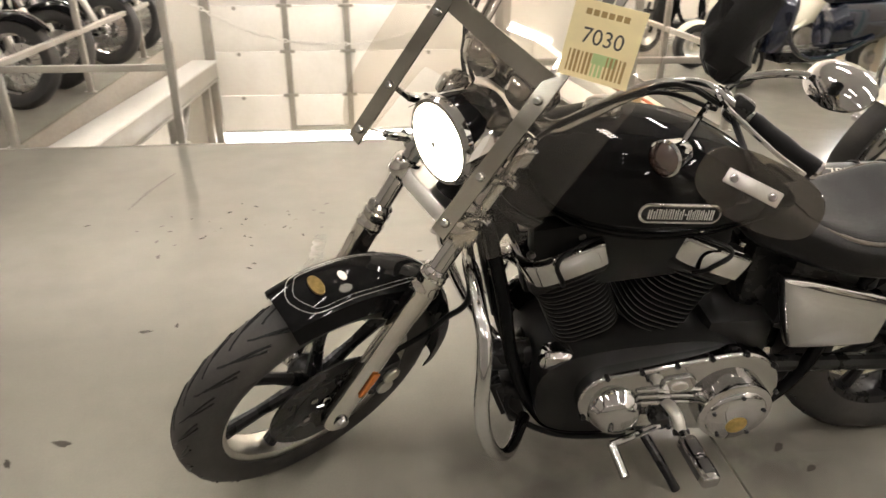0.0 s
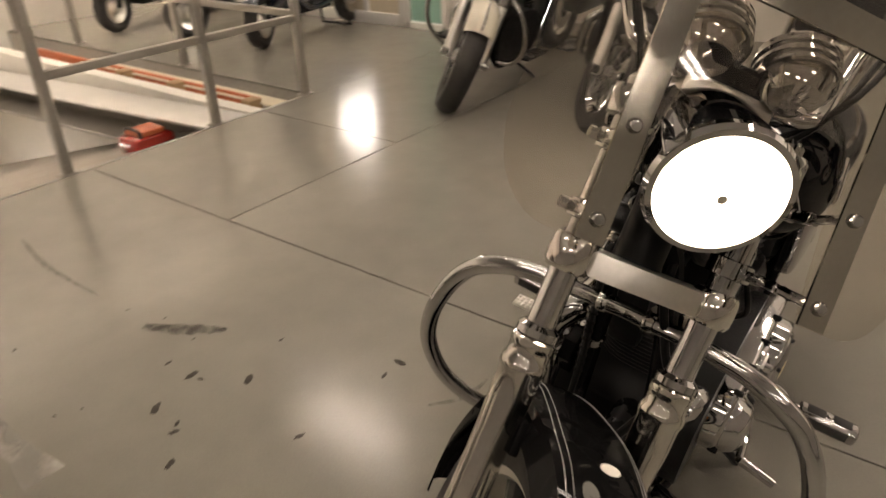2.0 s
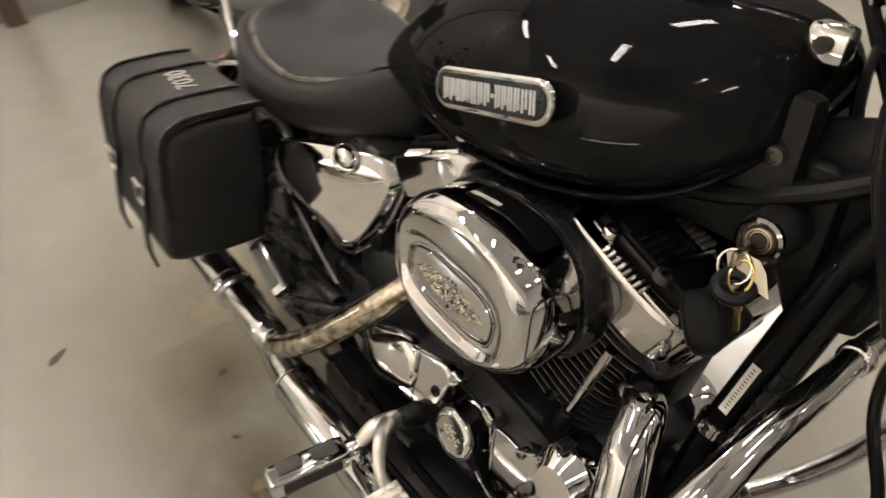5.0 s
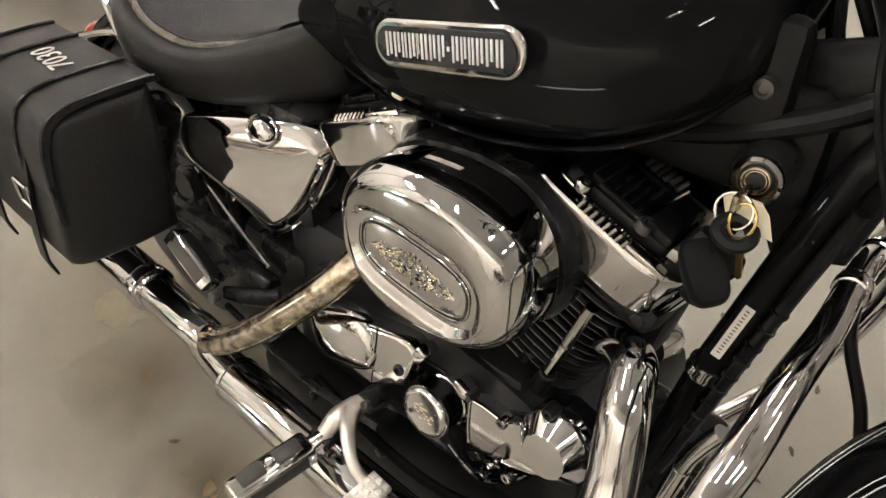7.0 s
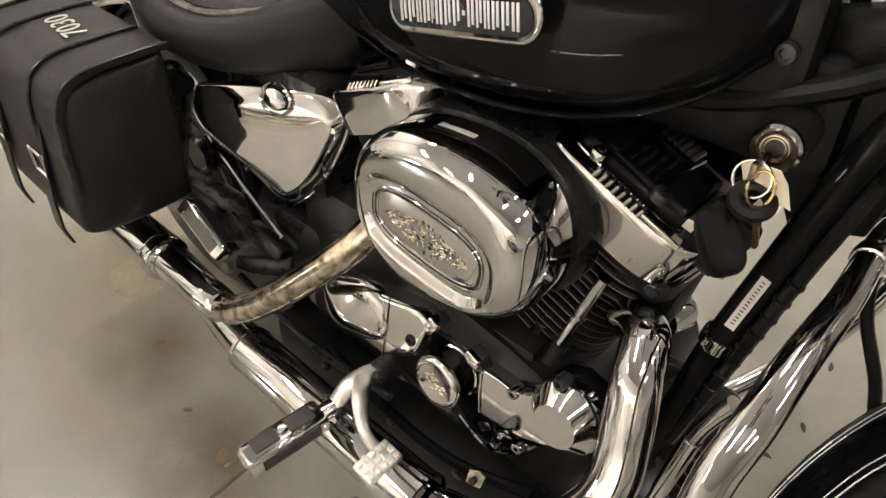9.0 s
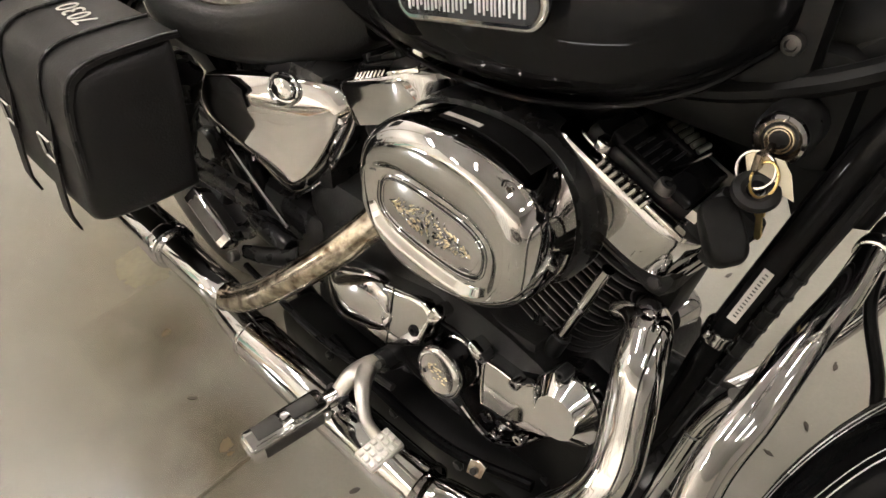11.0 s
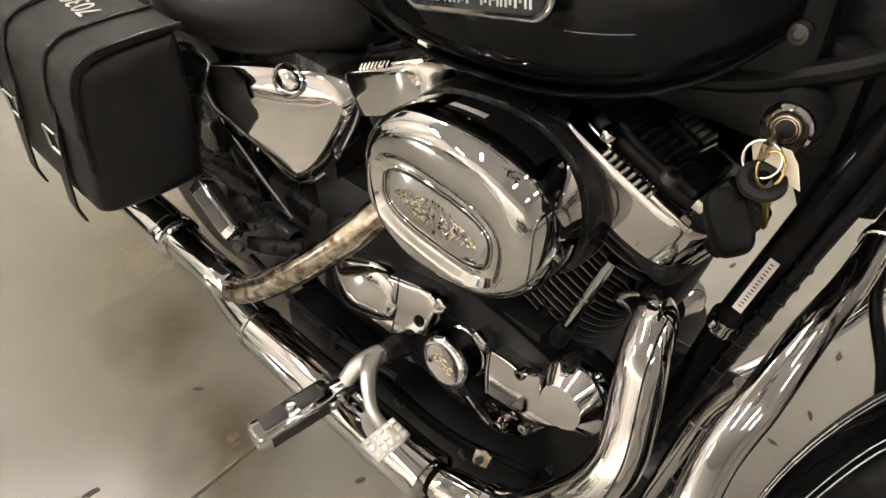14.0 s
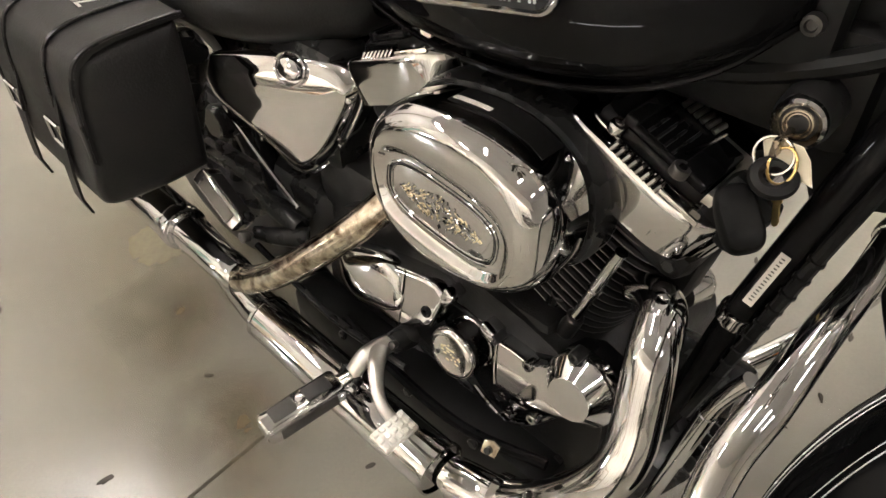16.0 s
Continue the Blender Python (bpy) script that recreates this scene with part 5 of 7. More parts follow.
for a_, b_, c_ in ((-0.770, 0.300, 0.030), (-0.800, 0.290, 0.022), (-0.740, 0.322, 0.020)):
    P("case_rib", box((a_, -0.134, b_), (c_, 0.012, 0.016), 0.004, pose(0, 0, 0, 0, -38)), "chrome", parent=gear)
P("plate_edge", move(tube([(-0.802, -0.1525, 0.410), (-0.774, -0.153, 0.4125), (-0.747, -0.153, 0.4115), (-0.727, -0.153, 0.424)], 0.0022, n=3, seg=8), TILT), "chrome", parent=gear)
P("plate_edge", move(tube([(-0.800, -0.1525, 0.408), (-0.798, -0.153, 0.375), (-0.793, -0.153, 0.344)], 0.0018, n=3, seg=8), TILT), "chrome", parent=gear)
P("round_boss", lathe([(0, 0.024), (0.0262, 0.024), (0.0270, 0.024), (0.0282, 0.0228), (0.0292, 0.0214), (0.0445, 0.0050), (0.0456, 0.0036), (0.0468, 0.0012), (0.0475, -0.0030), (0.0475, -0.014)], TILT @ aim((-0.678, -0.152, 0.424), (0, -1, 0)), 48), "chrome", parent=gear)
tcov = P("timer_cover", lathe([(0, 0.0480), (0.027, 0.0480), (0.029, 0.0484), (0.0295, 0.0500), (0.033, 0.0498), (0.0365, 0.047), (0.0380, 0.042), (0.0370, 0.038), (0.0350, 0.035), (0.0345, 0.030), (0.0345, 0.004), (0.040, 0.0), (0.042, -0.006), (0.042, -0.03)], TILT @ aim((-0.852, -0.128, 0.364), (0, -1, 0)), 48), "chrome", "round chrome timer cover", gear)
tm = TILT @ aim((-0.852, -0.128, 0.364), (0, -1, 0))
rnd = random.Random(8)
marks = []
for k in range(34):
    q, w = rnd.uniform(-1, 1), rnd.uniform(-1, 1)
    if q * q + w * w * 1.6 < 1:
        marks.append(box((0.018 * q, 0.016 * w, 0.0484), (rnd.uniform(0.002, 0.007), rnd.uniform(0.0008, 0.0018), 0.0010), 0.0003, seg=1))
P("timer_medal", join(*marks), "pale_gold", "small gold engraving", tcov).matrix_local = tm
for k in range(2):
    P("medal_screw", move(rod((0.021 * (-1) ** k, 0.008 * (-1) ** k, 0.048), (0.021 * (-1) ** k, 0.008 * (-1) ** k, 0.0495), 0.0032, 10), tm), "satin", parent=tcov)
P("drum_band", move(lathe([(0.0344, 0.004), (0.0368, 0.005), (0.0368, 0.009), (0.0344, 0.010)], None, 40), tm), "chrome", parent=tcov)
for x, z in ((-0.803, 0.414), (-0.750, 0.408), (-0.641, 0.432), (-0.735, 0.318), (-0.775, 0.286), (-0.690, 0.472)):
    P("cover_bolt", lathe([(0, 0.012), (0.0035, 0.012), (0.0035, 0.018), (0.0068, 0.018), (0.0078, 0.016), (0.0078, 0.0)], aim((x, -0.138, z), (0, -1, 0)), 16), "satin" if z > 0.41 else "chrome", parent=gear)
P("case_corner", move(box((-0.885, -0.148, 0.428), (0.020, 0.030, 0.030), 0.006, pose(0, 0, 0, 0, 30)), TILT), "chrome", parent=gear)
P("case_corner", move(box((-0.815, -0.146, 0.416), (0.026, 0.026, 0.020), 0.005, pose(0, 0, 0, 0, 20)), TILT), "chrome", parent=gear)
spro = P("sprocket_cover", prism([(-1.092, 0.352), (-1.085, 0.365), (-1.061, 0.389), (-1.019, 0.416), (-0.985, 0.426), (-0.956, 0.432), (-0.925, 0.439), (-0.900, 0.442), (-0.889, 0.436), (-0.886, 0.424), (-0.894, 0.391), (-0.900, 0.370), (-0.933, 0.348), (-0.961, 0.331), (-0.990, 0.328), (-1.027, 0.334), (-1.066, 0.342)], 0.053, TILT @ side_plane(-0.112, -1), 0.006, 3), "chrome", "chrome sprocket cover")
P("cover_seam", move(tube([(-0.955, -0.1650, 0.434), (-0.957, -0.1655, 0.393), (-0.961, -0.1650, 0.333)], 0.0018, n=4, seg=6), TILT), "chrome", parent=spro)
P("cover_shell", move(loft([[Vector((x, lat, z)) for x, z in oval(0.070 * sc, 0.0465 * sc, 48, 2.9, -1.0225, 0.3795, radians(19))] for sc, lat in ((1.01, -0.150), (1.0, -0.160), (0.975, -0.1655), (0.93, -0.169), (0.84, -0.172), (0.65, -0.1755), (0.40, -0.1775), (0.15, -0.178))]), TILT), "chrome", parent=spro)
for x, z in ((-0.970, 0.383), (-0.911, 0.391)):
    P("cover_bolt", lathe([(0, 0.0005), (0.0045, 0.0005), (0.0045, 0.0035), (0.0078, 0.0030), (0.0088, 0.0)], TILT @ aim((x, -0.1648, z), (0, -1, 0)), 16), "satin", parent=spro)
P("oil_filter", lathe([(0, 0.10), (0.034, 0.098), (0.038, 0.09), (0.038, 0.0), (0, 0)], aim((-0.655, 0.03, 0.36), (1, 0, 0)), 28), "satin")
P("oil_hose", tube([(-0.62, 0.06, 0.30), (-0.60, 0.10, 0.24), (-0.72, 0.125, 0.17), (-0.90, 0.13, 0.15)], 0.008, seg=8), "hose")
P("regulator", box((-0.615, 0.0, 0.235), (0.05, 0.17, 0.12), 0.01, pose(0, 0, 0, 0, 20)), "satin")
for k in range(7):
    P("regulator_fin", box((-0.588, -0.066 + 0.022 * k, 0.245), (0.03, 0.004, 0.11), 0.001, pose(0, 0, 0, 0, 20)), "satin")
horn = P("horn", lathe([(0, 0.022), (0.030, 0.020), (0.042, 0.012), (0.046, 0), (0.040, -0.03), (0, -0.03)], aim((-0.70, 0.115, 0.410), (0.15, 1, 0.0)) @ Matrix.Diagonal((1, 0.75, 1, 1)), 36), "chrome", "oval chrome horn cover")

# cylinders
def rocker_ring(a, b, z, n=88, shift=0.0):
    """The outline of a rocker cover: sharp corners behind, well rounded ones ahead."""
    out = []
    for j in range(n):
        s = 2 * math.pi * j / n
        c, q = math.cos(s), math.sin(s)
        k = 2 / (3.6 if c > 0 else 11.0)
        out.append(Vector((shift + a * math.copysign(abs(c) ** k, c), b * math.copysign(abs(q) ** k, q), z)))
    return out


CRANK = Vector((-0.875, 0, 0.28))
for ang, nm in ((22.5, "front"), (-22.5, "rear")):
    m = Matrix.Translation(CRANK + Vector((0.020, 0, -0.008))) @ pose(0, 0, 0, 0, ang)
    cyl = P("cylinder", lathe([(0, 0.10), (0.062, 0.10), (0.062, 0.39), (0, 0.39)], m, 32), "crinkle", "black finned air-cooled cylinder")
    for big in (0, 1):
        w, d = 0.083 + 0.006 * big, 0.093 + 0.004 * big
        bmf = loft([[Vector((x, y, dz)) for x, y in oval(w * sc, d * sc, 40, 3.2)] for dz, sc in ((-0.0024, 0.955), (-0.0010, 0.996), (0.0, 1.0), (0.0010, 0.996), (0.0024, 0.955))])
        for f in bmf.faces:
            f.material_index = 1 if len(f.verts) == 4 and abs(f.normal.z) < 0.9 and max(abs(v.co.z) for v in f.verts) < 0.0011 else 0
        mf = bpy.data.meshes.new("fin")
        bmf.to_mesh(mf)
        bmf.free()
        mf.materials.append(M["crinkle"])
        mf.materials.append(M["fin"])
        for k in (range(10) if not big else range(10, 14)):
            ob = new("fin", mf)
            ob.parent = cyl
            ob.matrix_local = m @ Matrix.Translation((0, 0, 0.200 + 0.0136 * k))
    P("cylinder_head", move(box((0, 0, 0.385), (0.185, 0.19, 0.045), 0.018), m), "crinkle", parent=cyl)
    rk = P("rocker_cover", move(loft([rocker_ring(a, b, z) for z, a, b in ((0.392, 0.088, 0.102), (0.396, 0.094, 0.108), (0.416, 0.0955, 0.110), (0.445, 0.097, 0.112), (0.451, 0.0965, 0.1115), (0.4545, 0.0945, 0.1095), (0.456, 0.091, 0.106), (0.456, 0.080, 0.092), (0.452, 0.0785, 0.0905), (0.452, 0.060, 0.070))]), m), "chrome", "chrome rocker cover with a black top")
    lip = [m @ v for v in rocker_ring(0.0805, 0.0930, 0.4565)]
    P("cover_lip", tube(lip + lip[:1], 0.0018, n=1, seg=6), "chrome", parent=rk)
    top_ = P("rocker_top", move(loft([rocker_ring(a, b, z, 60) for z, a, b in ((0.450, 0.0785, 0.0905), (0.464, 0.0775, 0.0895), (0.470, 0.074, 0.086), (0.472, 0.069, 0.081))]), m), "black", "black rocker cover top", rk)
    for k in range(8):
        x_ = (-0.038 if ang > 0 else -0.046) + 0.0079 * k
        for y0_, y1_ in (((-0.1085, -0.0905),) if ang < 0 else ((-0.1085, -0.0905), (0.0905, 0.1085))):
            sy_ = 1 if y0_ > 0 else -1
            P("serration", move(tube([(x_, sy_ * 0.1095, 0.4540), (x_ + 0.001, sy_ * 0.1045, 0.4590), (x_ + 0.0015, sy_ * 0.0985, 0.4600)], 0.0033, n=2, seg=8), m), "polished", parent=rk)
    # raised black frame round a dark well, a serrated far rim and a chromed border round the black end
    for c_, d_ in (((-0.010, -0.085, 0.473), (0.070, 0.008, 0.010)), ((-0.042, -0.050, 0.475), (0.016, 0.078, 0.014)), ((0.033, -0.054, 0.475), (0.032, 0.072, 0.012)), ((-0.006, -0.010, 0.472), (0.058, 0.014, 0.014)), ((-0.012, -0.026, 0.473), (0.046, 0.006, 0.009))):
        P("rocker_ridge", move(box(c_, d_, 0.0035, seg=3), m), "black", parent=rk)
    for k in range(4):
        P("cooling_rib", move(box((-0.026 + 0.010 * k, -0.056, 0.474), (0.0030, 0.052, 0.005), 0.001, seg=1), m), "satin", parent=rk)
    for k in range(6):
        P("serration", move(tube([(-0.0265 + 0.0076 * k, -0.0205, 0.4775), (-0.0255 + 0.0076 * k, -0.014, 0.4810), (-0.0245 + 0.0076 * k, -0.006, 0.4815)], 0.0034, n=2, seg=8), m), "alloy", parent=rk)
    P("well_edge", move(tube([(0.0125, -0.074, 0.4805), (0.0185, -0.040, 0.4815), (0.0215, -0.014, 0.4810)], 0.0014, n=3, seg=6), m), "polished", parent=rk)
    P("end_border", move(prism([(0.0190, -0.0155), (0.0215, -0.0085), (0.0560, -0.0080), (0.0640, -0.0160), (0.0640, -0.0880), (0.0520, -0.0900), (0.0505, -0.0300)], 0.012, Matrix.Translation((0, 0, 0.4655)), 0.0025, 2), m), "alloy", "polished border of the rocker cover", rk)
    P("near_border", move(prism([(0.0150, -0.1075), (0.0150, -0.0960), (0.0620, -0.0940), (0.0680, -0.1030), (0.0640, -0.1060)], 0.006, Matrix.Translation((0, 0, 0.4535)), 0.0020, 2), m), "polished", parent=rk)
    for bx_, by_ in ((-0.048, -0.094), (0.0205, -0.090), (-0.052, 0.085), (0.060, 0.085))[0 if ang > 0 else 2:]:
        P("rocker_bolt", move(lathe([(0.0, 0.004), (0.0045, 0.004), (0.0045, 0.010), (0.0080, 0.010), (0.0092, 0.008), (0.0092, 0)], Matrix.Translation((bx_, by_, 0.462 if by_ < -0.09 else 0.471)), 18), m), "chrome" if by_ < -0.09 or ang < 0 else "fin", parent=rk)
    if ang > 0:
        for f0, f1 in (((-0.690, -0.096, 0.588), (-0.738, -0.100, 0.440)), ((-0.725, -0.070, 0.588), (-0.775, -0.085, 0.440))):
            P("pushrod_tube", tube([f0, f1], 0.0072, n=1, seg=14), "chrome", "chrome pushrod tube", cyl)
            f0, f1 = Vector(f0), Vector(f1)
            P("pushrod_collar", rod(f0 + (f1 - f0) * 0.42, f0 + (f1 - f0) * 0.48, 0.0090, 14, 0.002), "chrome", parent=cyl)
            P("pushrod_collar", rod(f0 + (f1 - f0) * 0.80, f0 + (f1 - f0) * 1.05, 0.0115, 14, 0.002), "satin", parent=cyl)
    P("plug_lead", tube([m @ Vector((0.02, 0.10, 0.38)), m @ Vector((0.02, 0.135, 0.42)), m @ Vector((0.0, 0.12, 0.47)), Vector((-0.86, 0.05, 0.745))], 0.0055, seg=8), "hose", parent=cyl)
PC = aim((-0.5740, -0.146, 0.726), (0.25, -0.62, 0.74), (-0.45, 0, 1))
P("plug_cover", loft([[PC @ Vector((x, y, h)) for x, y in oval(0.0165 * f, 0.028 * f, 32, 3.2)] for h, f in ((-0.050, 0.70), (-0.030, 0.90), (-0.012, 1.0), (-0.002, 0.99), (0.003, 0.93), (0.0055, 0.80), (0.0065, 0.40))]), "rubber_cap", "black rubber plug cover")
P("carburettor", box((-0.875, -0.07, 0.60), (0.11, 0.11, 0.12), 0.02), "satin")
P("intake", rod((-0.80, 0, 0.60), (-0.95, 0, 0.60), 0.028, 20), "satin")
P("tappet_block", box((-0.875, -0.10, 0.43), (0.26, 0.05, 0.05), 0.012), "crinkle")
P("tank_tunnel", box((-0.895, 0.0, 0.757), (0.33, 0.07, 0.05), 0.015, pose(0, 0, 0, 0, 4)), "hose")
P("coil_box", box((-0.84, 0.060, 0.690), (0.44, 0.060, 0.17), 0.015, pose(0, 0, 0, 0, 6)), "hose", "black ignition coil box under the tank")
P("conduit", tube([(-0.500, -0.055, 0.770), (-0.522, -0.058, 0.680), (-0.540, -0.062, 0.600), (-0.560, -0.066, 0.510), (-0.585, -0.075, 0.400)], 0.0065, seg=8), "hose", "corrugated black conduit")
P("coil_cover", box((-0.62, -0.045, 0.85), (0.09, 0.03, 0.10), 0.012), "hose")
P("wiring_cover", box((-0.640, 0.0, 0.790), (0.20, 0.085, 0.11), 0.02), "hose", "black wiring cover under the tank")
P("wiring_loom", tube([(-0.50, -0.03, 0.86), (-0.56, -0.050, 0.825), (-0.64, -0.050, 0.790), (-0.74, -0.04, 0.765)], 0.011, seg=10), "hose")
P("wiring_loom", tube([(-0.50, 0.03, 0.86), (-0.57, 0.055, 0.78), (-0.66, 0.06, 0.735), (-0.76, 0.04, 0.72)], 0.013, seg=10), "hose")
P("coil_bolt", lathe([(0, 0.006), (0.004, 0.0055), (0.005, 0.008), (0.008, 0.007), (0.009, 0.003), (0.009, 0)], aim((-0.594, -0.062, 0.848), (0, -1, 0)), 16), "fin")
P("tank_mount_tab", box((-0.588, -0.045, 0.940), (0.034, 0.022, 0.030), 0.006), "chrome")
P("tank_mount_bolt", rod((-0.588, -0.054, 0.940), (-0.588, -0.061, 0.940), 0.007, 12), "satin")

# air cleaner
AC, AT = (-0.838, 0.628), radians(5)


def ac_ring(sc, lat, power=2.4, inset=0.0):
    return [Vector((x, lat, z)) for x, z in oval(0.129 * sc - inset, 0.098 * sc - inset, 64, power, AC[0], AC[1], AT)]


def ac_plate(grow, lat):
    return [Vector((x, lat, z)) for x, z in oval(0.079 + grow, 0.036 + grow, 64, 3.0, AC[0] - 0.006, AC[1] - 0.012, radians(-6))]


air = P("air_cleaner", loft([ac_ring(0.80, -0.130), ac_ring(0.985, -0.131), ac_ring(1.0, -0.137), ac_ring(1.0, -0.172), ac_ring(0.995, -0.180), ac_ring(0.975, -0.190), ac_ring(0.94, -0.1985), ac_ring(0.89, -0.205), ac_ring(0.83, -0.2095), ac_ring(0.78, -0.211), ac_plate(0.0200, -0.2110), ac_plate(0.0150, -0.2085), ac_plate(0.0110, -0.2040), ac_plate(0.0070, -0.2022), ac_plate(0.0040, -0.2020), ac_plate(0.0, -0.2030), ac_plate(-0.02, -0.2045)]), "chrome", "oval chrome air cleaner cover with a gold emblem")
P("backing_plate", loft([ac_ring(1.03, -0.085), ac_ring(1.05, -0.092), ac_ring(1.05, -0.118), ac_ring(1.02, -0.129), ac_ring(0.9, -0.1295)]), "satin", "black air cleaner backing plate", air)
for grow in (0.0, -0.005):
    line_ = ac_plate(grow, -0.2036)
    P("emblem_ring", tube(line_ + line_[:1], 0.0011, n=1, seg=6), "chrome", parent=air)
for grow in (-0.0025,):
    line_ = ac_plate(grow, -0.2034)
    P("emblem_groove", tube(line_ + line_[:1], 0.0009, n=1, seg=6), "satin", parent=air)
rnd = random.Random(5)
gold, pale_, dark_ = [], [], []
EC = (AC[0] - 0.006, AC[1] - 0.012)
for k in range(300):
    q = rnd.uniform(-1, 1)
    w = (1 - abs(q) ** 1.5) * 0.017 + 0.003
    v = rnd.uniform(-1, 1)
    x, z = EC[0] + 0.058 * q, EC[1] - 0.006 * q + v * w
    turn_ = math.degrees(math.atan2(v * 0.6, q + 0.01)) + rnd.uniform(-35, 35)
    m_ = Matrix.Translation((x, -0.2046 - rnd.uniform(0, 0.0005), z)) @ pose(0, 0, 0, 0, turn_)
    (gold if rnd.random() < 0.45 else pale_ if rnd.random() < 0.7 else dark_).append(box((0, 0, 0), (rnd.uniform(0.0015, 0.0065), 0.0016, rnd.uniform(0.0006, 0.0013)), 0.0003, m_, seg=1))
P("dark_relief", join(*dark_), "satin", parent=air)
P("gold_relief", join(*gold), "pale_gold", "gold relief ornament", air)
P("silver_relief", join(*pale_), "chrome", parent=air)


def ac_rim(a, lat, lift):
    """A point on the cover's rounded shoulder."""
    c_, s_ = math.cos(a), math.sin(a)
    x, z = (0.129 + lift) * math.copysign(abs(c_) ** (2 / 2.4), c_), (0.098 + lift) * math.copysign(abs(s_) ** (2 / 2.4), s_)
    return Vector((AC[0] + x * math.cos(AT) - z * math.sin(AT), lat, AC[1] + x * math.sin(AT) + z * math.cos(AT)))


P("sticker", loft([[ac_rim(radians(a), lat, 0.0008) for lat in (-0.139, -0.170)] + [ac_rim(radians(a), lat, 0.0003) for lat in (-0.170, -0.139)] for a in range(44, 97, 4)]), "hose", "dark label on the cover's rim", air)
P("label_bar", loft([[ac_rim(radians(a), lat, 0.0014) for lat in (-0.158, -0.165)] + [ac_rim(radians(a), lat, 0.0009) for lat in (-0.165, -0.158)] for a in range(80, 96, 3)]), "chalk", "small cream strip", air)

# exhaust
PIPE1 = [(-0.665, -0.080, 0.540), (-0.642, -0.096, 0.556), (-0.624, -0.114, 0.558), (-0.612, -0.138, 0.532), (-0.604, -0.152, 0.498), (-0.597, -0.165, 0.464), (-0.592, -0.180, 0.436), (-0.595, -0.196, 0.408), (-0.615, -0.211, 0.366), (-0.655, -0.225, 0.308), (-0.705, -0.238, 0.266), (-0.77, -0.246, 0.248), (-0.84, -0.249, 0.243), (-0.95, -0.250, 0.240), (-1.10, -0.250, 0.236)]
p1 = P("front_exhaust", tube(PIPE1, 0.0238, seg=24), "chrome", "chrome front exhaust pipe with heat shield")
P("exhaust_shield", tube([(x - 0.001, y - 0.003, z) for x, y, z in PIPE1[2:12]], [0.0235, 0.0262, 0.0268, 0.0268, 0.0268, 0.0268, 0.0272, 0.0285, 0.030, 0.030], seg=28), "chrome", parent=p1)
LOW = [(-0.86, -0.250, 0.243), (-0.95, -0.250, 0.240), (-1.08, -0.250, 0.236), (-1.18, -0.248, 0.232), (-1.27, -0.240, 0.226), (-1.40, -0.218, 0.214), (-1.60, -0.205, 0.208), (-1.76, -0.205, 0.206)]
low_m = P("lower_muffler", tube(LOW, [0.030, 0.0335, 0.0345, 0.0345, 0.031, 0.030, 0.033, 0.033], seg=28), "chrome", "lower chrome muffler")
P("heat_shield", tube([(-0.80, -0.253, 0.246), (-0.90, -0.253, 0.243), (-1.05, -0.253, 0.239), (-1.195, -0.250, 0.233)], 0.0375, n=6, seg=30), "chrome", "chrome heat shield", low_m)
for x_, y_, z_ in ((-1.195, -0.250, 0.233), (-0.80, -0.253, 0.246)):
    P("shield_ring", lathe([(0.036, -0.004), (0.0392, -0.003), (0.0392, 0.003), (0.036, 0.004)], aim((x_, y_, z_), (-1, 0, -0.03)), 32), "chrome", parent=low_m)
PIPE2 = [(-0.94, -0.085, 0.590), (-0.955, -0.130, 0.575), (-0.985, -0.175, 0.525), (-1.020, -0.203, 0.482), (-1.075, -0.230, 0.425), (-1.130, -0.250, 0.375), (-1.180, -0.261, 0.337), (-1.212, -0.264, 0.320), (-1.250, -0.266, 0.312), (-1.320, -0.266, 0.311)]
p2 = P("rear_exhaust", tube(PIPE2, [0.0215] * 7 + [0.0225, 0.024, 0.026], seg=24), "worn_chrome", "heat-tarnished rear exhaust pipe")
UP = Vector((-1, 0.0, 0.008)).normalized()
up_m = P("upper_muffler", lathe([(0, 0), (0.024, 0), (0.0275, 0.012), (0.029, 0.05), (0.0295, 0.165), (0.0335, 0.168), (0.0360, 0.176), (0.0375, 0.21), (0.0375, 0.56), (0.034, 0.575), (0.030, 0.58), (0.026, 0.56), (0, 0.56)], aim((-1.222, -0.265, 0.313), UP), 36), "chrome", "upper chrome muffler")
P("exhaust_clamp", lathe([(0.034, -0.013), (0.0385, -0.012), (0.0395, -0.009), (0.0395, 0.009), (0.0385, 0.012), (0.034, 0.013)], aim((-1.405, -0.265, 0.3145), UP), 32), "chrome", parent=up_m)

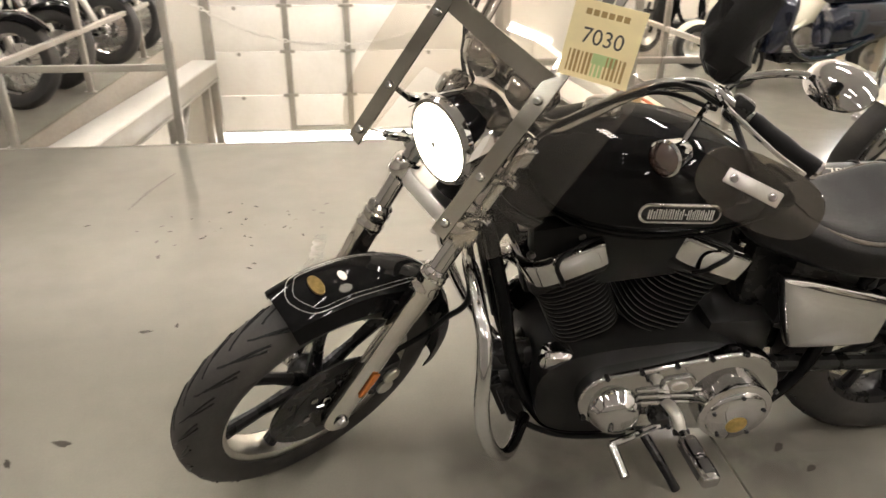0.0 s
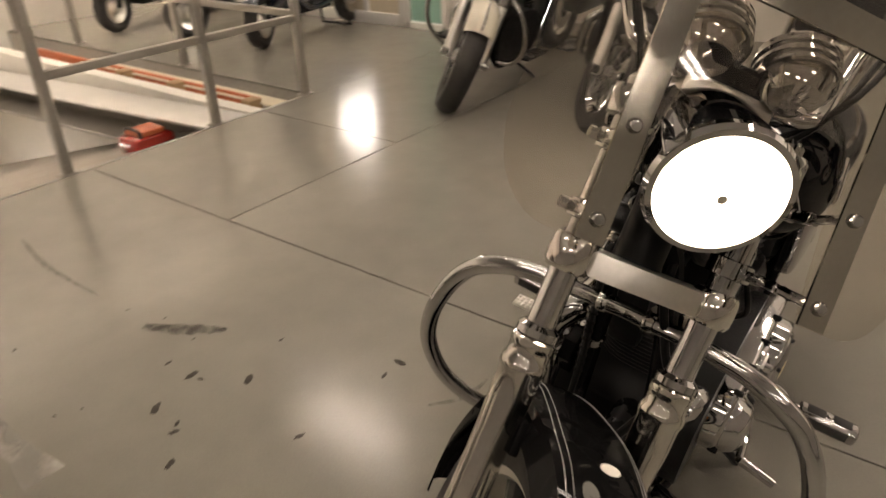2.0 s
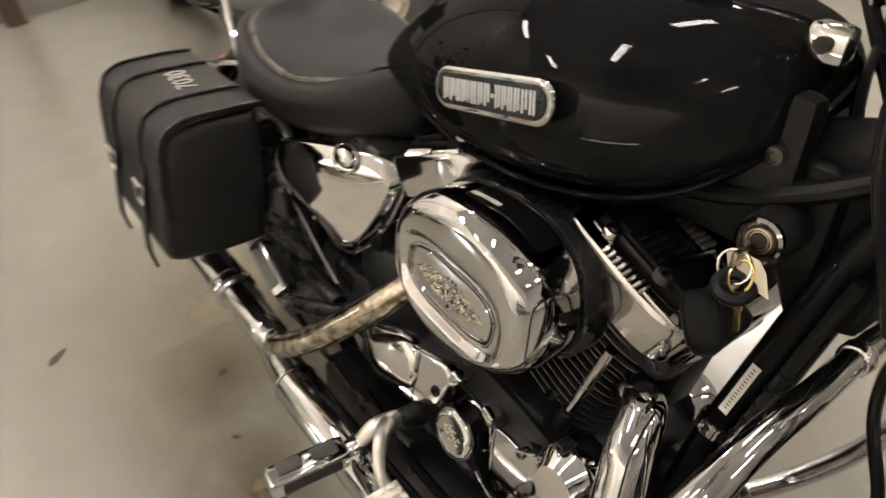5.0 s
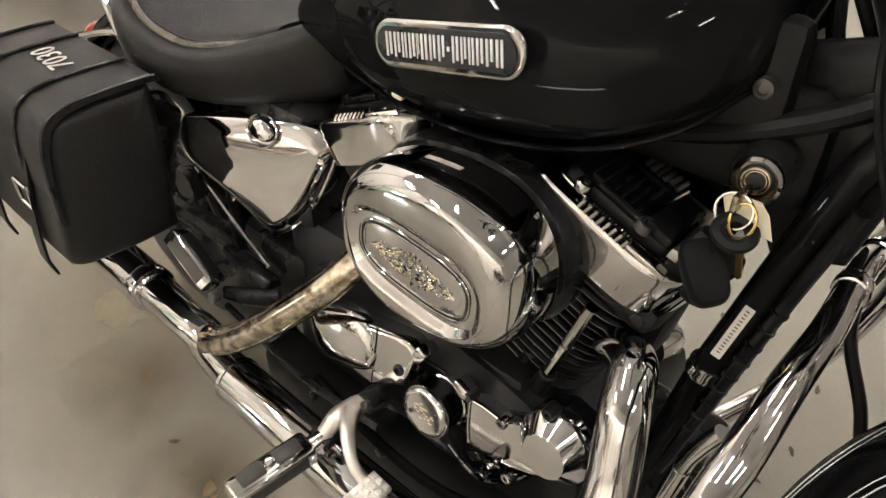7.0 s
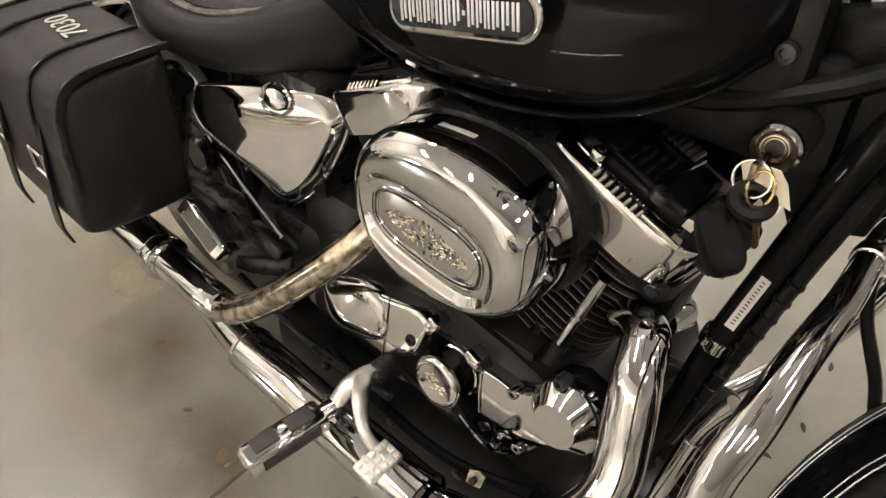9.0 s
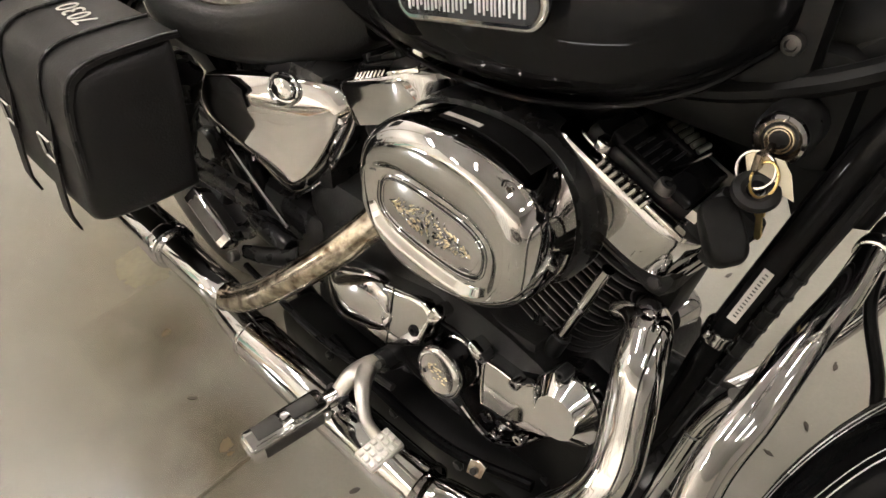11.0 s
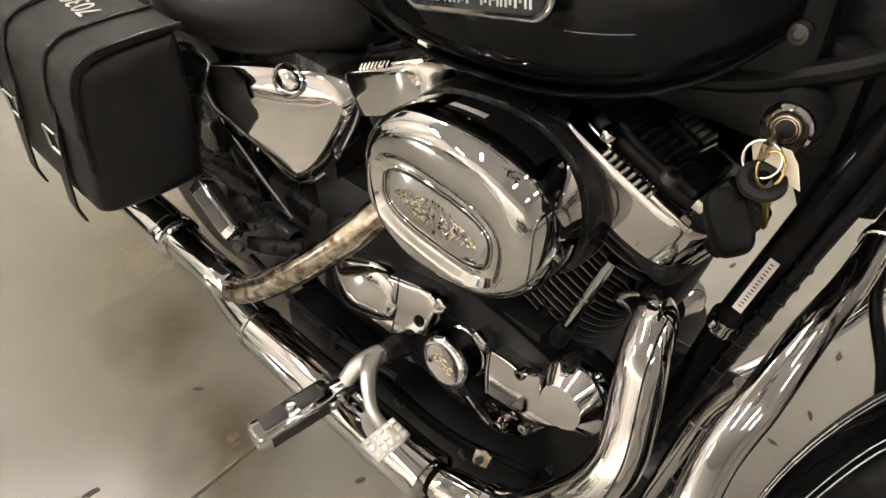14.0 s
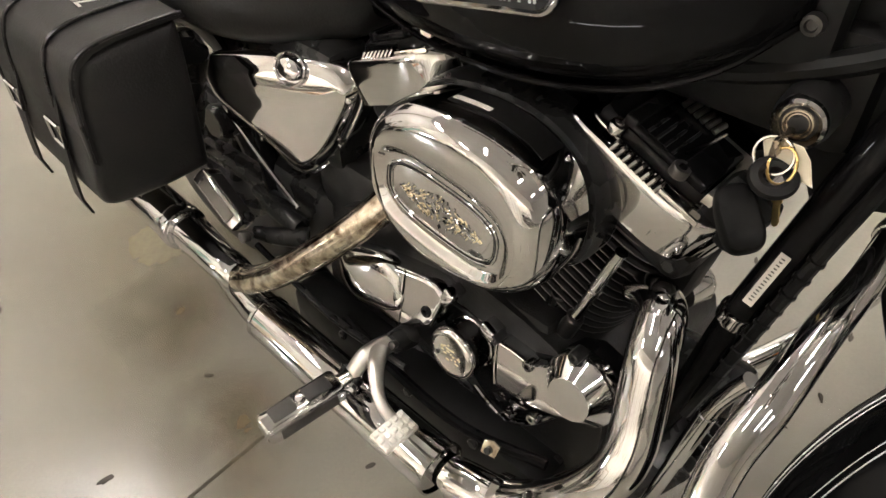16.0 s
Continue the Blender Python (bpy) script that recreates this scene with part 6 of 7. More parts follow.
# foot controls
for sgn in (1, -1):
    y0, y1 = sgn * 0.285, sgn * 0.370
    arm = P("footpeg", tube([(-0.948, sgn * 0.192, 0.326), (-0.951, sgn * 0.212, 0.331), (-0.956, sgn * 0.240, 0.327), (-0.960, sgn * 0.262, 0.305)], [0.0135, 0.0150, 0.0140, 0.0125], seg=16, flat=0.8), "alloy", "chrome footpeg with rubber inlays")
    d0, d1 = Vector((-0.960, sgn * 0.262, 0.304)), Vector((-0.974, sgn * 0.397, 0.297))
    dd = (d1 - d0).normalized()
    pm = aim(d0, dd, (0, 0, 1))
    peg_rings = [[pm @ Vector((x, y, h)) for x, y in oval(0.0215 * f, 0.0185 * f, 28, 3.2)] for h, f in ((0.020, 0.55), (0.022, 0.9), (0.026, 1.0), (0.128, 1.0), (0.133, 0.96), (0.1355, 0.82))]
    P("peg_body", loft(peg_rings), "chrome", parent=arm)
    P("peg_shank", rod(d0 - dd * 0.012, d0 + dd * 0.024, 0.0125, 16, 0.002), "chrome", parent=arm)
    P("peg_pivot", rod(d0 + Vector((-0.018, 0, 0.0)), d0 + Vector((0.018, 0, 0.0)), 0.0075, 12, 0.001), "satin", parent=arm)
    for k, (ux, uy, wide) in enumerate(((0, 1, 0.024), (1, 0, 0.020), (-1, 0, 0.020), (0, -1, 0.024))):
        off = 0.0190 if ux == 0 else 0.0216
        for h0, h1 in ((0.034, 0.120),) if k != 0 else ((0.034, 0.072), (0.086, 0.122)):
            c = (ux * (off - 0.002), uy * (off - 0.002), (h0 + h1) / 2)
            P("rubber_inlay", move(box(c, (wide if ux == 0 else 0.006, wide if uy == 0 else 0.006, h1 - h0), 0.0025), pm), "rubber", parent=arm)
        if k == 0:
            P("peg_medal", move(lathe([(0, 0.0035), (0.005, 0.003), (0.0062, 0.0008), (0.0078, 0.0018), (0.0088, 0.0)], None, 24), pm @ Matrix.Translation((0, 0.0182, 0.079)) @ pose(0, 0, 0, -90)), "chrome", parent=arm)
P("peg_mount", lathe([(0, 0.018), (0.012, 0.018), (0.016, 0.012), (0.019, -0.02), (0, -0.02)], aim((-0.945, -0.186, 0.328), (0.1, -1, 0.35)), 20), "satin", "black footpeg mount")
P("mount_screw", rod((-0.936, -0.200, 0.338), (-0.935, -0.210, 0.342), 0.006, 10, 0.001), "fin")
# brake pedal
P("brake_pedal", tube([(-0.945, -0.222, 0.335), (-0.925, -0.245, 0.340), (-0.905, -0.262, 0.333), (-0.882, -0.275, 0.328), (-0.855, -0.283, 0.333), (-0.832, -0.290, 0.340)], [0.014, 0.0115, 0.0090, 0.0080, 0.0080, 0.0085], seg=14, flat=0.75), "alloy", "satin brake pedal lever")
PADM = Matrix.Translation((-0.828, -0.300, 0.349)) @ pose(0, 0, 0, 4, 6, 0)
pad = P("brake_pad", move(box((0, 0, -0.004), (0.033, 0.052, 0.009), 0.003), PADM), "alloy", "chequered brake pedal pad")
for i in range(3):
    for j in range(5):
        P("pad_stud", move(box((-0.0105 + 0.0105 * i, -0.0205 + 0.01025 * j, 0.0012), (0.0080, 0.0078, 0.0045), 0.0012, seg=1), PADM), "alloy", parent=pad)
pp = P("passenger_peg", loft([[aim((-1.357, -0.222, 0.424), (0.100, 0.0, -0.056), (0, -0.75, 0.66)) @ Vector((x, y, h)) for x, y in oval(0.0150 * f, 0.0215 * f, 24, 6.0)] for h, f in ((0.0, 0.8), (0.003, 0.97), (0.006, 1.0), (0.100, 1.0), (0.106, 0.92), (0.109, 0.7))]), "chrome", "folded chrome passenger footpeg")
PF = aim((-1.357, -0.222, 0.424), (0.100, 0.0, -0.056), (0, -0.75, 0.66))
# the pads' grey metal colour stands in for the reflection on the rubber
for dims_, at_ in (((0.0030, 0.0300, 0.080), (0.0148, 0, 0.054)), ((0.0200, 0.0030, 0.080), (0, 0.0213, 0.054))):
    P("rubber_pad", move(box(at_, dims_, 0.0012, seg=1), PF), "fin", "rubber pad, the grey of its reflection put into the colour", pp)
P("peg_bracket", tube([(-1.250, -0.215, 0.362), (-1.235, -0.185, 0.345), (-1.200, -0.150, 0.340)], [0.010, 0.015, 0.018], n=4, seg=12), "satin", "black peg bracket")
P("peg_bolt", rod((-1.246, -0.226, 0.362), (-1.246, -0.240, 0.366), 0.0095, 16, 0.002), "fin", parent=pp)
P("frame_stay", tube([(-1.395, -0.148, 0.500), (-1.300, -0.150, 0.440), (-1.215, -0.150, 0.392)], 0.0042, n=3, seg=8), "chrome", "thin chrome stay under the side cover")
shift = P("shift_lever", tube([(-0.94, 0.20, 0.262), (-0.88, 0.215, 0.25), (-0.82, 0.225, 0.235)], 0.009, seg=10), "chrome", "chrome shift lever")
P("shift_peg", rod((-0.822, 0.222, 0.235), (-0.835, 0.30, 0.205), 0.011, 14, 0.003), "chrome", parent=shift)
P("side_stand", tube([(-0.93, 0.105, 0.175), (-0.99, 0.19, 0.09), (-1.02, 0.225, 0.042)], 0.012, seg=10), "satin", "side stand, folded out")

# ignition switch with keys and tag
IG = aim((-0.578, -0.040, 0.782), (0.12, -1, 0.10))
ig = P("ignition_switch", lathe([(0, 0.058), (0.015, 0.057), (0.0195, 0.054), (0.0205, 0.046), (0.023, 0.042), (0.024, 0.0), (0, 0)], IG, 32), "satin", "ignition switch with keys hanging from it")
P("lock_ring", lathe([(0.0125, 0.056), (0.0175, 0.061), (0.0200, 0.0585), (0.0205, 0.053)], IG, 30), "chrome", parent=ig)
for k in range(10):
    P("ring_notch", move(box((0.0188, 0, 0.0585), (0.0035, 0.0035, 0.006), 0.0008, pose(0, 0, 0, 0, 0, 36 * k), seg=1), IG), "satin", parent=ig)
P("lock_face", lathe([(0, 0.0575), (0.0085, 0.0575), (0.0100, 0.0590), (0.0112, 0.0590), (0.0125, 0.056)], IG, 24), "worn_chrome", parent=ig)
P("key_ring", tube([(-0.574 + 0.015 * math.cos(s), -0.118 + 0.004 * math.sin(s), 0.769 + 0.014 * math.sin(s)) for s in [2 * math.pi * k / 18 for k in range(19)]], 0.0014, n=1, seg=6), "chrome", parent=ig)
P("key_ring", tube([(-0.565 + 0.010 * math.cos(s), -0.121 + 0.004 * math.sin(s), 0.765 + 0.014 * math.sin(s)) for s in [2 * math.pi * k / 18 for k in range(19)]], 0.0012, n=1, seg=6), "brass", parent=ig)
P("key", box((-0.574, -0.110, 0.7765), (0.0060, 0.028, 0.016), 0.0022), "worn_chrome", "dull metal key in the switch", ig)
kp = prism([(-0.0055, 0), (0.0055, 0), (0.0055, -0.010), (0.0035, -0.012), (0.0035, -0.020), (0.0045, -0.022), (0.0035, -0.025), (0.0045, -0.030), (0.0030, -0.034), (0, -0.036), (-0.0035, -0.034), (-0.0035, -0.012), (-0.0055, -0.010)], 0.0022, side_plane(-0.121, -1) @ Matrix.Translation((-0.561, 0.744, 0)) @ pose(0, 0, 0, 0, 0, 12) @ Matrix.Diagonal((0.72, 0.85, 1, 1)), 0.0004)
P("key", kp, "brass", "brass key", ig)
P("key_fob", lathe([(0.008, 0.003), (0.012, 0.005), (0.0175, 0.0035), (0.019, 0), (0.0175, -0.0035), (0.012, -0.005), (0.008, -0.003)], aim((-0.5670, -0.124, 0.755), (0.20, -0.42, 0.88)), 28, closed=True), "hose", "black rubber key fob", ig)
P("key_card", prism([(-0.016, 0.010), (-0.004, 0.013), (0.014, 0.013), (0.022, 0.004), (0.029, -0.016), (0.010, -0.012), (-0.006, -0.012), (-0.011, -0.004)], 0.0010, side_plane(-0.113, -1) @ Matrix.Translation((-0.571, 0.768, 0)) @ pose(0, 0, 0, 0, 0, 2), 0), "key_tag", "torn cream key card", ig)
MT = aim((-0.5579, -0.0702, 0.6194), (0.024, -0.996, 0.081), (-0.222, -0.093, -0.97))
lab = P("frame_label", prism([(-0.005, -0.034), (0.005, -0.034), (0.005, 0.034), (-0.005, 0.034)], 0.0006, MT, 0), "chalk", "silver serial label on the frame tube")
for k in range(14):
    P("label_mark", move(box((0, -0.029 + 0.0043 * k, 0.0008), (0.0034, 0.0014, 0.0003), 0, seg=1), MT), "ink", parent=lab)
P("tube_band", lathe([(0.0168, -0.009), (0.0190, -0.008), (0.0196, -0.004), (0.0186, 0.0), (0.0196, 0.004), (0.0190, 0.008), (0.0168, 0.009)], aim((-0.5737, -0.0586, 0.555), (-0.17, -0.07, -0.98)), 20), "chrome")


P("mount_plate", box((-0.600, -0.078, 0.679), (0.052, 0.022, 0.075), 0.010, pose(0, 0, 0, 0, 25)), "hose", "black engine mount cover")
brace = P("guard_brace", tube([(-0.526, -0.12, 0.549), (-0.539, -0.12, 0.517), (-0.55, -0.12, 0.477), (-0.565, -0.12, 0.374), (-0.583, -0.12, 0.249)], 0.0085, seg=12), "chrome", "thin chrome brace pipe")
P("brace_sleeve", rod((-0.55, -0.12, 0.477), (-0.565, -0.12, 0.374), 0.0098, 16, 0.002), "chrome", parent=brace)
P("engine_mount", box((-0.645, -0.030, 0.560), (0.036, 0.060, 0.090), 0.012, pose(0, 0, 0, 0, 12)), "hose")
P("mount_bolt", rod((-0.640, -0.058, 0.575), (-0.640, -0.067, 0.575), 0.008, 6, 0.001), "satin")
P("lower_frame_cover", box((-0.955, -0.150, 0.198), (0.54, 0.075, 0.105), 0.022), "hose", "black lower frame rail and bracket")
for x, z in ((-0.80, 0.236), (-0.93, 0.230), (-1.08, 0.236)):
    P("rail_bolt", rod((x, -0.186, z), (x, -0.194, z), 0.008, 10, 0.002), "satin")
P("oil_pipe", tube([(-0.70, -0.160, 0.262), (-0.82, -0.185, 0.246), (-0.95, -0.188, 0.250), (-1.08, -0.180, 0.268)], 0.008, seg=10), "black", "glossy black oil pipe")
P("brake_rod", tube([(-0.93, -0.190, 0.285), (-1.10, -0.195, 0.270), (-1.30, -0.190, 0.290)], 0.006, n=4, seg=8), "satin", "black rear brake rod")

# small hardware round the engine
br = P("exhaust_bracket", prism([(-0.011, -0.009), (0.010, -0.010), (0.012, 0.007), (0.002, 0.012), (-0.011, 0.008)], 0.005, aim((-0.755, -0.205, 0.289), (0.2, -0.75, 0.65)), 0.0015), "worn_chrome", "satin exhaust bracket")
P("bracket_bolt", rod((-0.755, -0.209, 0.289), (-0.754, -0.215, 0.293), 0.005, 14, 0.001), "satin", parent=br)
def along(points, i):
    a, b = Vector(points[i]), Vector(points[i + 1])
    return aim(a, b - a)


P("shield_clamp", lathe([(0.0300, -0.008), (0.0330, -0.007), (0.0330, 0.007), (0.0300, 0.008)], along(PIPE1, 10), 28), "chrome", parent=p1)
for z0, y0 in ((0.262, -0.118), (0.240, -0.122)):
    P("oil_line", tube([(-0.655, y0 + 0.02, z0 + 0.02), (-0.72, y0, z0), (-0.84, y0 - 0.012, z0 - 0.012), (-0.96, y0 - 0.010, z0 + 0.005), (-1.06, y0, z0 + 0.05)], 0.0065, seg=8), "satin", "black oil line")
for x, z in ((-0.70, 0.245), (-0.80, 0.225), (-0.90, 0.218)):
    P("case_bolt", rod((x, -0.128, z), (x, -0.137, z), 0.007, 8, 0.001), "satin")
for k in range(9):
    q = 0.10 + 0.085 * k
    P("conduit_ring", lathe([(0.0066, -0.003), (0.0082, -0.002), (0.0082, 0.002), (0.0066, 0.003)], aim((-0.522 - 0.060 * q, -0.058 - 0.014 * q, 0.680 - 0.26 * q), (-0.22, -0.05, -0.97)), 10), "hose")
P("head_bolt", rod((-0.640, -0.085, 0.600), (-0.640, -0.096, 0.600), 0.008, 6, 0.001), "satin")

# ---- stock tag on the handlebar ----
tag = thing("price_tag", "yellowed paper stock tag numbered 7030 hanging on the handlebar", "tag")
TX = Vector((0.100, -0.060, -0.021)).normalized()
TN = Vector((-0.50, -0.86, 0.087))
TN = (TN - TX * TN.dot(TX)).normalized()
TY = TN.cross(TX)
TM = Matrix(((TX.x, TY.x, TN.x, 0.505), (TX.y, TY.y, TN.y, 0.942), (TX.z, TY.z, TN.z, 1.131), (0, 0, 0, 1)))
part("card", move(box((0, 0, 0), (0.114, 0.118, 0.0012), 0.0005, seg=1), TM), "paper", tag)


def tag_text(body, size, x, y, mat):
    c = bpy.data.curves.new("number", "FONT")
    c.body, c.size, c.extrude, c.align_x, c.align_y = body, size, 0.0002, "CENTER", "CENTER"
    c.materials.append(M[mat])
    ob = new("number", c)
    ob.parent = tag
    ob.matrix_local = TM @ Matrix.Translation((x, y, 0.0009))
    return ob


tag_text("7030", 0.034, 0.0, 0.006, "ink")
for k in range(6):
    part("text_bar", move(box((-0.032 + 0.012 * k, 0.042, 0.0009), (0.009, 0.009, 0.0004), 0), TM), "brown_ink", tag)
for k in range(14):
    part("print_bar", move(box((-0.045 + 0.0068 * k, -0.034, 0.0009), (0.0042 if k % 3 else 0.0026, 0.034, 0.0004), 0), TM), "green_ink" if 6 <= k <= 8 else "brown_ink", tag)
part("green_print", move(box((0.012, -0.024, 0.00075), (0.040, 0.016, 0.0002), 0), TM), "green_ink", tag)
part("string", tube([TM @ Vector((0.0, 0.050, 0)), TM @ Vector((0.005, 0.09, -0.01)), TM @ Vector((0.0, 0.11, -0.05))], 0.0012, seg=5), "key_tag", tag)


# ---- other motorcycles ----
def ring_sheet(centre, r, w, a0, a1, thick=0.003, crown=0.03, n=20):
    """A bent fender sheet round the y axis; angles in degrees ahead of straight up."""
    rows = []
    for k in range(n + 1):
        a = radians(a0 + (a1 - a0) * k / n)
        sec = []
        for rr, order in ((r, 1), (r - thick, -1)):
            row = []
            for j in range(9):
                s_ = -1 + 2 * j / 8
                q = rr - crown * abs(s_) ** 2.6
                row.append(Vector((centre[0] + math.sin(a) * q, s_ * w / 2, centre[2] + math.cos(a) * q)))
            sec += row[::order]
        rows.append(sec)
    return loft(rows)


def plain_wheel(parent, centre, r, w, rim_r, m, wire, rim_mat):
    turn = m @ Matrix.Translation(centre) @ pose(0, 0, 0, 90)
    h = w / 2
    prof = [(rim_r, -h * 0.7), (rim_r + (r - rim_r) * 0.45, -h), (r - 0.03, -h * 0.9), (r - 0.008, -h * 0.5), (r, 0)]
    prof += [(a, -b) for a, b in reversed(prof[:-1])]
    tyre = part("tyre", lathe(prof, turn, 48), "rubber", parent)
    rim = part("rim", lathe([(rim_r + 0.006, -h * 0.75), (rim_r + 0.008, -h * 0.6), (rim_r - 0.016, -h * 0.3), (rim_r - 0.016, h * 0.3), (rim_r + 0.008, h * 0.6), (rim_r + 0.006, h * 0.75)], turn, 48), rim_mat, parent)
    part("hub", lathe([(0, -0.07), (0.03, -0.07), (0.05, -0.05), (0.035, -0.02), (0.035, 0.02), (0.05, 0.05), (0.03, 0.07), (0, 0.07)], turn, 24), "chrome", rim)
    c = Vector(centre)
    n = 28 if wire else 9
    for k in range(n):
        a = 2 * math.pi * k / n
        d = Vector((math.cos(a), 0, math.sin(a)))
        side = (0.045 if k % 2 else -0.045) if wire else 0
        d2 = Vector((math.cos(a + (0.25 if wire else 0)), 0, math.sin(a + (0.25 if wire else 0))))
        part("spoke", move(rod(c + d * 0.035 + Vector((0, side, 0)), c + d2 * (rim_r - 0.012), 0.0028 if wire else 0.012, 6), m), "chrome" if wire else rim_mat, rim)
    part("brake_disc", lathe([(0.07, 0.062), (0.15, 0.062), (0.15, 0.067), (0.07, 0.067)], turn @ Matrix.Scale(-1, 4, (0, 0, 1)), 40, closed=True), "alloy", rim)
    return tyre


def cruiser(label, m, turned, tank_mat, fender_mat, wire=True, bags=True, rim_mat="chrome", lamps=False, group="", rear_only=False):
    """A parked cruiser; its origin is where the front tyre meets the floor, x ahead, y left."""
    b = thing("motorcycle", label, "motorcycle", m, group=group)
    rk = radians(32)
    ax = Vector((0.0, 0, 0.325))
    st = Matrix.Translation((-0.10, 0, 0)) @ Matrix(((math.cos(rk), 0, -math.sin(rk), 0), (0, 1, 0, 0), (math.sin(rk), 0, math.cos(rk), 0), (0, 0, 0, 1))) @ Matrix.Rotation(radians(turned), 4, "Z") @ Matrix(((math.cos(rk), 0, math.sin(rk), 0), (0, 1, 0, 0), (-math.sin(rk), 0, math.cos(rk), 0), (0, 0, 0, 1))) @ Matrix.Translation((0.10, 0, 0))
    plain_wheel(b, ax, 0.325, 0.13, 0.215, st, wire, rim_mat)
    up = Vector((-math.sin(rk), 0, math.cos(rk)))
    for sg in (1, -1):
        o = Vector((-0.02, sg * 0.105, 0.325))
        part("fork_slider", move(rod(o - up * 0.03, o + up * 0.34, 0.030, 18, 0.006), st), "alloy", b)
        part("fork_cover", move(rod(o + up * 0.34, o + up * 0.66, 0.034, 18, 0.006), st), "chrome", b)
        part("axle_cap", move(rod(ax + Vector((0, sg * 0.10, 0)), ax + Vector((0, sg * 0.145, 0)), 0.024, 14, 0.005), st), "chrome", b)
    part("front_fender", move(ring_sheet(ax, 0.365, 0.17, -70, 44, crown=0.05), st), fender_mat, b)
    if wire and bags:
        for sg in (1, -1):
            part("fender_flash", move(loft([[ax + Vector((math.sin(radians(a)) * q, sg * yy, math.cos(radians(a)) * q)) for q, yy in ((0.352, 0.066), (0.352, 0.070), (0.318, 0.0885), (0.318, 0.086))] for a in range(-60, 40, 8)]), st), "alloy", b, "silver flash on the fender's side")
    part("fender_trim", move(tube([ax + Vector((math.sin(radians(a)) * 0.372, 0, math.cos(radians(a)) * 0.372)) for a in (-10, 6, 20, 32, 42)], 0.006, seg=6), st), "chrome", b)
    hc = Vector((-0.26, 0, 0.325)) + up * 0.60 + Vector((0.10, 0, 0))
    hm_ = st @ aim(hc, (1, 0, -0.05), (0, 1, 0))
    hl_ = part("headlight", lathe([(0, -0.13), (0.05, -0.12), (0.085, -0.07), (0.092, 0.0), (0.088, 0.012), (0.08, 0.012)], hm_, 32), "chrome", b)
    part("lens", lathe([(0.082, 0.008), (0.06, 0.020), (0.02, 0.028), (0, 0.028)], hm_, 28), "alloy", hl_)
    if lamps:
        part("lamp_bar", move(tube([hc + Vector((0.02, -0.22, -0.10)), hc + Vector((0.06, -0.1, -0.12)), hc + Vector((0.06, 0.1, -0.12)), hc + Vector((0.02, 0.22, -0.10))], 0.010, seg=8), st), "chrome", b)
    for sg in (1, -1):
        if lamps:
            lp = part("passing_lamp", lathe([(0, -0.06), (0.035, -0.05), (0.05, 0), (0.045, 0.008), (0, 0.012)], st @ aim(hc + Vector((0.04, sg * 0.19, -0.07)), (1, 0, 0), (0, 1, 0)), 24), "chrome", b)
            part("lens", lathe([(0, 0.0135), (0.042, 0.009)], st @ aim(hc + Vector((0.04, sg * 0.19, -0.07)), (1, 0, 0), (0, 1, 0)), 20), "ivory", lp)
        part("turn_signal", lathe([(0, -0.04), (0.025, -0.03), (0.034, 0), (0.02, 0.02), (0, 0.024)], st @ aim(hc + Vector((-0.02, sg * 0.27, -0.05)), (1, 0, 0), (0, 1, 0)), 20), "amber", b)
    top = Vector((-0.02, 0, 0.325)) + up * 0.72
    hb = [top, top + Vector((0, 0.08, 0.03)), top + Vector((-0.02, 0.16, 0.13)), top + Vector((-0.10, 0.28, 0.18)), top + Vector((-0.24, 0.42, 0.16))]
    part("handlebar", move(tube([(v.x, -v.y, v.z) for v in hb[::-1]][:-1] + [tuple(v) for v in hb], 0.013, seg=10), st), "chrome", b)
    for sg in (1, -1):
        part("grip", move(rod(top + Vector((-0.16, sg * 0.34, 0.172)), top + Vector((-0.25, sg * 0.43, 0.158)), 0.018, 12, 0.003), st), "hose", b)
        mr = part("mirror", move(tube([top + Vector((-0.08, sg * 0.26, 0.18)), top + Vector((-0.06, sg * 0.30, 0.30)), top + Vector((-0.06, sg * 0.36, 0.33))], 0.006, seg=6), st), "chrome", b)
        part("mirror_head", move(lathe([(0, 0.02), (0.05, 0.012), (0.065, 0), (0, -0.004)], None, 24), st @ aim(top + Vector((-0.06, sg * 0.40, 0.34)), (1, 0, 0.1), (0, 1, 0))), "chrome", mr)
    rear = Vector((-1.62, 0, 0.315))
    plain_wheel(b, rear, 0.315, 0.16, 0.20, Matrix(), wire, rim_mat)
    part("rear_fender", ring_sheet(rear, 0.365, 0.20, -100, 55, crown=0.05), fender_mat, b)
    rows = [(-0.36, 0.03, 0.86, 0.80), (-0.40, 0.09, 0.885, 0.74), (-0.50, 0.14, 0.90, 0.69), (-0.62, 0.155, 0.89, 0.67), (-0.76, 0.13, 0.85, 0.67), (-0.88, 0.08, 0.79, 0.69), (-0.94, 0.03, 0.75, 0.71)]
    part("fuel_tank", loft([tank_section(*r, n=28) for r in spline_sections(rows, 3)]), tank_mat, b)
    seat_rows = [(-0.88, 0.07, 0.75, 0.68), (-0.98, 0.13, 0.725, 0.64), (-1.10, 0.17, 0.715, 0.63), (-1.24, 0.16, 0.75, 0.64), (-1.32, 0.12, 0.79, 0.66), (-1.50, 0.12, 0.80, 0.68), (-1.62, 0.10, 0.785, 0.69), (-1.66, 0.05, 0.765, 0.70)]
    part("seat", loft([seat_section(*r, n=24) for r in spline_sections(seat_rows, 3)]), "leather", b)
    part("crankcase", loft([[Vector((x, y, z)) for x, z in oval(0.27, 0.15, 28, 3.0, -0.72, 0.30)] for y in (-0.15, -0.14, 0.14, 0.15)]), "crinkle", b)
